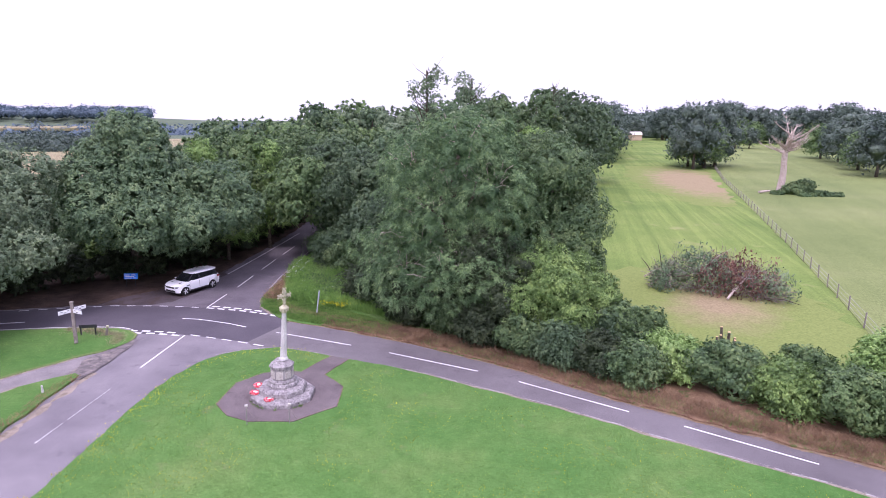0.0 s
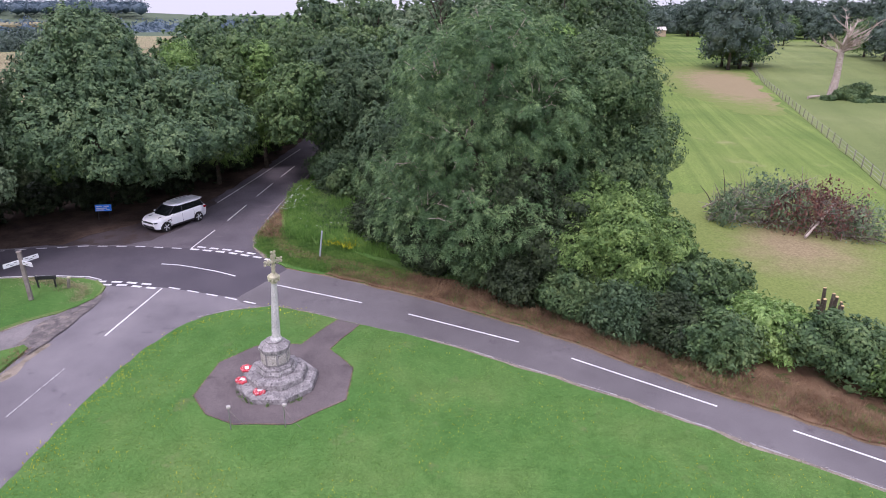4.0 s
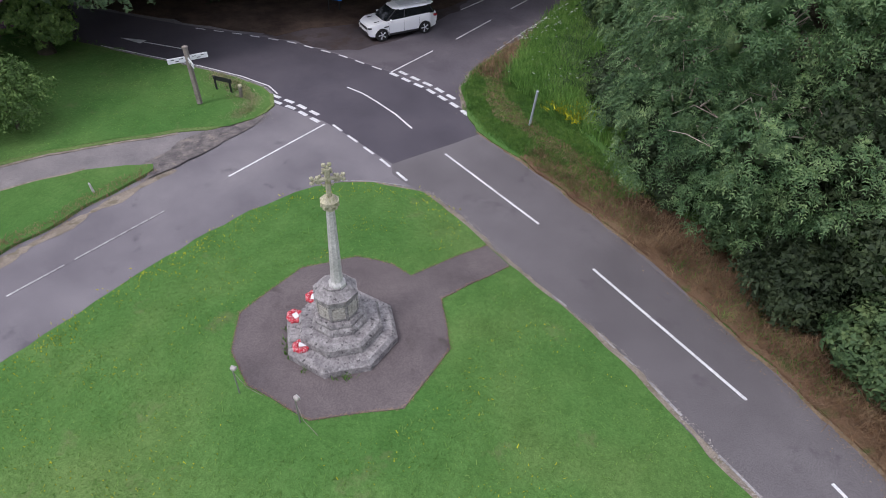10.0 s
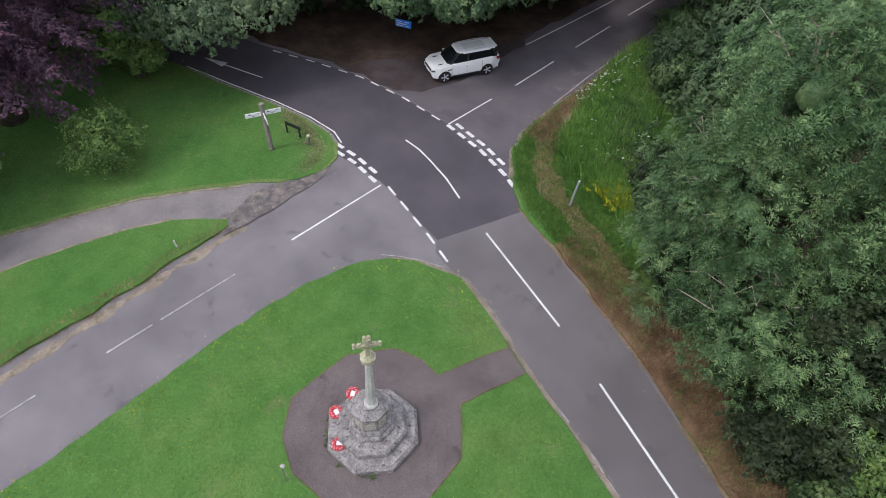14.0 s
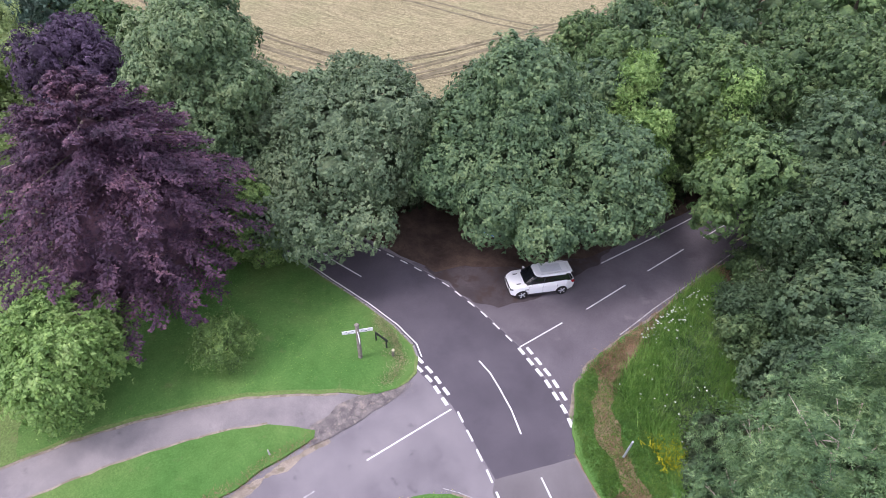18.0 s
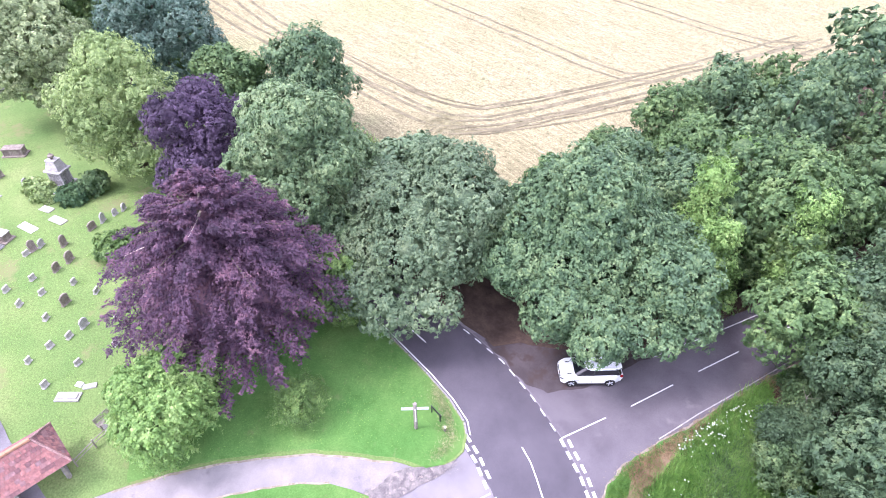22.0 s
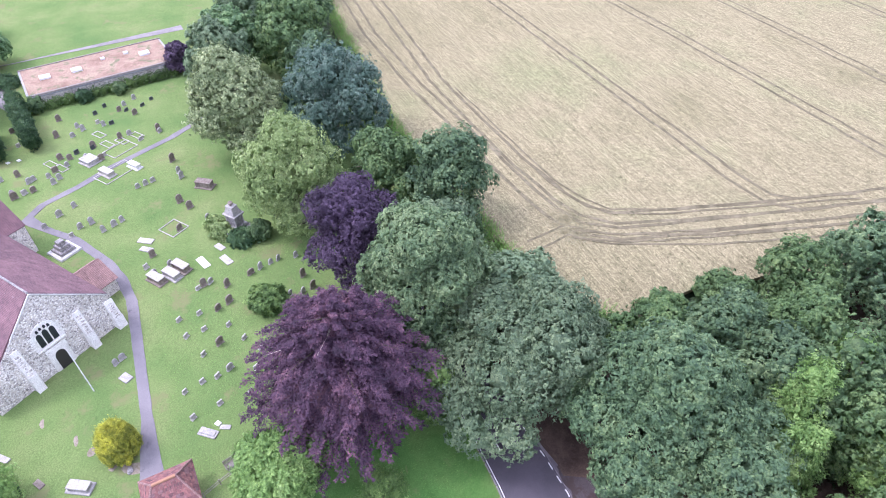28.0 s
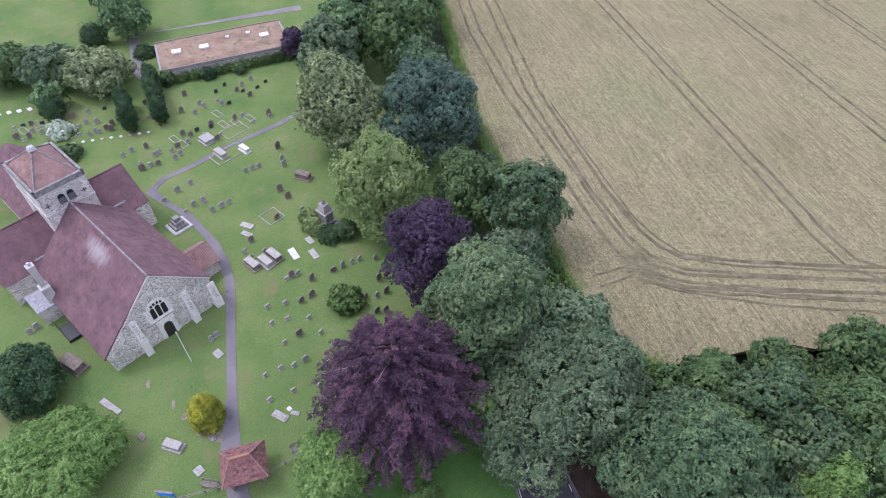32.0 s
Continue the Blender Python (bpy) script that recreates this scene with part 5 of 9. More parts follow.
# the ash and oak over the eastern lane
tree("ash_tree", 0.9, 42.8, 15.0, 6.0, L_ASH, "large feathery ash tree hanging over the lane", bottom=1.0, seed=31, lobes=17, clumps=8600, per=45, spread=0.3, size=0.095, droop=0.45, style="pinnate", light=True, reach=0.36, trunk=0.42, aspect=0.42, core=0.22, low=-0.75, bare=110, extra_lobes=[(-4.2, -0.4, 3.6, 1.9, 1.9, 1.7), (-3.2, -2.6, 3.7, 2.0, 1.9, 1.8), (-0.6, -3.9, 4.2, 2.2, 2.0, 1.9), (1.8, -4.0, 4.6, 2.0, 1.8, 1.7), (-4.8, 2.0, 4.6, 2.0, 2.0, 1.9)])
tree("oak_tree", 6.6, 45.0, 13.4, 5.6, L_OAK, "dense dark green oak beside the paddock", bottom=0.8, seed=32, lobes=12, clumps=4200, per=26, spread=0.28, size=0.15, light=True)
# growth coloured near black for the shade beneath the ash
tree("hedgerow_tree", 3.6, 40.2, 7.5, 4.0, L_SHADE, "dark growth under an ash tree, shade put into its leaf colour", bottom=0.1, seed=33, lobes=8, clumps=2400, per=20, spread=0.26, size=0.15, light=True, low=-0.8)
tree("field_maple_tree", 7.6, 37.8, 6.6, 3.6, L_MAPLE, "yellow-green field maple in the hedge", bottom=0.2, seed=34, lobes=10, clumps=3000, per=26, spread=0.25, size=0.135, low=-0.8, light=True)
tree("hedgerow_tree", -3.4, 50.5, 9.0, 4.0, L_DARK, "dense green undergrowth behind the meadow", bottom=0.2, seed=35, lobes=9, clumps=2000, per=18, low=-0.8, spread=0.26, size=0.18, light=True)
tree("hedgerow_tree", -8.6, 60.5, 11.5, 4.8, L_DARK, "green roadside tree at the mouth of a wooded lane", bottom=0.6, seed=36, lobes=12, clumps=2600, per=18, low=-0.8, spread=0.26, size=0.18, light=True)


def shrub_row(name, spots, mat, label, group, seed=50, leaf=0.25, dens=1.0):
    for i, (x, y, h, r) in enumerate(spots):
        tree(name, x, y, h, r, mat[i % len(mat)], label, "shrub", bottom=0.05, seed=seed + i, lobes=8, light=True, clumps=int((330 if i % 2 else 210) * r * dens), per=13 if i % 2 else 15, spread=0.13 if i % 2 else 0.24, size=leaf, low=-0.85, style="frond" if i % 2 else "dome", reach=0.5, aspect=0.6, ragged=0.16, trunk=0.07, core=0.75, group=group)


shrub_row("hedge_shrub", [(11.2, 36.0, 3.8, 2.4), (12.8, 32.8, 2.6, 1.8), (15.2, 31.0, 3.0, 2.1), (17.4, 29.0, 2.6, 1.9), (19.6, 27.2, 3.2, 2.2), (21.8, 25.4, 2.6, 1.9), (24.0, 23.8, 3.2, 2.2), (26.4, 22.2, 2.6, 2.0), (30, 19.6, 3.2, 2.3), (33, 17.6, 3.2, 2.4), (20.0, 31.6, 2.4, 1.8), (23.4, 29.4, 3.8, 2.3), (26.2, 27.0, 3.2, 2.0)], [L_WOOD, L_BRIGHT, L_OAK, L_MAPLE, L_WOOD], "tangled green hedge shrub above the bank", "hedge along the lane", 50, 0.155, 1.9)
shrub_row("hedge_shrub", [(-2.6, 41.8, 3.2, 2.0), (0.6, 40.0, 2.6, 1.6), (-4.2, 44.4, 4.0, 2.2), (2.5, 37.7, 2.8, 1.6), (4.8, 36.0, 2.8, 1.7), (6.9, 34.4, 2.8, 1.7), (8.9, 33.0, 2.8, 1.7), (10.6, 31.8, 2.6, 1.6), (10.0, 35.6, 3.4, 2.0), (-5.6, 46.6, 3.6, 2.0), (-9.0, 54.4, 3.6, 1.9), (-9.6, 56.4, 4.0, 2.4), (-4.0, 47.6, 5.0, 2.4), (-11.4, 60.6, 3.4, 1.9)], [L_SHADE, L_OAK, L_DARK], "dark shrub at the foot of an ash tree, mostly shade-darkened leaves", "undergrowth below the ash", 70, 0.15, 1.9)
shrub_row("hedge_shrub", [(-44.8, 48.6, 2.8, 1.8), (-47.2, 47.2, 3.2, 2.0), (-50.0, 46.4, 3.0, 2.0), (-54.0, 45.6, 3.0, 1.9), (-60.8, 43.4, 3.2, 2.0), (-64.4, 42.4, 3.2, 2.0), (-67.8, 41.6, 3.4, 2.2), (-71.4, 41.0, 3.2, 2.0), (-80.0, 38.6, 3.2, 2.0), (-83.0, 37.6, 3.4, 2.2), (-40.4, 50.4, 3.2, 2.0), (-38.6, 53.2, 3.0, 1.9), (-37.6, 55.8, 3.2, 2.0), (-35.6, 56.6, 3.4, 2.2), (-33.6, 58.4, 3.6, 2.2)], [L_WOOD, L_GREY, L_MAPLE], "green hedge shrub on the edge of the wheat", "hedge along the wheat", 240, 0.3, 0.5)
# undergrowth added in shade-dark leaves to darken the tunnel of the lane
shrub_row("hedge_shrub", [(-38.4, 48.0, 2.6, 2.0), (-35.0, 49.6, 2.4, 1.9), (-32.0, 51.8, 2.6, 2.0), (-29.2, 54.0, 2.6, 2.0), (-26.8, 55.4, 2.4, 1.9), (-24.8, 58.0, 2.8, 2.0), (-23.4, 61.6, 2.8, 2.0), (-22.4, 65.6, 3.0, 2.0), (-21.8, 69.4, 3.2, 2.0), (-21.4, 73.4, 3.2, 2.0), (-21.0, 77.6, 3.4, 2.2), (-20.6, 82, 3.4, 2.2), (-11.6, 64.4, 3.2, 1.8), (-11.2, 68.6, 3.2, 1.8), (-10.8, 73, 3.2, 1.8), (-10.6, 77.5, 3.4, 2.0), (-10.8, 83, 3.4, 2.0)], [L_SHADE], "undergrowth below roadside trees, leaves darkened for their shade", "undergrowth by the lane", 260, 0.34, 0.28)
shrub_row("round_bush", [(-50.4, 23.9, 2.3, 2.1)], [L_MAPLE], "rounded clipped green bush among gravestones", "", 80)
shrub_row("churchyard_shrub", [(-62.4, 19.4, 1.6, 1.3), (-60.8, 21.6, 1.4, 1.3), (-61.0, 23.6, 2.2, 1.5), (-64.4, 18.6, 1.1, 0.9), (-35.0, 2.6, 2.0, 1.6), (-79, -15.6, 1.6, 1.6)], [L_LIME, L_YEW, L_OAK], "low shrub beside old tombs", "", 83)
shrub_row("flowering_bush", [(-84.4, -18.6, 2.0, 2.0)], [L_WHITE], "rounded white-flowering bush among graves", "", 95)


def columnar(name, x, y, h, r, mat, label, seed, group="", size=0.2, dens=1.0):
    lob = [(0, 0, h * 0.5, r, r, h * 0.5), (r * 0.25, 0.1, h * 0.42, r * 0.85, r * 0.9, h * 0.42), (-r * 0.2, -0.15, h * 0.55, r * 0.8, r * 0.8, h * 0.42)]
    return tree(name, x, y, h, r, mat, label, "tree", seed=seed, light=True, clumps=int(130 * r * h ** 0.7 * dens), per=12, spread=0.15, size=size, droop=-0.6, low=-0.9, style="spray", custom=lob, trunk=0.12, core=0.8, ragged=0.035, group=group)


yr = np.random.default_rng(101)
flames = []
for k in range(120):
    # upright plumes packed over a dome
    f_ = (k + 0.5) / 120
    up_, a_ = 1 - f_, k * 2.39996
    rr_ = 1.45 * math.sin(math.acos(up_ * 0.97))
    flames.append((rr_ * math.cos(a_), rr_ * math.sin(a_), 0.35 + 2.9 * up_ ** 0.9 + yr.normal() * 0.08, 0.17, 0.17, 0.48))
tree("golden_yew", -37.2, 11.5, 4.0, 1.65, L_GOLD, "rounded golden yew of upright plumes beside the path", seed=101, light=True, clumps=5200, per=9, spread=0.07, size=0.09, droop=-0.6, low=-0.6, style="spray", custom=flames, knob=0, trunk=0.12, core=0.9, core_sub=1, ragged=0.05)
bm = bmesh.new()
bmesh.ops.create_icosphere(bm, subdivisions=2, radius=0.3)
for v in bm.verts:
    v.co = Vector((v.co.x * 1.1, v.co.y * 0.8, v.co.z * 0.6)) * (1 + 0.25 * noise.noise(v.co * 4))
tagged(part("boulder", bm, STONE), "pale rounded boulder at the foot of a golden yew", "stone").matrix_world = pose(-35.3, 12.2, gz(-35.3, 12.2) + 0.14)
for i, (x, y) in enumerate([(-86.6, -4.8), (-89.2, -5.8), (-91.6, -6.8), (-94.0, -7.8), (-96.4, -8.6), (-84.6, -8.6), (-87.4, -9.8), (-90, -11.0)]):
    columnar("irish_yew", x, y, 3.4 + 0.25 * (i % 3), 1.08, L_YEW, "columnar dark Irish yew in a churchyard row", 110 + i, "row of Irish yews")
tree("orchard_tree", -96.8, -16.4, 6.4, 5.2, L_PALE, "spreading greyish tree behind the yews", bottom=0.8, seed=41, light=True, clumps=700, per=18)
tree("orchard_tree", -98.4, -24.0, 6.2, 4.8, L_GREY, "spreading grey-green tree behind graves", bottom=0.8, seed=42, light=True, clumps=650, per=18)
tree("orchard_tree", -99.6, -31.5, 6.4, 5.0, L_WOOD, "dense green tree at the churchyard corner", bottom=0.6, seed=43, light=True, clumps=650, per=18)
tree("orchard_tree", -91.0, -22.0, 4.8, 2.6, L_ASH, "small bright green tree by the graves", bottom=0.5, seed=44, clumps=380, per=16)
columnar("dark_conifer", -88.4, -20.8, 3.2, 1.5, L_YEW, "small dark conifer among graves", 45)
tree("garden_tree", -113.0, -16.8, 8.0, 4.6, L_ASH, "green tree beside the flat-roofed building", bottom=0.6, seed=46, clumps=700, per=18)
columnar("dark_conifer", -110.0, -21.5, 3.4, 2.0, L_YEW, "dark conical bush on the lawn", 47)
tree("garden_tree", -124.0, -22.0, 7.4, 4.6, L_WOOD, "green tree on the far lawn", bottom=0.6, seed=48, clumps=500, per=18)
shrub_row("garden_shrub", [(-96.6, -6.2, 2.6, 1.2), (-98.4, -0.2, 1.8, 1.0), (-99.6, 4.6, 2.0, 1.1), (-106.2, -12.4, 1.6, 1.6)], [L_OAK, L_YEW], "small dark shrub by the hall walk", "", 130)
for i, (x, y, h, r, m_) in enumerate([(-92.5, 20.5, 13.0, 5.2, L_GREY), (-100, 22, 11.5, 5.0, L_ASH), (-98, 31.0, 14.0, 6.2, L_WOOD), (-109, 33.0, 14.5, 6.4, L_SYC), (-118, 30.5, 13.0, 6.0, L_WOOD), (-111, 23.0, 11.0, 4.8, L_GREY), (-88, 33.5, 11.5, 4.6, L_SYC), (-128, 33, 14, 6.5, L_WOOD), (-140, 34, 14, 6.5, L_SYC)]):
    tree("boundary_tree", x, y, h, r, m_, "full green tree on the churchyard boundary", bottom=0.8, seed=140 + i, light=True, clumps=800, per=16, spread=0.45, size=0.42, group="boundary trees")
tree("purple_plum_tree", -104.6, 13.2, 5.0, 2.2, L_PLUM, "small purple-leaved tree beside the flat building", bottom=0.5, seed=150, clumps=300, per=16)

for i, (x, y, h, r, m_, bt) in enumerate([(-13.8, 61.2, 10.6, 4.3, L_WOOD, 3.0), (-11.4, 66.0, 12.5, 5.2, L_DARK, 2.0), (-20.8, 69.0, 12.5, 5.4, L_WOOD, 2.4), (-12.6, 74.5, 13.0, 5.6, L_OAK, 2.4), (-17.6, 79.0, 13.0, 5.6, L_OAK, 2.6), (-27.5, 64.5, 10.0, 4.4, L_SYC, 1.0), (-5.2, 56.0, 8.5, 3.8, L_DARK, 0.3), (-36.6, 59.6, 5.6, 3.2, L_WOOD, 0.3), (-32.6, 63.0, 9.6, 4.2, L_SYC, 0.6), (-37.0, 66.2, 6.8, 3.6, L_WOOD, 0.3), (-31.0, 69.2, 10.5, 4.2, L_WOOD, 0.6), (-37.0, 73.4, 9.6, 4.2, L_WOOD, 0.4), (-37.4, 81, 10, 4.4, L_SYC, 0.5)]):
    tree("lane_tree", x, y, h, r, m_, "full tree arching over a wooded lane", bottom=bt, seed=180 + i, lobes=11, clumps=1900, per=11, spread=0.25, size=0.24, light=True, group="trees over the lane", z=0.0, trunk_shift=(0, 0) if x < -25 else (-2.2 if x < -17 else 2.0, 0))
for x, y, h, r, m_, sd in [(-24.2, 62.8, 12.0, 3.0, L_BRIGHT, 301), (-21.4, 60.6, 9.4, 2.5, L_BRIGHT, 302), (-18.9, 66.6, 11.6, 2.7, L_BRIGHT, 303), (-25.8, 67.6, 11.4, 3.2, L_BRIGHT, 304), (-22.4, 66.4, 9.6, 3.2, L_WOOD, 305)]:
    tree("young_tree", x, y, h, r, m_, "slender fresh green young tree at the wood edge", cone=0.8, bottom=0.8, seed=sd, lobes=9, clumps=1000, per=14, spread=0.22, size=0.2, droop=0.2, style="frond", reach=0.5, light=True, group="young trees by the wood", z=0.0, trunk=0.16)
# the woods along the lane: a few builds, set out again and again
rng = np.random.default_rng(7)
WOODS, BACK = [], []
for i, m_ in enumerate([L_WOOD, L_SYC, L_OAK, L_GREY, L_MAPLE, L_SYC, L_BRIGHT]):
    WOODS.append(tree("woodland_tree", -4 + 3.0 * i - 5 * (i % 2), 62 + 6.5 * i, 11.5 + (i * 1.7) % 3, 4.8, m_, "full-crowned woodland tree in a dense wood", cone=0.25 * (i % 3), bottom=0.8, seed=160 + i, lobes=11, light=True, clumps=1400, per=8, spread=0.24, size=0.28, low=-0.5, group="trees of the wood", core=0.74, core_sub=1, z=0.0))
for i, m_ in enumerate([L_WOOD, L_GREY, L_SYC]):
    BACK.append(tree("woodland_tree", 4 + 8 * i, 108 + 4 * i, 12.5 + i, 5.4, m_, "full-crowned tree deep in a wood", bottom=1.0, seed=170 + i, lobes=9, light=True, clumps=420, per=7, spread=0.42, size=0.6, low=-0.4, group="trees of the wood", core=0.8, core_sub=1, z=0.0, knob=2))
spots = []
for gy in np.arange(60, 172, 8.4):
    for gx in np.arange(-38, 62, 7.6):
        x, y = gx + rng.uniform(-2.2, 2.2), gy + rng.uniform(-2.2, 2.2)
        right = 4.5 + (y - 47) * 0.27
        lane = -17 + (y - 60) * 0.05
        if x > right - 4 or (abs(x - lane) < (7.0 if y < 82 else 3.2)) or x < -36.5:
            continue
        if any((x - w.location.x) ** 2 + (y - w.location.y) ** 2 < 25 for w in WOODS + BACK):
            continue
        spots.append((x, y))
for i, (x, y) in enumerate(spots):
    near = y < 92
    s = rng.uniform(0.85, 1.15) * (1.0 + 0.25 * ss((y - 100) / 70)) * (1.0 if x > -27 else 0.74 if y < 76 else 0.86)
    src = (WOODS[i % 7] if i % 7 != 6 or i % 2 else WOODS[0]) if near else BACK[i % 3]
    copy_thing(src, pose(x, y, 0.0, 0, 0, rng.uniform(0, 360)) @ Matrix.Diagonal((s, s, s * rng.uniform(0.88, 1.1), 1)))

# ---- war memorial ----
MZ = 0.36
memorial = empty("memorial_cross", pose(MX, MY, MZ), "weathered grey stone memorial cross on octagonal steps", "memorial")


SLIM = Matrix.Diagonal((0.93, 0.93, 1, 1))


def octagon(r, z, c=(0, 0)):
    return [(c[0] + r * math.cos(math.pi / 8 + k * math.pi / 4), c[1] + r * math.sin(math.pi / 8 + k * math.pi / 4), z) for k in range(8)]


def step_stones(r_out, r_in, z0, z1, chamfer):
    """One step of eight mitred stones, each with a sloping nosing and an open joint."""
    for k in range(8):
        a0, a1 = math.pi / 8 + k * math.pi / 4 + 0.0015, math.pi / 8 + (k + 1) * math.pi / 4 - 0.0015

        def q(r, a, z):
            return (r * math.cos(a), r * math.sin(a), z)
        bm = bmesh.new()
        dz = random.uniform(-0.006, 0.006)
        sect = [(r_in, z0), (r_out, z0), (r_out, z1 - chamfer), (r_out - chamfer * 0.9, z1 + dz), (r_in, z1 + dz + 0.015)]
        prism(bm, [q(r, a0, z) for r, z in sect], [q(r, a1, z) for r, z in sect])
        bmesh.ops.recalc_face_normals(bm, faces=bm.faces)
        bmesh.ops.transform(bm, matrix=SLIM, verts=bm.verts)
        part("step_stone", bm, STONE, memorial)


step_stones(1.74, 1.1, -0.12, 0.36, 0.13)
step_stones(1.3, 0.72, 0.3, 0.70, 0.1)
step_stones(0.86, 0.5, 0.66, 0.9, 0.08)
step_stones(0.76, 0.4, 0.88, 1.06, 0.07)
bm = bmesh.new()
prism(bm, octagon(0.57, 0.9), octagon(0.57, 1.72))
part("plinth", bm, STONE, memorial)
for k in range(8):
    a = k * math.pi / 4
    bm = bmesh.new()
    box(bm, (0, 0, 0), (0.03, 0.34, 0.42), bevel=0.008)
    box(bm, (0.02, 0, -0.02), (0.02, 0.13, 0.3), bevel=0.006)
    bmesh.ops.transform(bm, matrix=Matrix.Rotation(a, 4, "Z") @ Matrix.Translation((0.532, 0, 1.36)), verts=bm.verts)
    part("carved_panel", bm, WORN_STONE, memorial, "worn carved shield panel")
bm = bmesh.new()
prism(bm, octagon(0.625, 1.7), octagon(0.625, 1.8))
prism(bm, octagon(0.6, 1.8), octagon(0.38, 1.98))
prism(bm, octagon(0.34, 1.96), octagon(0.34, 2.04))
part("plinth_cap", bm, STONE, memorial, "lichen-spotted moulded stone cap")
LEANING = Matrix.Translation((0.1, 0, 2.0)) @ Matrix.Rotation(radians(3.4), 4, "Y") @ Matrix.Diagonal((0.95, 0.95, 0.93, 1))
bm = bmesh.new()
for r0, z0, r1, z1 in ((0.25, 0.0, 0.25, 0.1), (0.25, 0.1, 0.18, 0.2), (0.18, 0.2, 0.115, 2.72)):
    prism(bm, octagon(r0, z0), octagon(r1, z1))
bmesh.ops.transform(bm, matrix=LEANING, verts=bm.verts)
part("shaft", bm, PALE_STONE, memorial, "tapering octagonal pale stone shaft")
bm = bmesh.new()
for r0, z0, r1, z1 in ((0.13, 2.68, 0.15, 2.76), (0.15, 2.76, 0.24, 2.9), (0.25, 2.9, 0.25, 2.99), (0.22, 2.99, 0.12, 3.1)):
    prism(bm, octagon(r0, z0), octagon(r1, z1))
for k in range(8):
    a = k * math.pi / 4
    box(bm, (0.2 * math.cos(a), 0.2 * math.sin(a), 2.83), (0.07, 0.09, 0.1), a, 0.015)
bmesh.ops.transform(bm, matrix=LEANING, verts=bm.verts)
part("capital", bm, LICHEN, memorial, "carved lichened capital")
bm = bmesh.new()
box(bm, (0, 0, 3.5), (0.13, 0.13, 0.86), bevel=0.025)
box(bm, (0, 0, 3.62), (0.62, 0.1, 0.1), bevel=0.025)
for sx, sz in ((0.31, 0), (-0.31, 0), (0, 0.34)):
    for dx, dz in ((0, 0), (0.07, 0.07), (-0.07, 0.07), (0.07, -0.07), (-0.07, -0.07)):
        r = bmesh.ops.create_icosphere(bm, subdivisions=1, radius=0.062)
        bmesh.ops.translate(bm, verts=r["verts"], vec=(sx + dx, 0, 3.62 + sz + dz))
for k in range(12):
    a = 2 * math.pi * k / 12
    box(bm, (0.21 * math.cos(a), 0, 3.62 + 0.21 * math.sin(a)), (0.07, 0.06, 0.07), 0, 0.02)
bmesh.ops.transform(bm, matrix=LEANING @ Matrix.Rotation(radians(51), 4, "Z"), verts=bm.verts)
part("cross_head", bm, LICHEN, memorial, "foliated ring cross head, mottled with lichen")

RED = surface("red_paper_poppies", (0.35, 0.02, 0.03), (0.55, 0.03, 0.05), (0.65, 0.08, 0.1), 8.0, 40, 0.7, 0.6, 0.01, stain=(0.66, 0.5, 0.5), stain_scale=24, stain_at=0.52)
wreath_spots = [(-8.5, 28.24, 0.36, 24), (-9.42, 28.98, 0.37, -35), (-9.5, 29.86, 0.37, -80)]
for i, (x, y, z, rz) in enumerate(wreath_spots):
    w = empty("poppy_wreath", pose(x, y, MZ + z - 0.02, -5 if i else -4, 4, rz), "red poppy wreath with a white card on stone steps", "wreath", "wreaths on the memorial")
    bm = bmesh.new()
    for k in range(22):
        a = 2 * math.pi * k / 22
        r = bmesh.ops.create_icosphere(bm, subdivisions=1, radius=0.07 + 0.012 * (k % 3))
        bmesh.ops.translate(bm, verts=r["verts"], vec=(0.17 * math.cos(a) + random.uniform(-0.015, 0.015), 0.17 * math.sin(a), 0.05 + 0.015 * (k % 2)))
    part("poppy_ring", bm, RED, w)
    bm = bmesh.new()
    tube(bm, [(0, 0, 0.0), (0, 0, 0.07)], [0.16, 0.14], 14)
    part("backing", bm, RED, w)
    bm = bmesh.new()
    box(bm, (0.02, 0.02, 0.11), (0.2, 0.15, 0.012), 0.3, 0.003)
    part("card", bm, WHITE, w, "white message card")

# small floodlights on stakes in front of the memorial
GREYMETAL = plain("dull_grey_metal", (0.35, 0.34, 0.33), 0.5, 0.6)
PALE_METAL = plain("pale_lamp_casing", (0.42, 0.39, 0.36), 0.7)
for x, y, rz in ((-9.05, 26.42, 20), (-7.12, 26.6, -10)):
    f = empty("floodlight", pose(x, y, 0.36, 0, 0, rz), "small pale floodlight on a thin stake at the paving edge", "floodlight", "memorial floodlights")
    bm = bmesh.new()
    tube(bm, [(0, 0, -0.15), (0.02, 0, 0.9)], [0.02, 0.016], 6)
    part("stake", bm, GREYMETAL, f)
    bm = bmesh.new()
    box(bm, (0.02, 0.04, 0.94), (0.15, 0.09, 0.1), 0, 0.02)
    part("lamp_head", bm, PALE_METAL, f)
    bm = bmesh.new()
    box(bm, (0.02, 0.095, 0.94), (0.15, 0.012, 0.09), 0, 0.004)
    part("lamp_glass", bm, plain("frosted_lens", (0.5, 0.5, 0.48), 0.3), f, "pale lens")
    bm = bmesh.new()
    tube(bm, [(0.02, 0, 0.85), (0.3, -0.05, 0.4), (0.62, 0.05, 0.0)], [0.007, 0.007, 0.007], 5)
    part("cable", bm, OLDWOOD, f)

# ---- finger post, name board and small posts ----
sign = empty("finger_post", pose(-23.35, 37.4, 0.2), "weathered wooden post with white direction arms", "signpost")
bm = bmesh.new()
box(bm, (0, 0, 1.25), (0.2, 0.2, 2.7), 0.3, 0.02, 0.9)
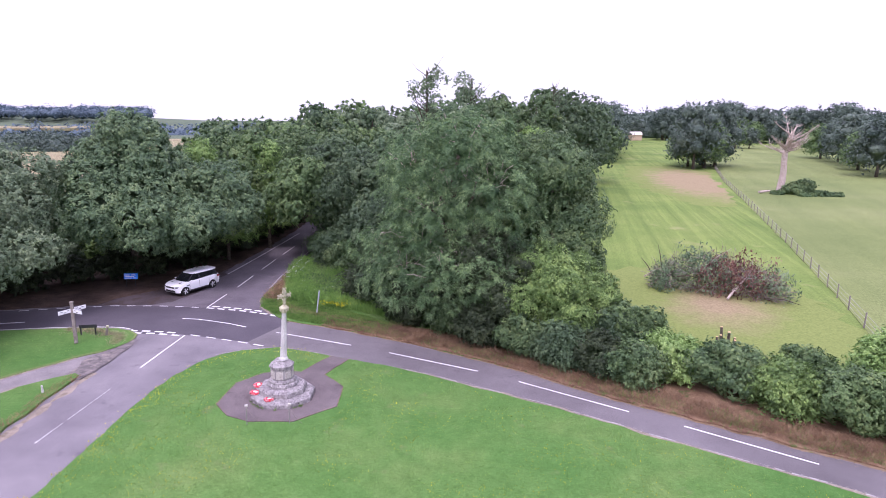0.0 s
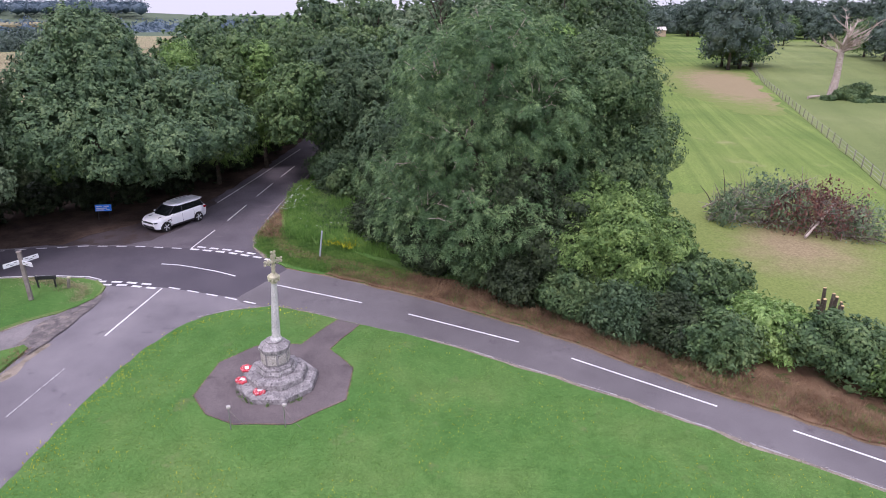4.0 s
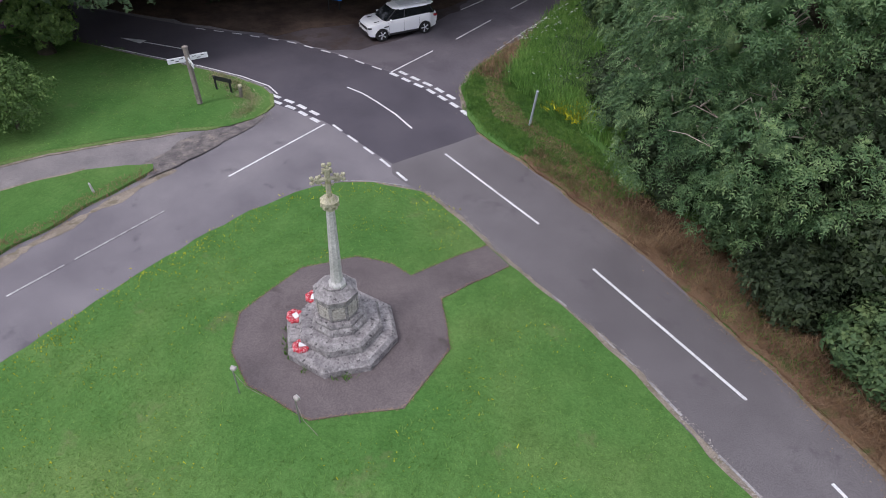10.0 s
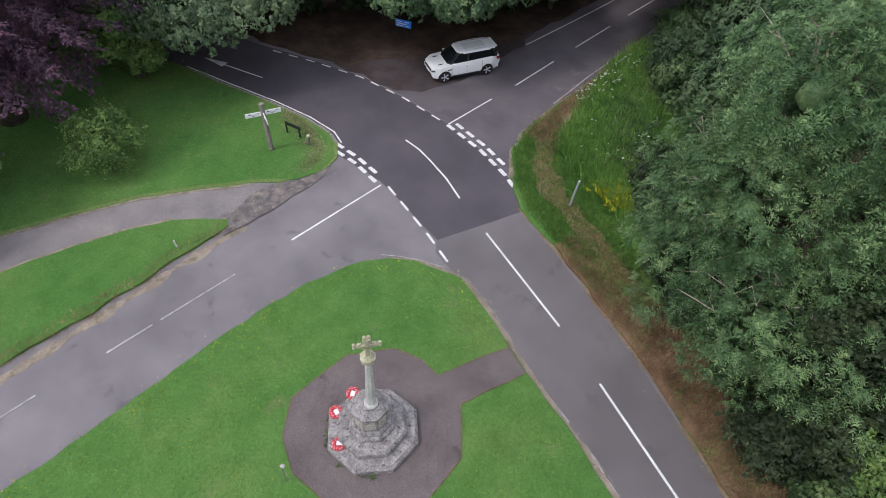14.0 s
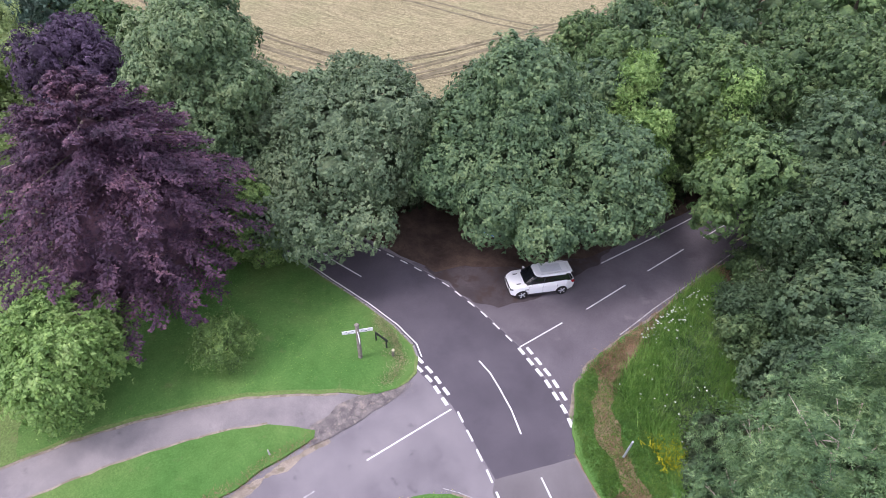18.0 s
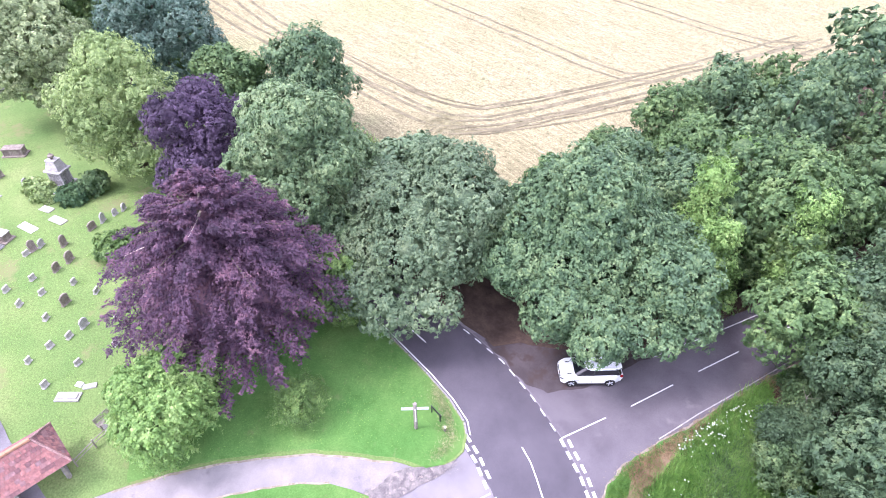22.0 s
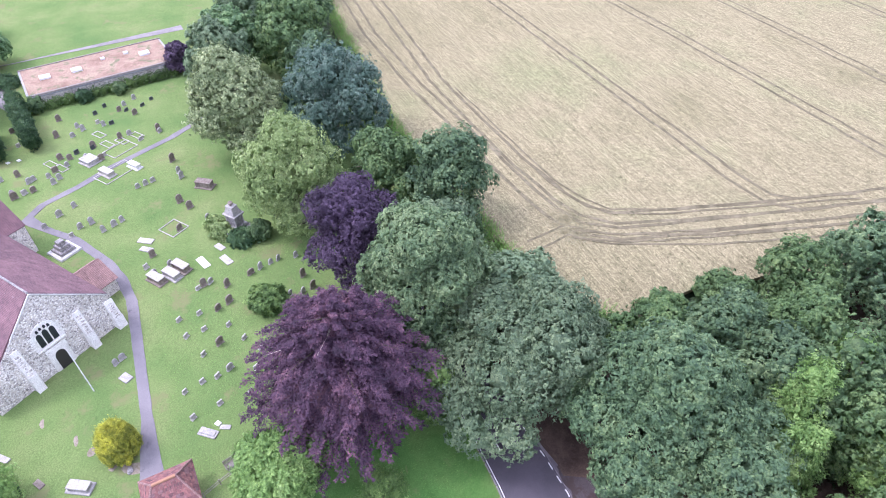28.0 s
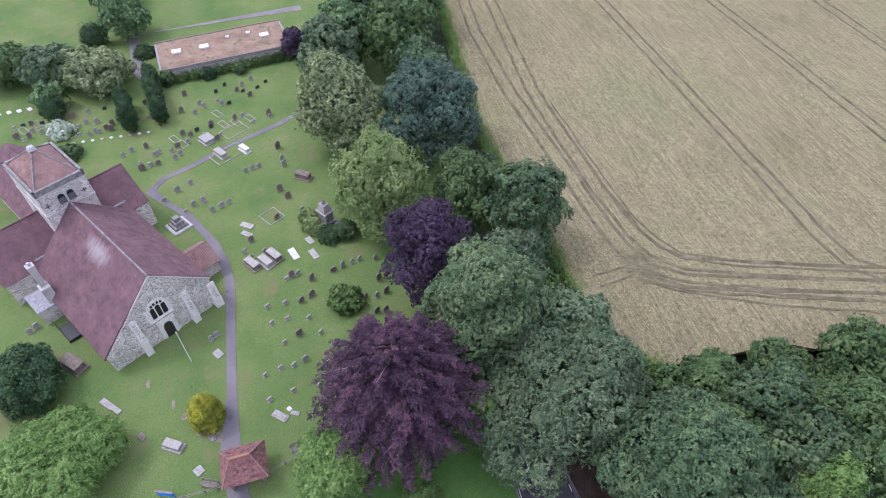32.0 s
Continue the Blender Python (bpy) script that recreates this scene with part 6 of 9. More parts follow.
part("post", bm, OLDWOOD, sign)
bm = bmesh.new()
box(bm, (0, 0, 2.63), (0.25, 0.25, 0.08), 0.3, 0.02, 0.8)
part("post_cap", bm, OLDWOOD, sign)
for ang, z, n_bars in ((61, 2.12, 3), (241, 2.1, 3), (-25, 2.06, 2)):
    L = 0.8
    rot = Matrix.Rotation(radians(ang), 4, "Z")
    bm = bmesh.new()
    box(bm, (L / 2 + 0.08, 0, z), (L, 0.045, 0.24), 0, 0.008)
    bmesh.ops.transform(bm, matrix=rot, verts=bm.verts)
    arm = part("direction_arm", bm, WHITE, sign, "white painted arm")
    for side in (-1, 1):
        for j in range(n_bars):
            bm = bmesh.new()
            box(bm, (0.28 + 0.19 * j, side * 0.026, z + (0.045 if j != 1 else -0.04)), (0.15, 0.006, 0.028))
            bmesh.ops.transform(bm, matrix=rot, verts=bm.verts)
            part("lettering_bar", bm, BLACK, arm)
board = empty("name_board", pose(-23.45, 38.98, 0.08, 0, 0, 8), "low black street name board on two posts", "sign")
for x in (-0.45, 0.45):
    bm = bmesh.new()
    box(bm, (x, 0, 0.3), (0.08, 0.07, 0.72), 0, 0.008)
    part("post", bm, BLACK, board)
bm = bmesh.new()
box(bm, (0, 0.03, 0.58), (1.1, 0.03, 0.22), 0, 0.006)
part("plate", bm, BLACK, board)
stump = empty("marker_post", pose(-22.25, 38.95, 0.06, 6, 14, 0), "short leaning wooden marker post with a pale top", "post")
bm = bmesh.new()
box(bm, (0, 0, 0.3), (0.14, 0.14, 0.66), 0.2, 0.02)
part("stump", bm, OLDWOOD, stump)
bm = bmesh.new()
box(bm, (0, 0, 0.68), (0.17, 0.17, 0.12), 0.2, 0.03)
part("pale_top", bm, LICHEN, stump)
mark = empty("marker_post", pose(-20.95, 30.2, 0.06, 4, 0, 10), "small pale marker post in the verge", "post")
bm = bmesh.new()
box(bm, (0, 0, 0.24), (0.13, 0.07, 0.52), 0, 0.02, 0.7)
part("body", bm, PALE_STONE, mark)
pole = empty("leaning_pole", pose(-9.25, 43.75, 0.1, 4, 9, 0), "leaning grey metal sign pole in rough grass", "pole")
bm = bmesh.new()
tube(bm, [(0, 0, -0.15), (0, 0, 1.75)], [0.055, 0.055], 10)
part("tube", bm, plain("galvanised_tube", (0.42, 0.46, 0.5), 0.5, 0.1), pole)
TRIM = plain("black_car_trim", (0.02, 0.02, 0.022), 0.5)
BLUE = plain("blue_sign_enamel", (0.02, 0.26, 0.95), 0.4)
bs = empty("blue_sign", pose(-26.5, 50.8, -0.3, 0, 5, 24), "bright blue information sign with white lettering under the trees", "sign")
bm = bmesh.new()
box(bm, (0, 0, 1.22), (1.06, 0.04, 0.5), 0, 0.01)
plate = part("plate", bm, BLUE, bs)
for x, z, w in ((-0.28, 1.34, 0.4), (0.2, 1.34, 0.34), (-0.1, 1.2, 0.7), (-0.2, 1.07, 0.5), (0.3, 1.08, 0.22)):
    bm = bmesh.new()
    box(bm, (x, -0.024, z), (w, 0.008, 0.06))
    part("lettering_bar", bm, WHITE, plate)
for x in (-0.35, 0.35):
    bm = bmesh.new()
    tube(bm, [(x, 0.05, -0.1), (x, 0.05, 1.45)], [0.035, 0.035], 8)
    part("post", bm, TRIM, bs)

# ---- white estate car ----
CARPAINT = plain("white_car_paint", (0.9, 0.91, 0.92), 0.12, 0.0, 0.7, 0.01)
GLASS = plain("tinted_car_glass", (0.012, 0.014, 0.017), 0.06, 0.0, 0.8)
TYRE = plain("tyre_rubber", (0.018, 0.018, 0.018), 0.85)
ALLOY = plain("alloy", (0.66, 0.67, 0.69), 0.4, 0.35)
LAMPRED = plain("red_lamp", (0.3, 0.01, 0.015), 0.15)
LAMPCLEAR = plain("clear_lamp", (0.06, 0.065, 0.075), 0.08)
car = empty("car", pose(-20.85, 49.92, 0.006, 0, 0, math.degrees(math.atan2(-0.865, -0.5))) @ Matrix.Scale(0.92, 4), "white large sport utility car parked under trees", "car")
FRONT, REAR, WR = 1.46, -1.46, 0.385


def arch(cx):
    return [(cx + 0.46 * math.cos(a), 0.36 + 0.46 * math.sin(a)) for a in np.linspace(-0.1, math.pi + 0.1, 9)]


side = [(2.2, 0.34), (2.29, 0.52), (2.3, 0.78), (2.22, 0.93), (2.05, 1.02), (1.8, 1.075), (1.45, 1.115), (1.12, 1.15), (-2.1, 1.24), (-2.34, 1.2), (-2.42, 0.95), (-2.38, 0.45), (-2.3, 0.33)]
lower = side + [(x, z) for x, z in arch(REAR)[::-1]] + [(x, z) for x, z in arch(FRONT)[::-1]]
bm = bmesh.new()
W2 = 0.99
def half_width(x):
    return W2 - 0.26 * ss((abs(x) - 1.7) / 0.62)


prism(bm, [(x, -1.0, z) for x, z in lower], [(x, 1.0, z) for x, z in lower])
bmesh.ops.recalc_face_normals(bm, faces=bm.faces)
for x in (-2.3, -2.2, -2.05, -1.9, -1.75, 1.75, 1.87, 1.99, 2.11, 2.22):
    bmesh.ops.bisect_plane(bm, geom=bm.verts[:] + bm.edges[:] + bm.faces[:], plane_co=(x, 0, 0), plane_no=(1, 0, 0))
for z in (0.5, 0.92, 1.0, 1.07, 1.13, 1.18):
    bmesh.ops.bisect_plane(bm, geom=bm.verts[:] + bm.edges[:] + bm.faces[:], plane_co=(0, 0, z), plane_no=(0, 0, 1))
for v in bm.verts:
    v.co.y *= half_width(v.co.x) * (1 - 0.1 * max(0.0, (v.co.z - 0.92) / 0.3) ** 1.6 - 0.035 * max(0.0, (0.5 - v.co.z) / 0.2))
body = part("body", bm, CARPAINT, car)
bm = bmesh.new()
prism(bm, [(1.28, -0.62, 1.1), (1.28, 0.62, 1.1), (1.05, 0.87, 1.14), (-2.1, 0.86, 1.2), (-2.3, 0.66, 1.2), (-2.3, -0.66, 1.2), (-2.1, -0.86, 1.2), (1.05, -0.87, 1.14)], [(0.5, -0.5, 1.71), (0.5, 0.5, 1.71), (0.36, 0.71, 1.7), (-1.85, 0.7, 1.7), (-1.98, 0.52, 1.7), (-1.98, -0.52, 1.7), (-1.85, -0.7, 1.7), (0.36, -0.71, 1.7)])
bmesh.ops.recalc_face_normals(bm, faces=bm.faces)
part("glasshouse", bm, GLASS, car, "dark tinted glasshouse")
bm = bmesh.new()
ring = [(0.52, 0.5), (0.36, 0.7), (0.0, 0.745), (-1.7, 0.735), (-2.05, 0.66), (-2.2, 0.46)]
ring = ring + [(x, -y) for x, y in ring[::-1]]
lower_ring = [(x, y, 1.66) for x, y in ring]
prism(bm, lower_ring, [(x * 0.97, y * 0.93, 1.76 - 0.02 * (x < -1.5)) for x, y in ring])
prism(bm, [(x * 0.97, y * 0.93, 1.758 - 0.02 * (x < -1.5)) for x, y in ring], [(x * 0.85 - 0.06, y * 0.72, 1.8 - 0.015 * (x < -1.5)) for x, y in ring])
bmesh.ops.recalc_face_normals(bm, faces=bm.faces)
roof = part("roof", bm, CARPAINT, car)
bm = bmesh.new()
box(bm, (-0.75, 0, 1.79), (1.5, 0.8, 0.03), 0, 0.01)
part("glass_roof_panel", bm, plain("grey_tinted_roof", (0.72, 0.74, 0.77), 0.15), roof)
bm = bmesh.new()
box(bm, (-2.12, 0, 1.735), (0.26, 1.2, 0.05), 0, 0.02)
part("roof_spoiler", bm, CARPAINT, roof)
for x in (0.55, -0.55):
    bm = bmesh.new()
    box(bm, (1.62, x, 1.1), (0.34, 0.09, 0.03), 0, 0.01)
    part("bonnet_vent", bm, TRIM, body)
for y in (-0.62, 0.62):
    bm = bmesh.new()
    tube(bm, [(0.1, y, 1.8), (-0.9, y, 1.83), (-1.9, y, 1.79)], [0.02, 0.022, 0.02], 6)
    part("roof_rail", bm, ALLOY, roof)
for y in (-1, 1):
    for a, b in (((1.1, 0.84, 1.14), (0.4, 0.69, 1.68)), ((-2.12, 0.84, 1.2), (-1.9, 0.69, 1.68)), ((-0.1, 0.875, 1.18), (-0.2, 0.715, 1.68))):
        bm = bmesh.new()
        tube(bm, [(a[0], a[1] * y, a[2]), (b[0], b[1] * y, b[2])], [0.04, 0.035], 6)
        part("roof_pillar", bm, TRIM, car)
    bm = bmesh.new()
    box(bm, (0.86, 1.06 * y, 1.2), (0.16, 0.2, 0.14), 0, 0.04)
    part("mirror", bm, CARPAINT, car)
    bm = bmesh.new()
    box(bm, (0, 0.985 * y, 0.36), (2.0, 0.05, 0.12), 0, 0.015)
    part("sill_trim", bm, TRIM, car)
    for x in (-0.02, -1.08, 1.0):
        bm = bmesh.new()
        box(bm, (x, 0.991 * y, 0.76), (0.012, 0.008, 0.66))
        part("door_gap", bm, TRIM, body)
    for x in (-0.25, -1.22):
        bm = bmesh.new()
        box(bm, (x + 0.12, 1.0 * y, 1.0), (0.22, 0.03, 0.035), 0, 0.01)
        part("door_handle", bm, CARPAINT, body)
    bm = bmesh.new()
    box(bm, (1.16, 0.995 * y, 0.86), (0.3, 0.012, 0.07), 0, 0.003)
    part("side_vent", bm, TRIM, body)
    bm = bmesh.new()
    box(bm, (2.14, 0.66 * y, 0.84), (0.26, 0.36, 0.1), -0.45 * y, 0.03)
    part("headlight", bm, LAMPCLEAR, car)
    bm = bmesh.new()
    box(bm, (-2.26, 0.74 * y, 1.02), (0.22, 0.28, 0.14), 0.35 * y, 0.03)
    part("tail_light", bm, LAMPRED, car)
    for x in (FRONT, REAR):
        wheel = empty("wheel", pose(0, 0, 0), "", "")
        wheel.parent = car
        wheel.matrix_local = pose(x, 0.87 * y, WR)
        for k_ in ("label", "category"):
            if k_ in wheel:
                del wheel[k_]
        bm = bmesh.new()
        n = 28
        prof = [(0.27, -0.13), (0.36, -0.13), (0.385, -0.09), (0.385, 0.09), (0.36, 0.13), (0.27, 0.13)]
        rr = [[bm.verts.new((r * math.cos(2 * math.pi * k / n), w, r * math.sin(2 * math.pi * k / n))) for r, w in prof] for k in range(n)]
        for k in range(n):
            for j in range(len(prof)):
                bm.faces.new((rr[k][j], rr[k][(j + 1) % 6], rr[(k + 1) % n][(j + 1) % 6], rr[(k + 1) % n][j]))
        bmesh.ops.recalc_face_normals(bm, faces=bm.faces)
        part("tyre", bm, TYRE, wheel)
        bm = bmesh.new()
        for k in range(5):
            a = 2 * math.pi * k / 5
            for da in (-0.12, 0.12):
                tube(bm, [(0.05 * math.cos(a), 0.09 * y, 0.05 * math.sin(a)), (0.28 * math.cos(a + da), 0.1 * y, 0.28 * math.sin(a + da))], [0.026, 0.022], 5)
        tube(bm, [(0, 0.0, 0), (0, 0.11 * y, 0)], [0.07, 0.06], 10)
        part("rim", bm, ALLOY, wheel)
        bm = bmesh.new()
        tube(bm, [(0, -0.05 * y, 0), (0, 0.05 * y, 0)], [0.275, 0.275], 24)
        part("brake_disc", bm, TRIM, wheel)
for nm, c, s, m_ in (("grille", (2.285, 0, 0.8), (0.06, 1.1, 0.13), TRIM), ("lower_grille", (2.285, 0, 0.5), (0.06, 1.2, 0.16), TRIM), ("number_plate", (2.315, 0, 0.62), (0.02, 0.5, 0.1), WHITE), ("rear_bumper", (-2.39, 0, 0.5), (0.1, 1.5, 0.2), TRIM), ("underbody", (0, 0, 0.34), (4.2, 1.5, 0.2), TRIM)):
    bm = bmesh.new()
    box(bm, c, s, 0, 0.015)
    part(nm, bm, m_, car)

# ---- church ----
CU, CD = Vector((-0.712, -0.702, 0)), Vector((-0.702, 0.712, 0))
CH = Matrix(((CU.x, -CD.x, 0, -47.55), (CU.y, -CD.y, 0, 5.7), (0, 0, 1, 0.78), (0, 0, 0, 1)))


def flint_material():
    m, n, l, p = nodes_of("flint_wall")
    co = n.new("ShaderNodeTexCoord").outputs["Object"]
    v = n.new("ShaderNodeTexVoronoi")
    v.inputs["Scale"].default_value = 8.0
    l.new(co, v.inputs["Vector"])
    bw = n.new("ShaderNodeSeparateColor")
    l.new(v.outputs["Color"], bw.inputs[0])
    c = ramp_node(n, l, bw.outputs[0], [(0.0, (0.27, 0.245, 0.25)), (0.22, (0.6, 0.56, 0.56)), (0.6, (0.77, 0.73, 0.72)), (1.0, (0.88, 0.85, 0.84))])
    e = ramp_node(n, l, v.outputs["Distance"], [(0.35, (1, 1, 1)), (0.75, (0.8, 0.76, 0.7))])
    c = mix_node(n, l, 1.0, c, e, "MULTIPLY")
    big = noise_node(n, l, co, 0.5, 4.0)
    c = mix_node(n, l, 1.0, c, ramp_node(n, l, big, [(0.3, (0.75, 0.74, 0.72)), (0.7, (1.2, 1.2, 1.18))]), "MULTIPLY")
    l.new(c, p.inputs["Base Color"])
    p.inputs["Roughness"].default_value = 0.85
    b = n.new("ShaderNodeBump")
    b.inputs["Strength"].default_value, b.inputs["Distance"].default_value, b.invert = 0.7, 0.04, True
    l.new(v.outputs["Distance"], b.inputs["Height"])
    l.new(b.outputs[0], p.inputs["Normal"])
    return m


def tile_material(name, a, b_, c_, lichen, streak=False):
    """Clay tiles: courses with dark butts, each tile its own tone, broad weathering."""
    m, n, l, p = nodes_of(name)
    co = n.new("ShaderNodeTexCoord").outputs["Object"]
    sep = n.new("ShaderNodeSeparateXYZ")
    l.new(co, sep.inputs[0])
    along = n.new("ShaderNodeMath")
    along.operation = "ADD"
    l.new(sep.outputs["X"], along.inputs[0])
    l.new(sep.outputs["Y"], along.inputs[1])
    cmb = n.new("ShaderNodeCombineXYZ")
    l.new(along.outputs[0], cmb.inputs["X"])
    l.new(sep.outputs["Z"], cmb.inputs["Y"])
    br = n.new("ShaderNodeTexBrick")
    br.inputs["Scale"].default_value, br.inputs["Brick Width"].default_value, br.inputs["Row Height"].default_value, br.inputs["Mortar Size"].default_value = 1.0, 0.19, 0.085, 0.012
    br.inputs["Color1"].default_value, br.inputs["Color2"].default_value, br.inputs["Mortar"].default_value = (*a, 1), (*b_, 1), (*(x * 0.62 for x in a), 1)
    l.new(cmb.outputs[0], br.inputs["Vector"])
    broad = noise_node(n, l, co, 0.45, 5.0, 0.65)
    fine = noise_node(n, l, co, 3.0, 6.0, 0.7)
    c = mix_node(n, l, 1.0, br.outputs["Color"], ramp_node(n, l, broad, [(0.3, (0.78, 0.76, 0.8)), (0.7, (1.18, 1.15, 1.15))]), "MULTIPLY")
    moss = noise_node(n, l, co, 1.3, 6.0, 0.75)
    c = mix_node(n, l, 1.0, c, ramp_node(n, l, moss, [(0.32, (0.62, 0.64, 0.62)), (0.5, (1, 1, 1)), (0.68, (1.22, 1.2, 1.2))]), "MULTIPLY")
    mr = n.new("ShaderNodeMapRange")
    mr.inputs["From Min"].default_value, mr.inputs["From Max"].default_value = 0.61, 0.78
    l.new(fine, mr.inputs["Value"])
    c = mix_node(n, l, mr.outputs[0], c, lichen)
    if streak:
        mp = n.new("ShaderNodeMapping")
        mp.inputs["Location"].default_value, mp.inputs["Scale"].default_value = (-1.95, -0.4, -2.9), (0.24, 0.6, 0.4)
        l.new(co, mp.inputs["Vector"])
        ln = n.new("ShaderNodeVectorMath")
        ln.operation = "LENGTH"
        l.new(mp.outputs[0], ln.inputs[0])
        st = n.new("ShaderNodeMapping")
        st.inputs["Scale"].default_value = (3.0, 0.6, 0.6)
        l.new(co, st.inputs["Vector"])
        sn = noise_node(n, l, st.outputs[0], 1.2, 5.0, 0.7)
        sm = n.new("ShaderNodeMath")
        sm.operation = "SUBTRACT"
        l.new(sn, sm.inputs[0])
        l.new(ln.outputs["Value"], sm.inputs[1])
        sr = n.new("ShaderNodeMapRange")
        sr.inputs["From Min"].default_value, sr.inputs["From Max"].default_value, sr.inputs["To Max"].default_value = -0.25, 0.25, 0.8
        l.new(sm.outputs[0], sr.inputs["Value"])
        c = mix_node(n, l, sr.outputs[0], c, (0.42, 0.38, 0.38))
    l.new(c, p.inputs["Base Color"])
    p.inputs["Roughness"].default_value = 0.85
    b = n.new("ShaderNodeBump")
    b.inputs["Strength"].default_value, b.inputs["Distance"].default_value = 0.6, 0.03
    l.new(br.outputs["Fac"], b.inputs["Height"])
    b.invert = True
    l.new(b.outputs[0], p.inputs["Normal"])
    return m


FLINT = flint_material()
DRESSED = surface("whitened_dressed_stone", (0.68, 0.65, 0.62), (0.8, 0.77, 0.74), (0.88, 0.86, 0.83), 1.2, 18, 0.88, 0.5, 0.015, stain=(0.5, 0.46, 0.4), stain_scale=3.0, stain_at=0.62)
TILES = tile_material("brown_clay_tiles", (0.19, 0.108, 0.12), (0.225, 0.128, 0.14), None, (0.36, 0.28, 0.28), True)
RED_TILES = tile_material("red_clay_tiles", (0.29, 0.175, 0.155), (0.37, 0.235, 0.205), None, (0.46, 0.37, 0.34))


def mottled_tiles():
    """Handmade tiles: each its own red, brown or purple, lichened."""
    m, n, l, p = nodes_of("mottled_handmade_tiles")
    oi = n.new("ShaderNodeObjectInfo")
    co = n.new("ShaderNodeNewGeometry").outputs["Position"]
    c = ramp_node(n, l, oi.outputs["Random"], [(0.0, (0.12, 0.062, 0.066)), (0.35, (0.22, 0.098, 0.092)), (0.7, (0.29, 0.132, 0.118)), (1.0, (0.19, 0.115, 0.12))])
    f = noise_node(n, l, co, 5.0, 6.0, 0.7)
    c = mix_node(n, l, 1.0, c, ramp_node(n, l, f, [(0.3, (0.6, 0.6, 0.62)), (0.55, (1, 1, 1)), (0.7, (1.5, 1.45, 1.4))]), "MULTIPLY")
    l.new(c, p.inputs["Base Color"])
    p.inputs["Roughness"].default_value = 0.9
    return m


ORANGE_TILES = mottled_tiles()
LEAD = surface("lead_sheet", (0.2, 0.2, 0.22), (0.3, 0.3, 0.32), (0.38, 0.38, 0.4), 3.2, 12, 0.6, 0.3, 0.01)
church = empty("church", CH, "flint village church with brown tiled roofs and a low tower", "church")
DARKGLASS = plain("leaded_dark_glass", (0.02, 0.022, 0.03), 0.2)
OAKDOOR = plain("dark_oak_door", (0.035, 0.03, 0.028), 0.6)
# local axes: x runs from the west front to the east, y to the south


def gable_block(name, x0, x1, ya, yb, eave_a, eave_b, ridge_y, ridge_z, along="x"):
    """A walled block with a pitched top; its gables close the ends."""
    bm = bmesh.new()
    sect = [(ya, -0.4), (yb, -0.4), (yb, eave_b), (ridge_y, ridge_z), (ya, eave_a)]
    if along == "x":
        prism(bm, [(x0, y, z) for y, z in sect], [(x1, y, z) for y, z in sect])
    else:
        prism(bm, [(y, x0, z) for y, z in sect], [(y, x1, z) for y, z in sect])
    bmesh.ops.recalc_face_normals(bm, faces=bm.faces)
    return part(name, bm, FLINT, church)


def roof_slope(name, p0, p1, q1, q0, mat, thick=0.14):
    """One slope: ridge p0-p1, eave q0-q1, laid as a slab."""
    a = [Vector(v) for v in (p0, p1, q1, q0)]
    nrm = (a[1] - a[0]).cross(a[3] - a[0]).normalized()
    if nrm.z < 0:
        nrm = -nrm
    bm = bmesh.new()
    prism(bm, [v for v in a], [v + nrm * thick for v in a])
    bmesh.ops.recalc_face_normals(bm, faces=bm.faces)
    return part(name, bm, mat, church)


def ridge_tiles(a, b, mat=None):
    bm = bmesh.new()
    tube(bm, [a, b], [0.1, 0.1], 8)
    part("ridge", bm, mat or STONE, church, "pale ridge tiles")


# nave, its north eave high and its south eave low
gable_block("nave_wall", 0, 16, -5.7, 6.3, 4.0, 2.55, -0.45, 8.85)
roof_slope("nave_roof", (0.12, -0.45, 8.9), (16, -0.45, 8.9), (16, -5.85, 3.95), (0.12, -5.85, 3.95), TILES)
roof_slope("nave_roof", (0.12, -0.45, 8.9), (16, -0.45, 8.9), (16, 6.6, 2.35), (0.12, 6.6, 2.35), TILES)
ridge_tiles((0.1, -0.45, 9.08), (16, -0.45, 9.08))
for y0, z0, y1, z1 in ((-0.45, 8.98, -5.85, 4.02), (-0.45, 8.98, 2.6, 6.1)):
    bm = bmesh.new()
    tube(bm, [(-0.02, y0, z0), (-0.02, y1, z1)], [0.09, 0.09], 5)
    part("gable_coping", bm, PALE_STONE, church)
# west window and door


def arch_pts(w, h, spring, n=6):
    """Half-width w, total height h; straight to spring, then a pointed arch."""
    left = [(-w, 0.0), (-w, spring)]
    for k in range(1, n + 1):
        t = k / n
        left.append((-w * math.cos(t * math.pi / 2), spring + (h - spring) * math.sin(t * math.pi / 2) ** 0.9))
    right = [(-x, z) for x, z in left[:-1]][::-1]
    return left + right


def opening(thing, name, y, z, w, h, spring, depth, mat, x=0.0, parent=None, label=""):
    pts = arch_pts(w, h, spring)
    bm = bmesh.new()
    prism(bm, [(x - depth, y + a, z + b) for a, b in pts], [(x + 0.1, y + a, z + b) for a, b in pts])
    bmesh.ops.recalc_face_normals(bm, faces=bm.faces)
    return part(name, bm, mat, parent or thing, label)


win = opening(church, "west_window", 0.15, 3.3, 1.12, 2.6, 1.55, 0.06, DRESSED, label="three-light traceried window in pale stone")
for dy, hh in ((-0.6, 1.5), (0.0, 1.62), (0.6, 1.5)):
    opening(church, "pane", 0.15 + dy, 3.5, 0.24, hh, hh * 0.75, 0.1, DARKGLASS, parent=win)
for dy, zz in ((-0.52, 5.13), (-0.19, 5.24), (0.19, 5.24), (0.52, 5.13)):
    opening(church, "tracery_light", 0.15 + dy, zz, 0.11, 0.34, 0.12, 0.1, DARKGLASS, parent=win)
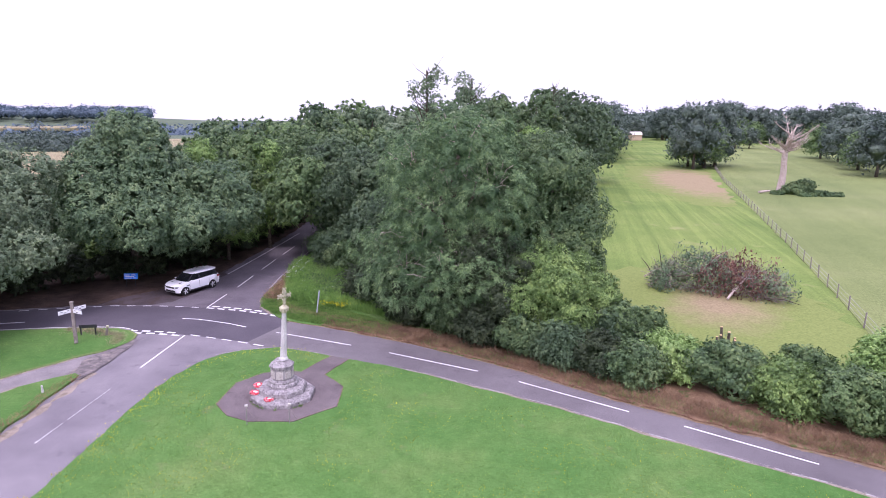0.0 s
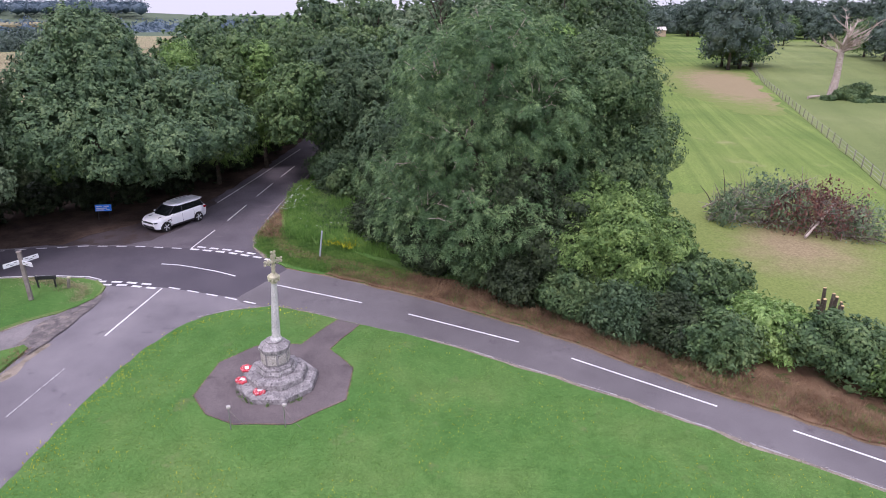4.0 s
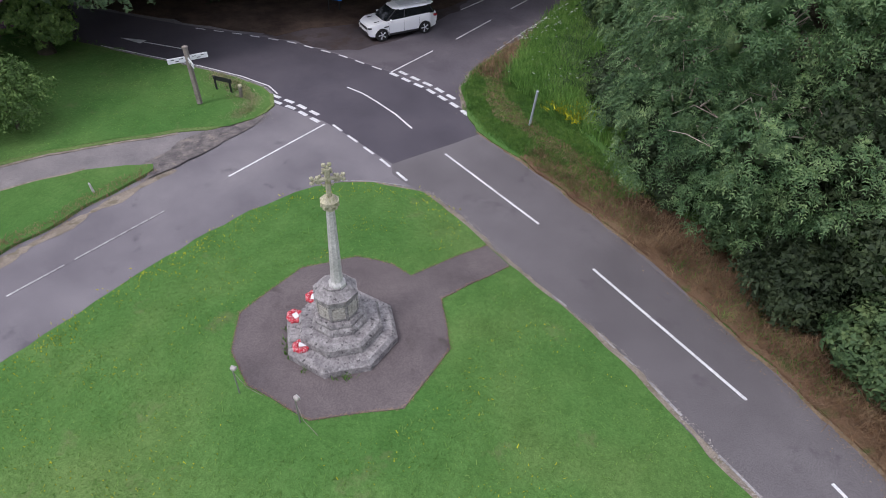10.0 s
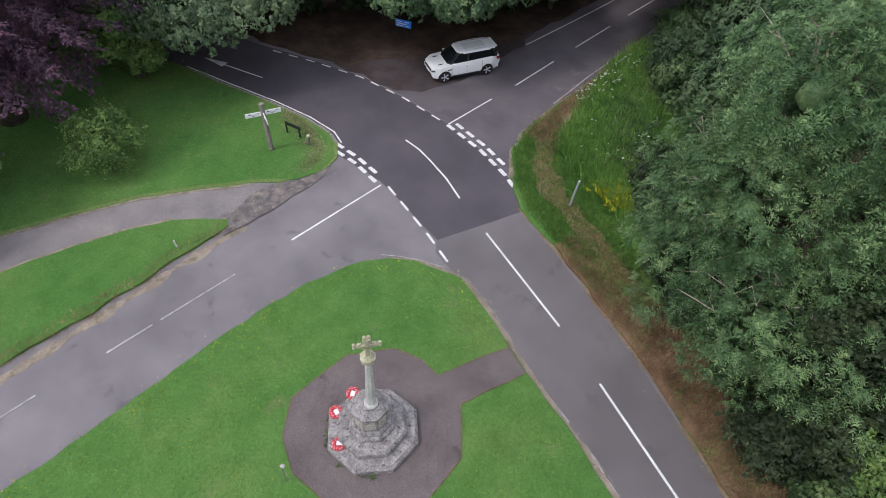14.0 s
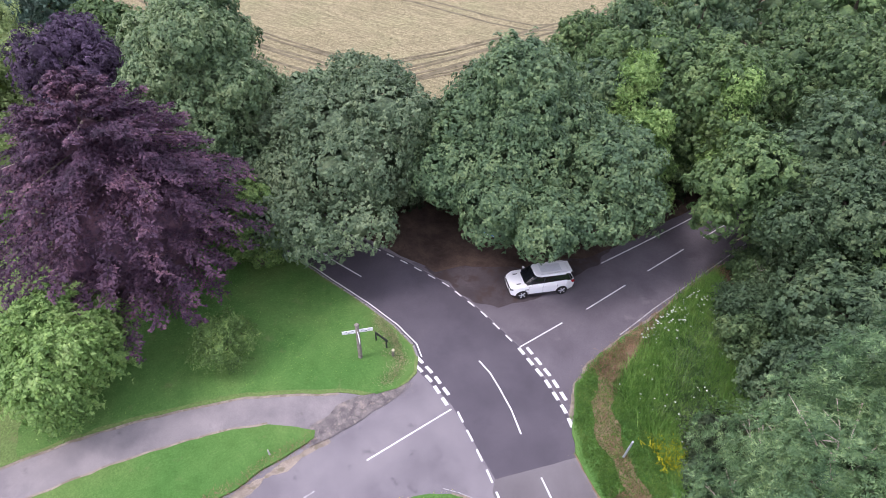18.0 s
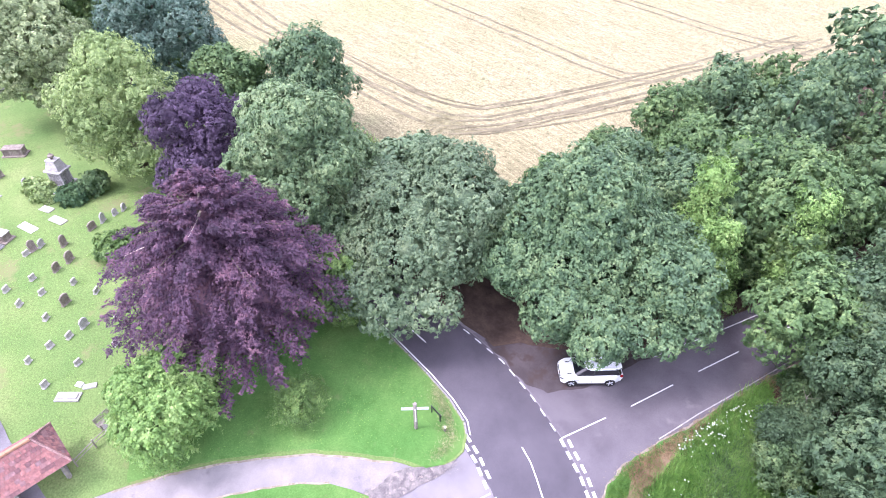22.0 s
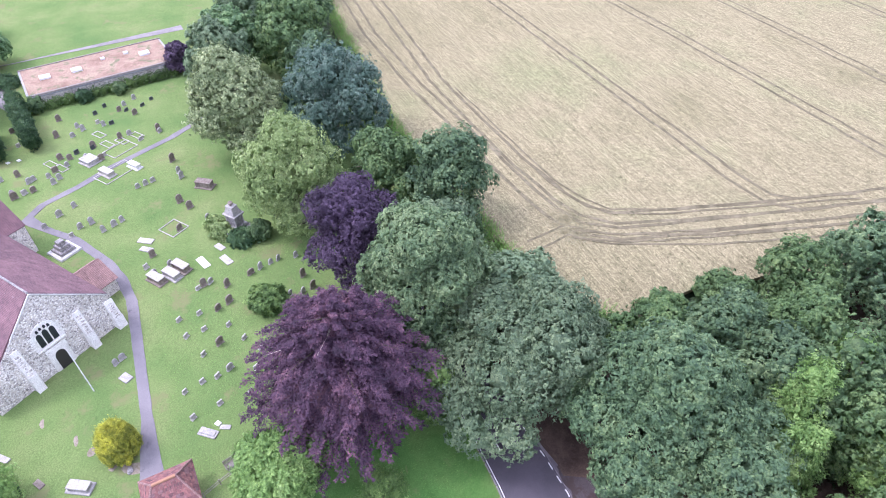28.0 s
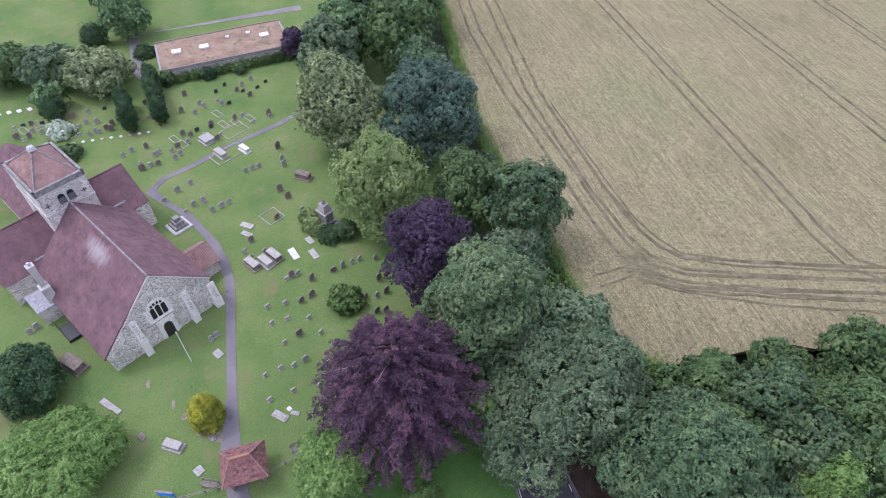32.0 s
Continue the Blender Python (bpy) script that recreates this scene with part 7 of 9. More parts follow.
for k in range(6):
    for sd in (-1, 1):
        bm = bmesh.new()
        box(bm, (-0.01, 0.15 + sd * (1.17 + 0.1 * (k % 2)), 3.45 + 0.3 * k), (0.08, 0.3, 0.22), 0, 0.01)
        part("jamb_stone", bm, DRESSED, win)
bm = bmesh.new()
box(bm, (-0.05, 0.15, 3.2), (0.22, 2.6, 0.16), 0, 0.02)
part("window_sill", bm, DRESSED, win)
bm = bmesh.new()
box(bm, (0.0, 0.05, 1.35), (0.16, 1.9, 2.95), 0, 0.03)
part("door_panel", bm, DRESSED, church, "whitewashed panel round the door")
opening(church, "door_surround", 0.05, -0.1, 0.86, 2.75, 1.75, 0.13, DRESSED, label="whitewashed pointed door arch")
opening(church, "west_door", 0.05, -0.05, 0.5, 2.3, 1.6, 0.16, OAKDOOR, label="dark oak door")
# buttresses of the west front and its corners
for y, hh, w in ((2.9, 5.0, 0.75), (-2.75, 4.6, 0.75), (-5.6, 3.4, 0.9)):
    bm = bmesh.new()
    prism(bm, [(-0.78, y - w / 2, -0.4), (-0.78, y + w / 2, -0.4), (0.05, y + w / 2, -0.4), (0.05, y - w / 2, -0.4)], [(-0.62, y - w / 2, hh * 0.42), (-0.62, y + w / 2, hh * 0.42), (0.05, y + w / 2, hh * 0.42), (0.05, y - w / 2, hh * 0.42)])
    prism(bm, [(-0.56, y - w / 2 + 0.04, hh * 0.42), (-0.56, y + w / 2 - 0.04, hh * 0.42), (0.05, y + w / 2 - 0.04, hh * 0.42), (0.05, y - w / 2 + 0.04, hh * 0.42)], [(-0.12, y - w / 2 + 0.04, hh), (-0.12, y + w / 2 - 0.04, hh), (0.05, y + w / 2 - 0.04, hh), (0.05, y - w / 2 + 0.04, hh)])
    b_ = part("buttress", bm, DRESSED, church, "pale stone stepped buttress")
    for k in range(7):
        bm = bmesh.new()
        zz = hh * 0.42 + (hh * 0.5) * (k + 0.5) / 7
        box(bm, (-0.56 + 0.44 * (zz - hh * 0.42) / (hh * 0.58), y + random.uniform(-0.06, 0.06), zz), (0.06, w * random.uniform(0.3, 0.62), hh * 0.05), 0, 0.004)
        part("flint_panel", bm, FLINT, b_)
# north porch and its red roof
bm = bmesh.new()
box(bm, (5.6, -7.2, 0.7), (3.6, 3.0, 2.3))
part("porch_wall", bm, FLINT, church)
roof_slope("porch_roof", (5.6, -5.5, 3.3), (5.6, -8.9, 3.3), (3.5, -8.9, 1.75), (3.5, -5.5, 1.75), RED_TILES)
roof_slope("porch_roof", (5.6, -5.5, 3.3), (5.6, -8.9, 3.3), (7.7, -8.9, 1.75), (7.7, -5.5, 1.75), RED_TILES)
bm = bmesh.new()
prism(bm, [(3.8, -8.7, 1.8), (7.4, -8.7, 1.8), (5.6, -8.7, 3.2)], [(3.8, -8.5, 1.8), (7.4, -8.5, 1.8), (5.6, -8.5, 3.2)])
part("porch_gable", bm, PALE_STONE, church)
# tower
bm = bmesh.new()
box(bm, (19.65, -0.45, 5.4), (7.5, 5.3, 11.8))
tower = part("tower_wall", bm, FLINT, church)
for s, t in (((-1, 0)), ((1, 0)), ((0, -1)), ((0, 1))):
    bm = bmesh.new()
    c = (19.65 + s * 3.66, -0.45 + t * 2.56, 11.55)
    box(bm, c, (0.3 if s else 7.62, 0.3 if t else 5.42, 0.75), 0, 0.03)
    part("parapet", bm, STONE, church)
for z in (8.6, 11.15):
    bm = bmesh.new()
    box(bm, (19.65, -0.45, z), (7.7, 5.5, 0.16), 0, 0.03)
    part("string_course", bm, PALE_STONE, church)
apex = (19.65, -0.45, 14.2)
cs = [(16.15, -2.85, 11.6), (16.15, 1.95, 11.6), (23.15, 1.95, 11.6), (23.15, -2.85, 11.6)]
for k in range(4):
    bm = bmesh.new()
    a, b = Vector(cs[k]), Vector(cs[(k + 1) % 4])
    p = Vector(apex)
    prism(bm, [a, b, p], [a + Vector((0, 0, 0.12)), b + Vector((0, 0, 0.12)), p + Vector((0, 0, 0.12))])
    bmesh.ops.recalc_face_normals(bm, faces=bm.faces)
    part("tower_roof", bm, RED_TILES, church, "faded red pyramid roof slope")
    bm = bmesh.new()
    tube(bm, [a + Vector((0, 0, 0.14)), p + Vector((0, 0, 0.16))], [0.08, 0.08], 6)
    part("hip", bm, STONE, church)
bm = bmesh.new()
box(bm, (19.65, -0.45, 14.35), (0.9, 0.9, 0.5), 0, 0.08, 0.6)
part("roof_cap", bm, PALE_STONE, church)
bell = empty("bell_window", pose(0, 0, 0), "", "")
bell.parent = church
bell.matrix_local = Matrix()
for k_ in ("label", "category"):
    if k_ in bell:
        del bell[k_]
bm = bmesh.new()
box(bm, (15.86, -0.45, 9.9), (0.1, 2.1, 1.5), 0, 0.02)
part("window_frame", bm, PALE_STONE, bell)
for dy in (-0.5, 0.5):
    opening(church, "louvre_opening", -0.45 + dy, 9.25, 0.38, 1.25, 0.8, 0.06, DARKGLASS, x=15.85, parent=bell)
    for k in range(4):
        bm = bmesh.new()
        box(bm, (15.77, -0.45 + dy, 9.4 + 0.2 * k), (0.06, 0.66, 0.05))
        part("louvre", bm, LEAD, bell)
for y, z in ((-2.3, 9.6), (1.6, 9.7)):
    bm = bmesh.new()
    box(bm, (15.87, y, z), (0.06, 0.62, 0.07))
    box(bm, (15.868, y, z), (0.06, 0.07, 0.62))
    part("tie_plate", bm, BLACK, church, "black iron cross tie plate")
# transepts and chancel
gable_block("transept_wall", -8.0, -3.0, 16.4, 24.2, 3.7, 3.7, 20.3, 7.1, "y")
gable_block("transept_wall", 2.1, 9.2, 15.9, 23.6, 3.4, 3.4, 19.8, 6.9, "y")
for ya, yb, cx, ez, rz_, w in ((-8.1, -2.9, 20.3, 3.6, 7.15, 4.0), (2.1, 9.4, 19.8, 3.3, 6.95, 4.1)):
    for s in (-1, 1):
        roof_slope("transept_roof", (cx, ya, rz_), (cx, yb, rz_), (cx + s * w, yb, ez), (cx + s * w, ya, ez), TILES)
    ridge_tiles((cx, ya, rz_ + 0.15), (cx, yb, rz_ + 0.15), TILES)
gable_block("chancel_wall", 23.2, 35, -4.2, 3.3, 3.6, 3.6, -0.45, 7.0)
for s in (-1, 1):
    roof_slope("chancel_roof", (23.2, -0.45, 7.05), (35.1, -0.45, 7.05), (35.1, -0.45 + s * 4.0, 3.5), (23.2, -0.45 + s * 4.0, 3.5), TILES)
ridge_tiles((23.2, -0.45, 7.2), (35.1, -0.45, 7.2), TILES)
# lead flashing against the tower, chimney and south stair
for ya, yb, z in ((-5.6, -3.1, 5.6), (2.2, 5.5, 4.4)):
    bm = bmesh.new()
    box(bm, (15.93, (ya + yb) / 2, z), (0.16, abs(yb - ya), 0.2), 0, 0.02)
    part("flashing", bm, LEAD, church)
bm = bmesh.new()
box(bm, (11.9, 6.5, 2.0), (1.2, 1.0, 4.6), 0, 0.04)
box(bm, (12.1, 6.45, 5.3), (0.66, 0.66, 3.8), 0, 0.04)
box(bm, (12.1, 6.45, 7.2), (0.78, 0.78, 0.2), 0, 0.03)
stack = part("chimney", bm, PALE_STONE, church, "pale rendered chimney stack")
bm = bmesh.new()
tube(bm, [(12.1, 6.45, 7.25), (12.1, 6.45, 7.65)], [0.18, 0.15], 10)
part("chimney_pot", bm, PALE_STONE, stack)
bm = bmesh.new()
box(bm, (12.6, 7.4, 0.9), (3.2, 2.0, 2.4), 0, 0.03)
part("boiler_house", bm, FLINT, church)
bm = bmesh.new()
box(bm, (12.6, 7.45, 2.16), (3.4, 2.2, 0.12), 0, 0.03)
part("boiler_house_roof", bm, LEAD, church)
# solid black block in place of the unlit hollow of the stair
bm = bmesh.new()
box(bm, (8.2, 7.2, -0.05), (2.6, 1.3, 0.9), 0, 0.02)
part("stair_well_dark", bm, BLACK, church)
for x in (6.9, 8.2, 9.5):
    bm = bmesh.new()
    tube(bm, [(x, 7.85, -0.2), (x, 7.85, 1.1)], [0.03, 0.03], 6)
    part("rail_post", bm, BLACK, church)
bm = bmesh.new()
tube(bm, [(0.1, 6.62, 2.3), (15.9, 6.62, 2.3)], [0.08, 0.08], 6)
part("gutter", bm, BLACK, church)
bm = bmesh.new()
tube(bm, [(0.1, -5.9, 3.92), (15.9, -5.9, 3.92)], [0.08, 0.08], 6)
part("gutter", bm, BLACK, church)

fp = empty("flagpole", pose(-43.9, 8.4, 0.8), "white painted flagpole before the church door", "flagpole")
bm = bmesh.new()
tube(bm, [(0, 0, -0.2), (0, 0, 5.0)], [0.06, 0.04], 10)
part("pole", bm, WHITE, fp)
bm = bmesh.new()
r = bmesh.ops.create_uvsphere(bm, u_segments=10, v_segments=6, radius=0.08)
bmesh.ops.translate(bm, verts=r["verts"], vec=(0, 0, 5.06))
part("finial", bm, WHITE, fp)

# ---- lychgate ----
lych = empty("lychgate", pose(-31.75, 15.95, 0.45, 0, 0, 14), "timber lychgate with a mottled red tiled roof", "lychgate")
for x in (-1.1, 1.1):
    for y in (-1.35, 1.35):
        bm = bmesh.new()
        box(bm, (x, y, 1.0), (0.18, 0.18, 2.2), 0, 0.02)
        part("post", bm, OLDWOOD, lych)
    bm = bmesh.new()
    box(bm, (x, 0, 2.05), (0.16, 3.3, 0.18), 0, 0.02)
    part("beam", bm, OLDWOOD, lych)
for y in (-1.35, 1.35):
    bm = bmesh.new()
    box(bm, (0, y, 0.3), (2.2, 0.3, 0.75), 0, 0.02)
    part("side_wall", bm, STONE, lych)
    bm = bmesh.new()
    prism(bm, [(-1.3, y - 0.04, 2.1), (1.3, y - 0.04, 2.1), (0, y - 0.04, 2.6)], [(-1.3, y + 0.04, 2.1), (1.3, y + 0.04, 2.1), (0, y + 0.04, 2.6)])
    part("gable_board", bm, OLDWOOD, lych)
bm = bmesh.new()
box(bm, (0, 0, 0), (2.35 / 9 * 1.25, 3.9 / 14 * 0.96, 0.035), 0, 0.006)
tile0 = part("roof_tile", bm, ORANGE_TILES, lych)
tile_me, first_tile = tile0.data, tile0
HIP_L, HIP_W, HIP_Z, HIP_R = 1.95, 1.75, 3.46, 0.85


def hip_tile(x, y, t, turn, pitch):
    global first_tile
    o = first_tile or new("roof_tile", tile_me)
    first_tile = None
    o.parent = lych
    o.matrix_local = Matrix.Translation((x, y, HIP_Z - 1.5 * t + random.uniform(0, 0.015))) @ Matrix.Rotation(turn, 4, "Z") @ Matrix.Rotation(pitch, 4, "Y") @ Matrix.Rotation(random.uniform(-0.03, 0.03), 4, "Z")


for j in range(9):
    t = (j + 0.5) / 9
    for s in (0, 1):
        reach_y, reach_x = HIP_R + (HIP_L - HIP_R) * t, HIP_W * t
        n_ = max(2, round(2 * reach_y / 0.278))
        for i in range(n_):
            hip_tile((1 - 2 * s) * (0.02 + HIP_W * t), reach_y * (2 * (i + 0.5) / n_ - 1), t, s * math.pi, math.atan2(1.5, HIP_W) - 0.06)
        n_ = max(1, round(2 * reach_x / 0.278))
        for i in range(n_):
            hip_tile(reach_x * (2 * (i + 0.5) / n_ - 1), (1 - 2 * s) * (reach_y + 0.02), t, math.pi / 2 + s * math.pi, math.atan2(1.5, HIP_L - HIP_R) - 0.06)
for s in (-1, 1):
    for ring in ([(0, -HIP_R, 3.4), (0, HIP_R, 3.4), (s * 1.74, 1.9, 1.9), (s * 1.74, -1.9, 1.9)], [(0, s * HIP_R, 3.4), (1.74, s * 1.9, 1.9), (-1.74, s * 1.9, 1.9)]):
        bm = bmesh.new()
        prism(bm, ring, [(x, y, z - 0.04) for x, y, z in ring])
        bmesh.ops.recalc_face_normals(bm, faces=bm.faces)
        part("roof_boarding", bm, OLDWOOD, lych)
    for sx in (-1, 1):
        bm = bmesh.new()
        tube(bm, [(0, s * HIP_R, 3.49), (sx * 1.77, s * 1.97, 1.96)], [0.085, 0.085], 6)
        part("hip_tile", bm, RED_TILES, lych)
ridge_red = plain("orange_ridge_tile", (0.36, 0.19, 0.115), 0.8)
for i in range(4):
    bm = bmesh.new()
    y0 = -HIP_R + i * HIP_R / 2
    tube(bm, [(0, y0, 3.5), (0, y0 + HIP_R / 2 - 0.02, 3.5)], [0.13, 0.13], 7)
    part("ridge_tile", bm, ridge_red, lych)
# the timber fence each side of it
for pts in ([(-31.6, 18.0), (-32.4, 19.2), (-33.2, 20.6), (-34.2, 22.6)], [(-30.6, 13.9), (-30.2, 12.4), (-29.8, 10.6), (-29.6, 8.4), (-29.5, 5.6)]):
    fe = empty("churchyard_fence", pose(0, 0, 0), "low weathered timber fence beside the lychgate", "fence")
    for (x0, y0), (x1, y1) in zip(pts, pts[1:]):
        n = max(1, int(math.hypot(x1 - x0, y1 - y0) / 1.1))
        for k in range(n):
            x, y = x0 + (x1 - x0) * k / n, y0 + (y1 - y0) * k / n
            bm = bmesh.new()
            box(bm, (x, y, gz(x, y) + 0.42), (0.09, 0.09, 0.95), 0.3, 0.01)
            part("post", bm, OLDWOOD, fe)
        for z in (0.45, 0.75):
            bm = bmesh.new()
            tube(bm, [(x0, y0, gz(x0, y0) + z), (x1, y1, gz(x1, y1) + z)], [0.035, 0.035], 5)
            part("rail", bm, OLDWOOD, fe)
for x, y, rz, lab in ((-30.35, 12.7, 78, "weathered slatted bench inside the churchyard fence"), (-33.4, 20.3, 118, "grey slatted bench beside a small tree")):
    be = empty("bench", pose(x - 0.5, y, gz(x, y) + 0.05, 0, 0, rz), lab, "bench")
    for k in range(4):
        bm = bmesh.new()
        box(bm, (0, -0.2 + 0.13 * k, 0.45), (1.6, 0.1, 0.035), 0, 0.006)
        part("seat_slat", bm, OLDWOOD, be)
    for k in range(3):
        bm = bmesh.new()
        box(bm, (0, 0.28 + 0.02 * k, 0.58 + 0.13 * k), (1.6, 0.03, 0.09), 0, 0.006)
        part("back_slat", bm, OLDWOOD, be)
    for sx in (-0.7, 0.7):
        for yy, hh in ((-0.2, 0.62), (0.27, 0.9)):
            bm = bmesh.new()
            box(bm, (sx, yy, hh / 2), (0.07, 0.07, hh), 0, 0.006)
            part("leg", bm, OLDWOOD, be)
nb = empty("notice_board", pose(-30.0, 9.2, gz(-30, 9.2) + 0.05, 0, 0, 80), "bright blue churchyard notice board", "notice board")
bm = bmesh.new()
box(bm, (0, 0, 1.0), (1.5, 0.08, 0.8), 0, 0.01)
part("panel", bm, BLUE, nb)
for x in (-0.7, 0.7):
    bm = bmesh.new()
    box(bm, (x, 0.05, 0.7), (0.08, 0.08, 1.5), 0, 0.01)
    part("post", bm, OLDWOOD, nb)
bm = bmesh.new()
box(bm, (0, 0, 1.44), (1.64, 0.2, 0.06), 0, 0.01)
part("hood", bm, OLDWOOD, nb)

# ---- graves ----
G_GREY = surface("grey_headstone", (0.26, 0.25, 0.24), (0.36, 0.34, 0.33), (0.46, 0.44, 0.42), 3.1, 18, 0.9, 0.5, 0.01, stain=(0.35, 0.34, 0.28), stain_scale=7.0, stain_at=0.6)
G_BROWN = surface("brown_headstone", (0.14, 0.11, 0.1), (0.21, 0.175, 0.15), (0.3, 0.255, 0.22), 3.1, 18, 0.9, 0.5, 0.01, stain=(0.28, 0.26, 0.19), stain_scale=7.0, stain_at=0.62)
G_PALE = surface("pale_headstone", (0.3, 0.28, 0.26), (0.39, 0.37, 0.34), (0.48, 0.46, 0.42), 3.1, 18, 0.9, 0.5, 0.01, stain=(0.24, 0.23, 0.21), stain_scale=6.0)
G_WHITE = surface("white_marble", (0.5, 0.49, 0.48), (0.62, 0.61, 0.6), (0.72, 0.71, 0.7), 3.1, 18, 0.6, 0.3, 0.01)
G_BLACK = surface("polished_dark_granite", (0.04, 0.045, 0.05), (0.06, 0.065, 0.07), (0.08, 0.085, 0.09), 3.1, 18, 0.3, 0.2, 0.005)
FACE = math.degrees(math.atan2(-0.702, -0.712))


def stone_slab(w, h, t, top):
    """An upright slab; top: round, shoulder, pointed or flat."""
    if top == "round":
        pr = [(-w / 2, -0.15), (w / 2, -0.15), (w / 2, h - w / 2)] + [(w / 2 * math.cos(a), h - w / 2 + w / 2 * math.sin(a)) for a in np.linspace(0.25, math.pi - 0.25, 7)] + [(-w / 2, h - w / 2)]
    elif top == "shoulder":
        pr = [(-w / 2, -0.15), (w / 2, -0.15), (w / 2, h * 0.82), (w * 0.36, h * 0.84), (w * 0.26, h * 0.95), (0, h), (-w * 0.26, h * 0.95), (-w * 0.36, h * 0.84), (-w / 2, h * 0.82)]
    elif top == "pointed":
        pr = [(-w / 2, -0.15), (w / 2, -0.15), (w / 2, h * 0.72), (w * 0.3, h * 0.9), (0, h), (-w * 0.3, h * 0.9), (-w / 2, h * 0.72)]
    else:
        pr = [(-w / 2, -0.15), (w / 2, -0.15), (w / 2, h), (-w / 2, h)]
    bm = bmesh.new()
    prism(bm, [(-t / 2, y, z) for y, z in pr], [(t / 2, y, z) for y, z in pr])
    bmesh.ops.recalc_face_normals(bm, faces=bm.faces)
    return bm


MASTERS = []
for (w, h, t, top), mat, lab in (((0.75, 1.15, 0.13, "shoulder"), G_BROWN, "dark brown shouldered headstone in the grass"), ((0.62, 0.95, 0.12, "round"), G_GREY, "grey round-topped headstone in the grass"), ((0.7, 1.05, 0.12, "pointed"), G_GREY, "grey pointed headstone with lichen"), ((0.55, 0.6, 0.14, "flat"), G_PALE, "low pale square headstone"), ((0.8, 1.25, 0.14, "round"), G_BROWN, "tall dark round-topped headstone"), ((0.65, 0.6, 0.12, "flat"), G_BLACK, "small polished dark granite headstone")):
    e_ = empty("gravestone", pose(0, 0, -20), lab, "gravestone", "churchyard gravestones")
    part("slab", stone_slab(w, h, t, top), mat, e_)
    bm = bmesh.new()
    box(bm, (0, 0, 0.02), (t * 2.2, w * 1.12, 0.16), 0, 0.02)
    part("foot", bm, mat, e_)
    MASTERS.append(e_)
rg = random.Random(5)
used = set()


def put_stones(spots, kinds, lean=6.0):
    for i, (x, y) in enumerate(spots):
        k = kinds[i % len(kinds)]
        m = pose(x, y, gz(x, y) + 0.05, rg.uniform(-lean, lean) * 0.5, rg.uniform(-lean, lean), FACE + 180 + rg.uniform(-9, 9))
        if k not in used:
            used.add(k)
            MASTERS[k].matrix_world = m
        else:
            copy_thing(MASTERS[k], m @ Matrix.Diagonal((1, rg.uniform(0.8, 1.05), rg.uniform(0.68, 0.95), 1)))


put_stones([(-79.0, 13.1), (-76.2, 14.0), (-74.9, 14.4), (-74.1, 9.3), (-74.5, 10.2), (-75.0, 11.0), (-69.8, 14.5), (-68.4, 15.7), (-65.9, 17.7), (-64.6, 14.7), (-60.7, 12.1), (-58.9, 11.6), (-58.8, 14.0), (-57.8, 12.4)], [4, 1, 2, 1, 2, 1, 0, 0, 1, 0, 4, 3, 1, 2])
put_stones([(-54.4, 17.0), (-54.7, 17.6), (-55.0, 18.2), (-54.1, 19.9), (-55.3, 22.3), (-55.9, 23.3), (-56.4, 24.4), (-56.8, 25.2), (-56.8, 27.1), (-53.6, 27.6), (-51.1, 26.1), (-51.2, 27.4), (-51.7, 28.4), (-49.0, 27.4), (-49.0, 28.4), (-51.0, 19.0), (-51.7, 20.1)], [3, 0, 1, 4, 0, 2, 1, 2, 1, 4, 1, 2, 0, 0, 4, 0, 4])
put_stones([(-50.4, 15.3), (-50.8, 17.2), (-48.1, 16.1), (-48.6, 17.7), (-48.6, 20.0), (-46.5, 19.2), (-46.6, 21.4), (-45.5, 17.7), (-43.3, 20.1), (-42.7, 19.0), (-42.4, 17.7), (-41.7, 16.2), (-39.8, 19.2), (-38.9, 17.0), (-46.4, 10.0), (-46.9, 10.5), (-48.6, -9.5), (-49.2, -9.0), (-42.8, 22.4), (-40.3, 21.8), (-45.0, 22.9)], [3, 3, 3, 3, 3, 0, 3, 3, 2, 3, 3, 3, 3, 3, 1, 1, 1, 2, 3, 3, 3])
put_stones([(-68.7, -0.2), (-70.6, 1.0), (-72.0, 2.4), (-67.7, 3.7), (-66.4, 3.0), (-68.2, 4.9), (-66.4, 6.4), (-67.2, 7.4), (-67.8, 8.2), (-78.5, -8.2), (-79.6, -7.3), (-80.3, -5.5), (-78.4, -3.8), (-78.9, -3.4), (-75.4, -4.8), (-76.1, -3.8), (-76.4, -2.9), (-77.5, -0.8), (-78.4, -0.3), (-80.2, -1.1), (-81.1, 0.1), (-83.0, -1.0), (-82.7, 0.2), (-83.9, 0.8), (-84.6, 2.7)], [1, 2, 1, 2, 3, 2, 1, 2, 1, 1, 2, 0, 2, 1, 4, 1, 0, 2, 1, 0, 2, 4, 0, 5, 5])
put_stones([(-82.5, 4.4), (-85.4, 8.7), (-87.2, 10.8), (-93.3, -3.0), (-88.8, -2.5), (-93.9, 1.7), (-95.8, 2.7), (-93.9, 5.9), (-94.8, 8.0), (-90.4, 3.3), (-90.6, 4.3), (-87.6, -7.0), (-91.5, -8.6), (-89.8, 0.7)], [3, 3, 4, 0, 4, 5, 5, 5, 5, 1, 5, 3, 0, 2], 3)
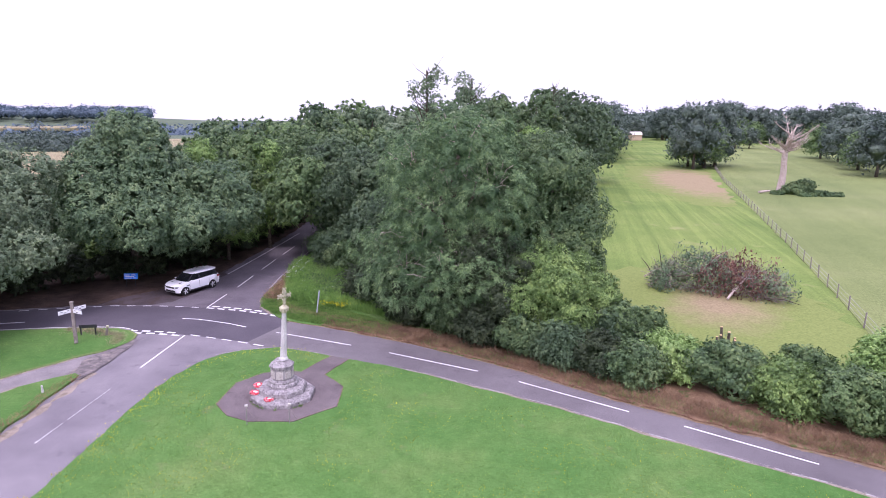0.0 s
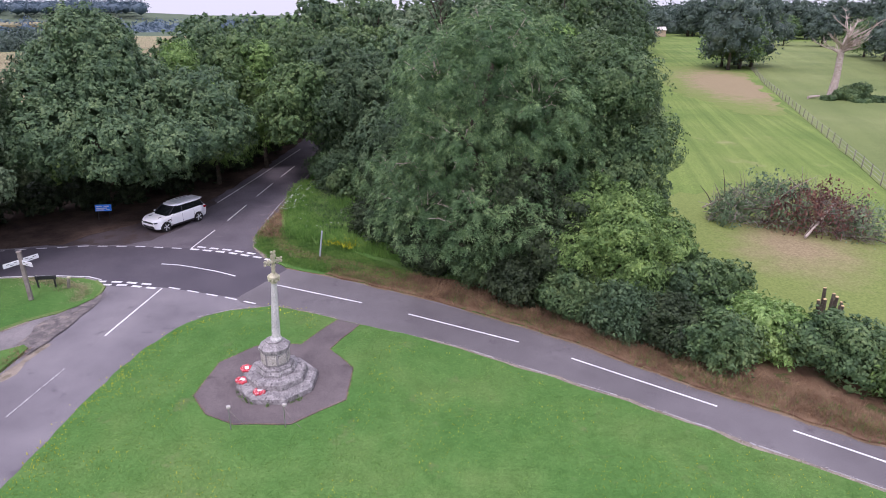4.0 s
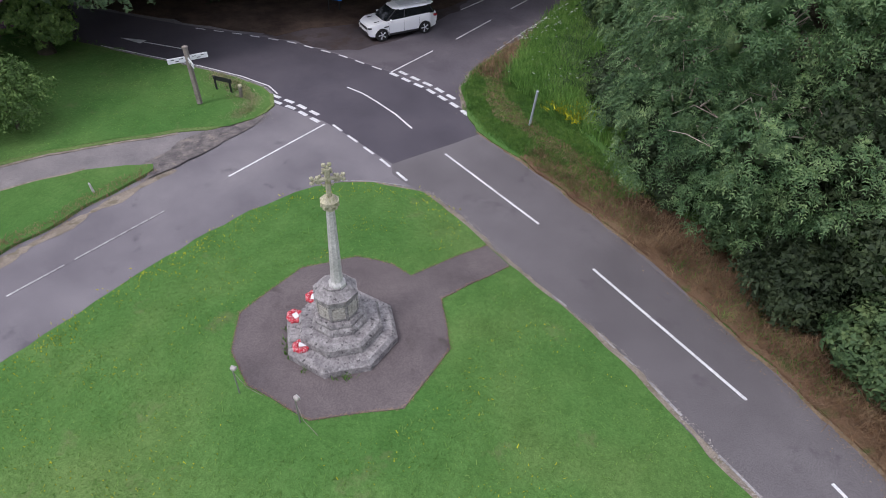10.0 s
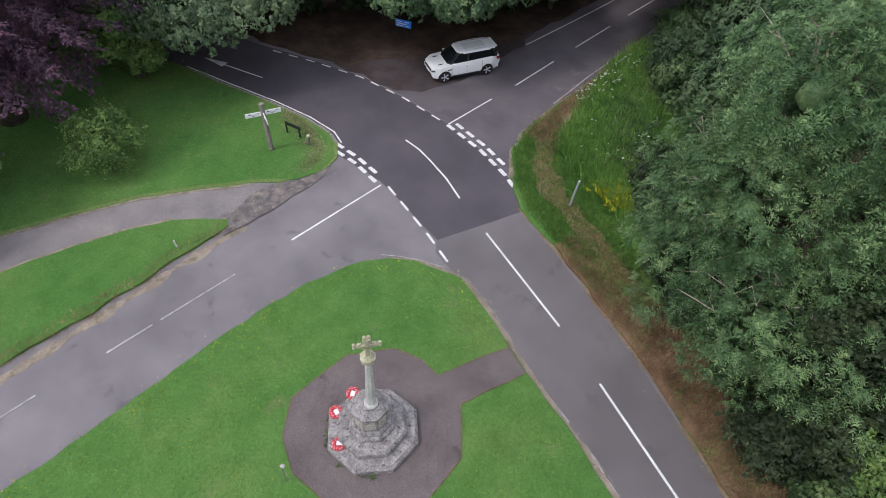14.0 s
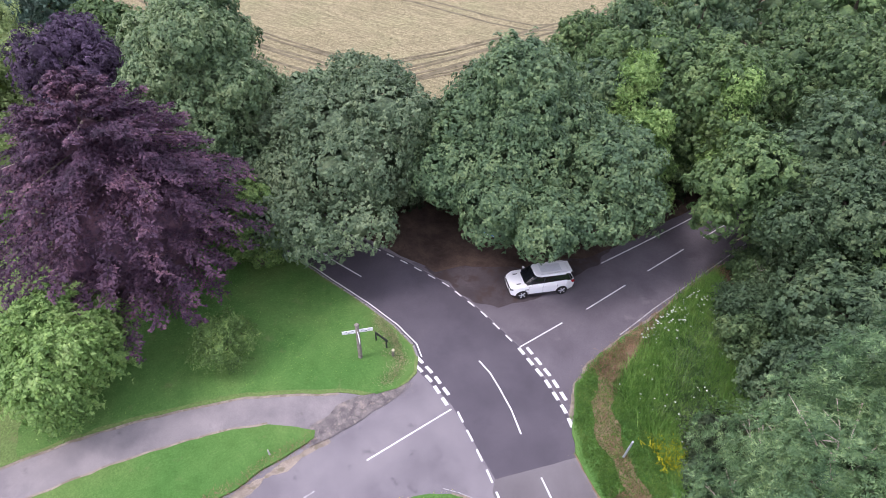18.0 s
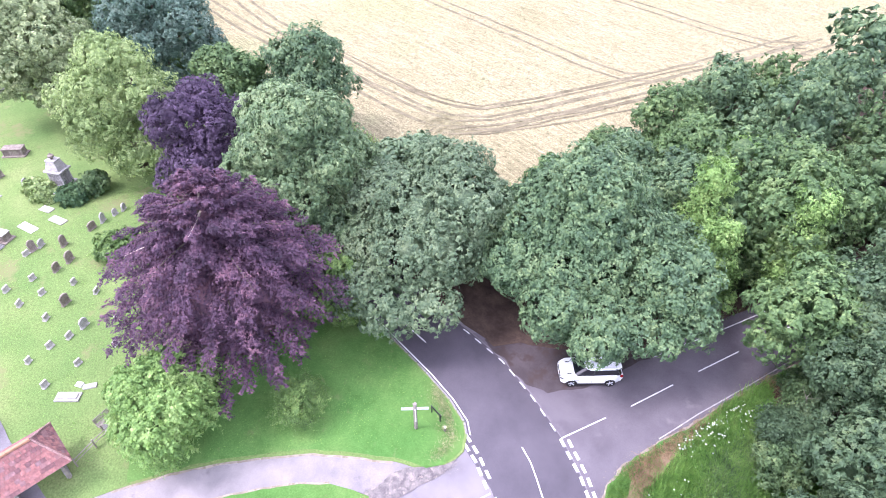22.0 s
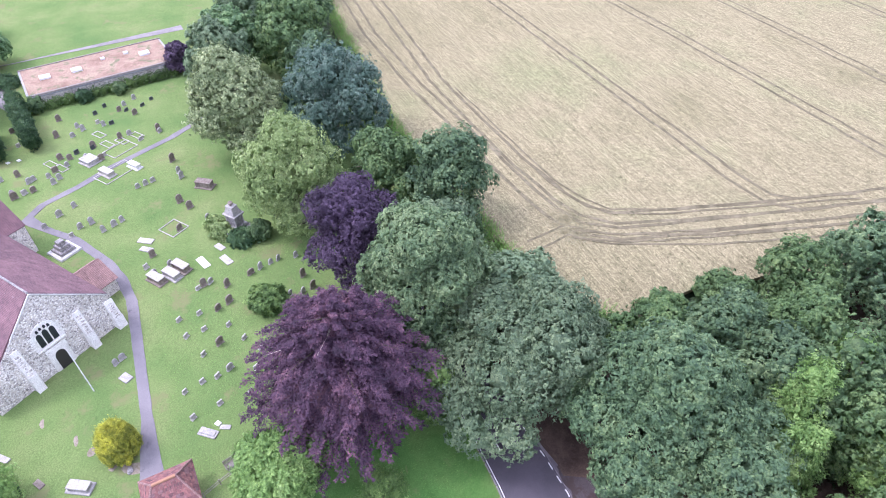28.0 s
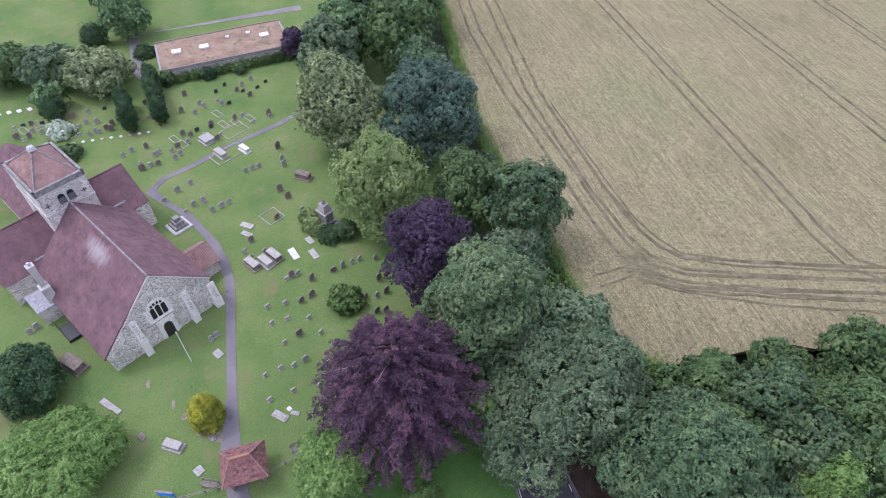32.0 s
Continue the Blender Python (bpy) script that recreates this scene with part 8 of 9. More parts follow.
put_stones([(-86.1, -26.1), (-86.7, -25.0), (-86.9, -23.9), (-87.2, -22.5), (-88.2, -21.5), (-87.8, -20.0), (-85.2, -23.1), (-84.8, -21.6), (-83.0, -23.5), (-85.9, -16.7), (-86.8, -15.9), (-86.8, -14.4), (-83.9, -15.9), (-83.8, -14.5), (-84.3, -13.3), (-85.2, -12.5), (-86.1, -11.9), (-91.8, -20.3)], [3, 5, 0, 5, 3, 1, 2, 1, 3, 3, 1, 2, 3, 1, 2, 0, 4, 3], 3)

put_stones([(-84.5, -13.8), (-84.9, -11.7), (-76.0, -5.1), (-76.4, -4.1), (-79.1, -1.7), (-85.0, 2.7), (-81.5, 4.2), (-90.8, -0.2), (-91.3, 2.4), (-94.1, 4.9), (-95.6, 5.4), (-96.4, 9.1), (-86.7, 11.0), (-86.4, 5.9), (-87.1, 7.0), (-85.2, 8.6), (-82.4, 2.2), (-83.7, -24.7), (-83.7, -22.9), (-84.4, -20.1), (-84.1, -17.7), (-88.6, -18.4), (-89.6, -16.6), (-90.4, -14.4), (-88.4, -0.4), (-92.6, 7.2), (-97.2, 6.6)], [1, 0, 2, 3, 1, 4, 0, 1, 3, 0, 2, 5], 4)


def chest_tomb(x, y, L, w, h, mat, label, top_mat=None, rz=0.0, rail=False):
    t_ = empty("chest_tomb", pose(x, y, gz(x, y) + 0.05, 0, 0, FACE + rz), label, "tomb")
    bm = bmesh.new()
    box(bm, (0, 0, 0.02), (L + 0.35, w + 0.35, 0.2), 0, 0.02)
    part("plinth", bm, mat, t_)
    bm = bmesh.new()
    box(bm, (0, 0, h / 2 + 0.05), (L - 0.12, w - 0.12, h), 0, 0.015)
    part("chest", bm, mat, t_)
    bm = bmesh.new()
    box(bm, (0, 0, h + 0.09), (L + 0.06, w + 0.06, 0.12), 0, 0.03)
    part("lid", bm, top_mat or mat, t_)
    for sx in (-1, 1):
        for sy in (-1, 1):
            bm = bmesh.new()
            box(bm, (sx * (L / 2 - 0.1), sy * (w / 2 - 0.08), h / 2 + 0.05), (0.14, 0.14, h), 0, 0.02)
            part("corner_pilaster", bm, mat, t_)
    return t_


chest_tomb(-56.7, 12.8, 1.9, 0.85, 0.65, G_BROWN, "brown chest tomb with a pale ledger top", G_PALE)
chest_tomb(-57.0, 14.3, 1.9, 0.85, 0.6, G_GREY, "grey chest tomb with a pale ledger top", G_PALE)
chest_tomb(-57.9, 15.2, 1.9, 0.85, 0.7, G_BROWN, "chest tomb with a pale slab beside two others", G_PALE)
chest_tomb(-72.3, 17.3, 2.0, 0.95, 0.75, G_BROWN, "brown brick chest tomb by a lime tree", G_BROWN, 20)
chest_tomb(-78.0, 5.3, 2.0, 0.9, 0.55, G_PALE, "pale chest tomb inside a stone kerb", G_PALE)
chest_tomb(-78.8, 8.5, 1.7, 0.7, 0.5, G_WHITE, "white marble coped tomb", G_WHITE)
chest_tomb(-81.4, 2.8, 1.9, 1.6, 0.5, G_GREY, "stepped grey family tomb", G_GREY)
chest_tomb(-44.1, -3.4, 2.4, 1.2, 0.8, G_BROWN, "large mossy brown chest tomb beside a yew", G_BROWN, 12)
chest_tomb(-34.8, 8.6, 1.7, 0.75, 0.45, G_GREY, "grey railed tomb with white flowers", G_PALE, 25)
chest_tomb(-37.2, 18.2, 1.3, 0.4, 0.08, G_GREY, "low broken grey ledger tomb", G_GREY, 15)


def ledger(x, y, L, w, mat, label, rz=0.0):
    t_ = empty("ledger_stone", pose(x, y, gz(x, y) + 0.05, rg.uniform(-2, 2), rg.uniform(-2, 2), FACE + rz), label, "gravestone", "flat ledger stones")
    bm = bmesh.new()
    box(bm, (0, 0, 0.03), (L, w, 0.16), 0, 0.02)
    part("slab", bm, mat, t_)


ledger(-58.3, 17.4, 1.9, 0.8, G_WHITE, "bright white flat ledger stone", -14)
ledger(-58.1, 19.8, 1.7, 0.75, G_PALE, "pale flat ledger stone in the grass", -12)
ledger(-60.4, 19.1, 1.3, 0.7, G_PALE, "small pale flat ledger stone", -8)
ledger(-63.5, 11.1, 1.8, 0.8, G_PALE, "sunken pale ledger stone", 20)
ledger(-62.0, 11.3, 1.5, 0.7, G_GREY, "sunken grey ledger stone", 15)
ledger(-44.6, 11.0, 1.1, 0.8, G_GREY, "square grey flat stone by the path", 0)
ledger(-37.9, 19.0, 0.5, 0.4, G_WHITE, "small white tablet in the grass", 0)
ledger(-37.4, 19.6, 0.9, 0.4, G_GREY, "small grey tablet in the grass", 30)
ledger(-32.3, 11.4, 0.9, 0.8, G_GREY, "round-edged flat grey stone", 0)
ledger(-35.9, 5.4, 0.9, 0.5, G_BROWN, "mossy flat brown stone", 0)
ledger(-39.5, 1.2, 1.7, 0.6, G_GREY, "grey coped stone in worn grass", 10)
ledger(-39.0, 2.0, 1.7, 0.5, G_PALE, "pale coped stone in worn grass", 10)
ledger(-33.7, 20.6, 1.6, 0.8, G_GREY, "grey ledger stone by a small tree", 60)
for i in range(9):
    ledger(-82.0 - 0.25 * i, -16.2 + 1.25 * i, 0.5, 0.4, G_WHITE if i % 3 else G_PALE, "small white cremation tablet in a row", 0)
for i, (x, y) in enumerate([(-91.1, -25.8), (-90.7, -27.2), (-90.4, -28.6), (-90.0, -30.0)]):
    ledger(x, y, 0.9, 0.6, G_WHITE, "white marble tablet in a row", 0)


def kerb_set(x, y, L, w, label, rz=0.0):
    t_ = empty("grave_kerb", pose(x, y, gz(x, y) + 0.06, 0, 0, FACE + rz), label, "grave kerb", "stone grave kerbs")
    for cx, cy, sx, sy in ((0, w / 2, L, 0.1), (0, -w / 2, L, 0.1), (L / 2, 0, 0.1, w + 0.1), (-L / 2, 0, 0.1, w + 0.1)):
        bm = bmesh.new()
        box(bm, (cx, cy, 0.02), (sx, sy, 0.16), 0, 0.02)
        part("kerb", bm, G_PALE, t_)


kerb_set(-65.0, 14.0, 2.4, 2.2, "square pale stone kerb round a headstone", 0)
kerb_set(-78.2, 6.3, 2.6, 4.6, "pale stone kerb round a family tomb", 0)
kerb_set(-83.6, 6.2, 2.4, 3.6, "pale stone kerb round graves", 0)
for i, (x, y) in enumerate([(-82.0, -2.0), (-80.8, -0.6), (-85.6, 6.2), (-86.6, 8.0), (-85.2, 4.4), (-87.0, -23.2), (-85.6, -24.6), (-86.2, -21.0), (-84.2, -17.4), (-90.0, -6.0), (-88.0, 3.0)]):
    kerb_set(x, y, 1.9, 0.9, "narrow stone grave kerb", 0)

# large monuments: a stepped tomb by the nave and a crocketed one by the lime tree
mon = empty("stepped_monument", pose(-63.9, 2.7, gz(-63.9, 2.7) + 0.05, 0, 0, FACE), "stepped grey stone cross base beside the path", "monument")
for i, (s, z, h) in enumerate(((2.6, 0.0, 0.25), (1.8, 0.25, 0.35), (1.2, 0.6, 0.5), (0.75, 1.1, 0.5))):
    bm = bmesh.new()
    box(bm, (0, 0, z + h / 2), (s, s, h + 0.01), 0, 0.03, 0.95)
    part("step", bm, STONE if i else PALE_STONE, mon)
mon = empty("urn_monument", pose(-63.4, 21.0, gz(-63.4, 21) + 0.05, 0, 0, FACE), "tall weathered grey tomb monument topped by an urn", "monument")
for nm, s, z, h, tp in (("base_step", 2.6, 0.0, 0.3, 1.0), ("base_step", 2.1, 0.3, 0.35, 0.95), ("die", 1.45, 0.65, 1.35, 0.96), ("cornice", 1.85, 2.0, 0.18, 1.0), ("pedestal", 1.5, 2.18, 0.9, 0.62), ("cap", 1.05, 3.08, 0.14, 1.0)):
    bm = bmesh.new()
    box(bm, (0, 0, z + h / 2), (s, s * 0.85, h + 0.01), 0, 0.04, tp)
    part(nm, bm, G_GREY if nm != "die" else STONE, mon)
bm = bmesh.new()
tube(bm, [(0, 0, 3.2), (0, 0, 3.3), (0, 0, 3.45), (0, 0, 3.62), (0, 0, 3.7), (0, 0, 3.82)], [0.16, 0.1, 0.26, 0.28, 0.14, 0.05], 12)
part("urn", bm, G_BROWN, mon)
for sx in (-1, 1):
    for sy in (-1, 1):
        bm = bmesh.new()
        tube(bm, [(sx * 0.66, sy * 0.55, 0.65), (sx * 0.66, sy * 0.55, 2.0)], [0.1, 0.09], 8)
        part("corner_column", bm, G_GREY, mon)
mon = empty("table_tomb", pose(-61.9, 20.2, gz(-61.9, 20.2) + 0.05, 0, 0, FACE + 15), "overgrown stone table tomb beside shrubs", "tomb")
for nm, c, s in (("table", (0, 0, 0.75), (1.9, 0.9, 0.12)), ("leg", (-0.7, 0, 0.35), (0.2, 0.7, 0.75)), ("leg", (0.7, 0, 0.35), (0.2, 0.7, 0.75))):
    bm = bmesh.new()
    box(bm, c, s, 0, 0.02)
    part(nm, bm, G_PALE, mon)

# ---- flat-roofed hall behind the churchyard ----
SEDUM = surface("sedum_roof", (0.2, 0.125, 0.09), (0.285, 0.195, 0.145), (0.33, 0.26, 0.18), 0.5, 6, 0.95, 0.8, 0.05, stain=(0.15, 0.155, 0.085), stain_scale=0.7, stain_at=0.55)
hall = empty("flat_roofed_hall", pose(-105.0, 0.9, 0.5, 0, 0, 109.5), "low building with a brown planted flat roof and skylights", "building")
bm = bmesh.new()
box(bm, (0.4, 0, 1.0), (20.6, 9.2, 2.4), 0, 0.02)
part("wall", bm, FLINT, hall)
bm = bmesh.new()
box(bm, (0.4, 0, 2.28), (21.2, 9.8, 0.2), 0, 0.02)
part("roof_slab", bm, LEAD, hall)
bm = bmesh.new()
box(bm, (0.4, 0, 2.42), (20.6, 9.2, 0.1), 0, 0.02)
part("planted_roof", bm, SEDUM, hall)
for s, t in ((0, 4.75), (0, -4.75)):
    bm = bmesh.new()
    box(bm, (0.4, t, 2.46), (21.2, 0.2, 0.22), 0, 0.02)
    part("roof_edge", bm, OLDWOOD, hall)
for x, y, w in ((-7.0, 0.3, 1.5), (-2.6, 0.2, 1.5), (7.4, 0.2, 1.5), (1.5, 1.9, 0.6), (5.0, 2.0, 0.7)):
    bm = bmesh.new()
    box(bm, (x, y, 2.6), (w, w * 0.8, 0.32), 0, 0.03)
    sk = part("skylight", bm, WHITE, hall, "white raised skylight")
    bm = bmesh.new()
    box(bm, (x, y, 2.775), (w * 0.8, w * 0.6, 0.03), 0, 0.01)
    part("skylight_glass", bm, plain("opal_glazing", (0.75, 0.77, 0.78), 0.25), sk)
gr = empty("hall_railing", pose(-105.0, 0.9, 0.5, 0, 0, 109.5), "thin metal railing above a hedge by the hall", "railing")
for k in range(9):
    bm = bmesh.new()
    tube(bm, [(-9.6 + 2.4 * k, -5.3, 0), (-9.6 + 2.4 * k, -5.3, 2.9)], [0.03, 0.03], 5)
    part("post", bm, GREYMETAL, gr)
bm = bmesh.new()
tube(bm, [(-9.6, -5.3, 2.9), (9.6, -5.3, 2.9)], [0.03, 0.03], 5)
part("top_rail", bm, GREYMETAL, gr)
rng = np.random.default_rng(21)
hl = np.array([(-10.0 + 1.05 * k, -5.35 + 0.1 * (k % 2), 0.75, 0.8, 0.4, 0.95) for k in range(20)])
hd = empty("clipped_hedge", pose(-105.0, 0.9, 0.5, 0, 0, 109.5), "thin clipped green hedge along the hall", "hedge")
quads("leaves", leaf_quads(rng, hl, 900, 12, 0.22, 0.2, 0.2, -0.3), L_MAPLE, hd, extra=blob(rng, hl, 0.7, 1))

# ---- paddock: fence, brush pile, dead tree, sheds ----
fence = empty("paddock_fence", pose(0, 0, 0), "wooden post and wire stock fence across the paddock", "fence")
fl = dense(FENCE, 3.0, 0.0, False)
bm = bmesh.new()
box(bm, (0, 0, 0.55), (0.085, 0.085, 1.25), 0, 0.01)
post0 = part("post", bm, OLDWOOD, fence)
post0.location = (*fl[0], 0.05)
for x, y in fl[1:]:
    o = new("post", post0.data)
    o.parent = fence
    o.matrix_local = pose(x, y, 0.05 + rg.uniform(-0.05, 0.05), rg.uniform(-3, 3), rg.uniform(-3, 3), rg.uniform(0, 90))
for z in (0.35, 0.7, 1.05):
    bm = bmesh.new()
    tube(bm, [(x, y, z + 0.05) for x, y in fl], [0.013] * len(fl), 4)
    part("wire", bm, GREYMETAL, fence)
pile = empty("brush_pile", pose(23.2, 49.4, 0.07) @ Matrix.Diagonal((0.86, 0.95, 1.3, 1)), "heap of cut branches with reddish dying leaves", "brush pile")
rng = np.random.default_rng(31)
pl = np.array([(-3.6, 1.6, 0.9, 1.9, 1.5, 1.3), (-1.6, 1.0, 1.1, 2.0, 1.6, 1.5), (0.2, 0.2, 1.0, 1.9, 1.6, 1.5), (2.2, -0.8, 0.9, 1.8, 1.5, 1.3), (3.8, -1.8, 0.6, 1.4, 1.2, 0.9), (-5.0, 2.2, 0.6, 1.3, 1.2, 0.9)])
quads("green_leaves", leaf_quads(rng, pl[[0, 1, 4, 5]], 230, 14, 0.35, 0.22, 0.3, -0.4, ragged=0.2), L_GREY, pile, extra=blob(rng, pl, 0.4, 2))
quads("red_leaves", leaf_quads(rng, pl[[2, 3]], 210, 14, 0.35, 0.2, 0.3, -0.4, ragged=0.2), L_RED, pile, "dying reddish-brown leaves")
tw = bmesh.new()
for k in range(1100):
    c = pl[rng.integers(0, 6)]
    d = rng.normal(size=3)
    d /= np.linalg.norm(d)
    a = c[:3] + d * c[3:6] * rng.uniform(0.55, 0.95)
    e = d * 0.6 + rng.normal(size=3) * [0.8, 0.7, 0.35]
    e *= rng.uniform(0.5, 1.3) / np.linalg.norm(e)
    a[2], top = max(a[2], 0.05), max(a[2] + e[2], 0.1)
    tube(tw, [tuple(a), (a[0] + e[0], a[1] + e[1], top)], [0.022, 0.008], 3)
tagged(part("brushwood", tw, OLDWOOD, pile), kind="stuff")
for k in range(34):
    c = pl[rng.integers(0, 6)]
    a = c[:3] + rng.normal(size=3) * [1.2, 0.9, 0.3]
    d = rng.normal(size=3) * [1, 0.7, 0.5]
    d /= np.linalg.norm(d)
    L = rng.uniform(1.2, 3.2)
    bm = bmesh.new()
    tube(bm, [tuple(a), tuple(a + d * L * 0.5 + [0, 0, 0.15]), tuple(a + d * L)], [0.05, 0.035, 0.012], 5)
    part("cut_branch", bm, BARK if k % 4 else DEADWOOD, pile)
bm = bmesh.new()
tube(bm, [(-0.6, -2.2, 0.15), (0.6, -1.5, 0.7), (2.2, -0.6, 1.6)], [0.09, 0.08, 0.05], 7)
part("bare_limb", bm, DEADWOOD, pile, "long pale bare limb")
dead = empty("dead_tree", pose(63.6, 116.6, 0.06) @ Matrix.Diagonal((1.1, 1.1, 1.24, 1)), "bleached dead tree with bare upper branches", "tree")
bm = bmesh.new()
tube(bm, [(0, 0, -0.1), (0.25, 0, 3), (0.1, 0, 6), (0.7, 0.2, 8.0), (1.2, 0, 9.4)], [0.7, 0.5, 0.46, 0.34, 0.16], 10)
part("trunk", bm, DEADWOOD, dead)
rd = random.Random(3)
for k in range(26):
    z = rd.uniform(5.6, 9.3)
    a = rd.uniform(0, 2 * math.pi)
    L = rd.uniform(1.4, 3.9)
    x0 = 0.1 + max(0, z - 6) * 0.3
    dx, dy = math.cos(a), math.sin(a)
    rise = rd.uniform(0.25, 0.9)
    bm = bmesh.new()
    pts = [(x0 + dx * L * t + rd.uniform(-0.15, 0.15), dy * L * t, z + L * rise * t + rd.uniform(-0.1, 0.15)) for t in (0, 0.35, 0.7, 1.0)]
    tube(bm, pts, [0.16, 0.1, 0.06, 0.025], 5)
    for j in range(9):
        b = a + rd.uniform(-1.5, 1.5)
        p = pts[rd.choice((1, 1, 2, 2, 3))]
        q = rd.uniform(0.5, 1.3)
        tube(bm, [p, (p[0] + math.cos(b) * q * 0.6, p[1] + math.sin(b) * q * 0.6, p[2] + q * rd.uniform(0.1, 0.6)), (p[0] + math.cos(b) * q, p[1] + math.sin(b) * q, p[2] + q * rd.uniform(0.2, 0.9))], [0.05, 0.035, 0.016], 3)
    part("bare_branch", bm, DEADWOOD, dead)
shrub_row("bramble_clump", [(65.4, 115.2, 2.4, 2.1), (67.4, 115.6, 2.8, 1.9), (62.4, 115.0, 1.0, 1.3), (69.4, 113.4, 0.9, 1.7), (66.4, 112.8, 0.7, 1.6), (71.6, 112.6, 0.6, 1.3)], [L_OAK], "dark bramble clump round a dead tree", "brambles", 200)
log = empty("fallen_log", pose(60.6, 116.4, 0.1, 0, 0, 20) @ Matrix.Diagonal((0.55, 0.8, 0.8, 1)), "pale fallen log beside a dead tree", "log")
bm = bmesh.new()
tube(bm, [(-2.2, 0, 0.35), (0, 0.2, 0.4), (2.4, 0, 0.5)], [0.3, 0.28, 0.2], 8)
part("log", bm, DEADWOOD, log)
shed = empty("field_shed", pose(107.5, 352, 0.05, 0, 0, 12), "pale wooden field shelter with a light roof", "shed")
bm = bmesh.new()
box(bm, (0, 0, 1.6), (6.4, 3.6, 3.2), 0, 0.02)
part("wall", bm, plain("pale_boarding", (0.5, 0.38, 0.26), 0.8), shed)
for s in (-1, 1):
    bm = bmesh.new()
    prism(bm, [(-3.4, 0, 4.7), (3.4, 0, 4.7), (3.4, s * 2.2, 3.1), (-3.4, s * 2.2, 3.1)], [(-3.4, 0, 4.82), (3.4, 0, 4.82), (3.4, s * 2.2, 3.22), (-3.4, s * 2.2, 3.22)])
    bmesh.ops.recalc_face_normals(bm, faces=bm.faces)
    part("roof", bm, plain("pale_roof_sheet", (0.62, 0.58, 0.52), 0.7), shed)
stump_ = empty("cut_stump", pose(16.6, 34.2, 0.1), "freshly cut multi-stemmed stump in the hedge", "stump")
for k in range(7):
    bm = bmesh.new()
    a = k * 0.9
    tube(bm, [(0.3 * math.cos(a), 0.3 * math.sin(a), -0.1), (0.5 * math.cos(a), 0.5 * math.sin(a), 1.75 + 0.25 * (k % 3))], [0.1, 0.075], 8)
    part("stem", bm, BARK, stump_)
    bm = bmesh.new()
    tube(bm, [(0.5 * math.cos(a), 0.5 * math.sin(a), 1.75 + 0.25 * (k % 3)), (0.505 * math.cos(a), 0.505 * math.sin(a), 1.78 + 0.25 * (k % 3))], [0.073, 0.073], 8)
    part("cut_face", bm, plain("fresh_cut_wood", (0.6, 0.42, 0.22), 0.8), stump_)

# ---- distant trees, hills and skyline ----
FARS = []
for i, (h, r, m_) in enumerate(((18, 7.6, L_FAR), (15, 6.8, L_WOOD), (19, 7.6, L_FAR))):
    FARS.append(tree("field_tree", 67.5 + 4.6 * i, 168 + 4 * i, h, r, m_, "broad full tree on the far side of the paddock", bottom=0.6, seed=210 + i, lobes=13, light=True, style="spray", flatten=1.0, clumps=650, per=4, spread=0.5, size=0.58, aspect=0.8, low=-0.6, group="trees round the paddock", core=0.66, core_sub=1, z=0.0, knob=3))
rf = random.Random(9)
far_spots = []
for k in range(46):
    t = k / 45
    far_spots.append((112 + 150 * t + rf.uniform(-8, 8), 372 - 100 * t + rf.uniform(-12, 12), rf.uniform(0.9, 1.5)))
for k in range(26):
    t = k / 25
    far_spots.append((128 + 170 * t + rf.uniform(-8, 8), 270 - 95 * t + rf.uniform(-8, 8), rf.uniform(0.55, 0.95)))
for k in range(14):
    far_spots.append((66 + rf.uniform(0, 34), 268 + 7.5 * k + rf.uniform(-5, 5) , rf.uniform(0.9, 1.4)) if k % 2 else (62 + 2.1 * k + rf.uniform(-4, 2), 250 + 9 * k, rf.uniform(0.9, 1.3)))
for k in range(3):
    far_spots.append((72 + rf.uniform(-3, 5), 178 + rf.uniform(-3, 5), rf.uniform(0.9, 1.1)))
far_spots += [(104, 149, 0.98), (113, 155, 1.1), (112, 168, 0.9), (119, 180, 1.05), (124, 196, 0.95), (128, 212, 1.0), (53, 205, 1.05), (58, 222, 1.2), (48, 190, 1.0), (60, 238, 1.25), (176, 205, 0.9), (186, 196, 1.1), (192, 190, 0.9), (92, 330, 1.5), (96, 345, 1.4)]
for i, (x, y, s) in enumerate(far_spots):
    if x < 60 + (y - 250) * 0.25 and y > 230:
        x += 6
    if abs(x / y - 107.5 / 352) < 0.034 and y < 362:
        continue
    copy_thing(FARS[i % 3], pose(x, y, 0.0, 0, 0, rf.uniform(0, 360)) @ Matrix.Diagonal((s * 0.95, s * 0.95, s * 0.82, 1)))
for i, (x, y, h, r) in enumerate(((16.0, 108, 19.2, 6.0), (24.5, 118, 18.6, 6.4), (9.0, 103, 18.0, 5.4), (31.0, 132, 18.5, 6.0))):
    tree("tall_oak_tree", x, y, h, r, (L_OAK, L_DARK)[i % 2], "tall dark tree at the edge of the wood", bottom=1.0, seed=330 + i, lobes=12, light=True, clumps=800, per=11, spread=0.4, size=0.42, group="tall trees by the paddock", z=0.0)
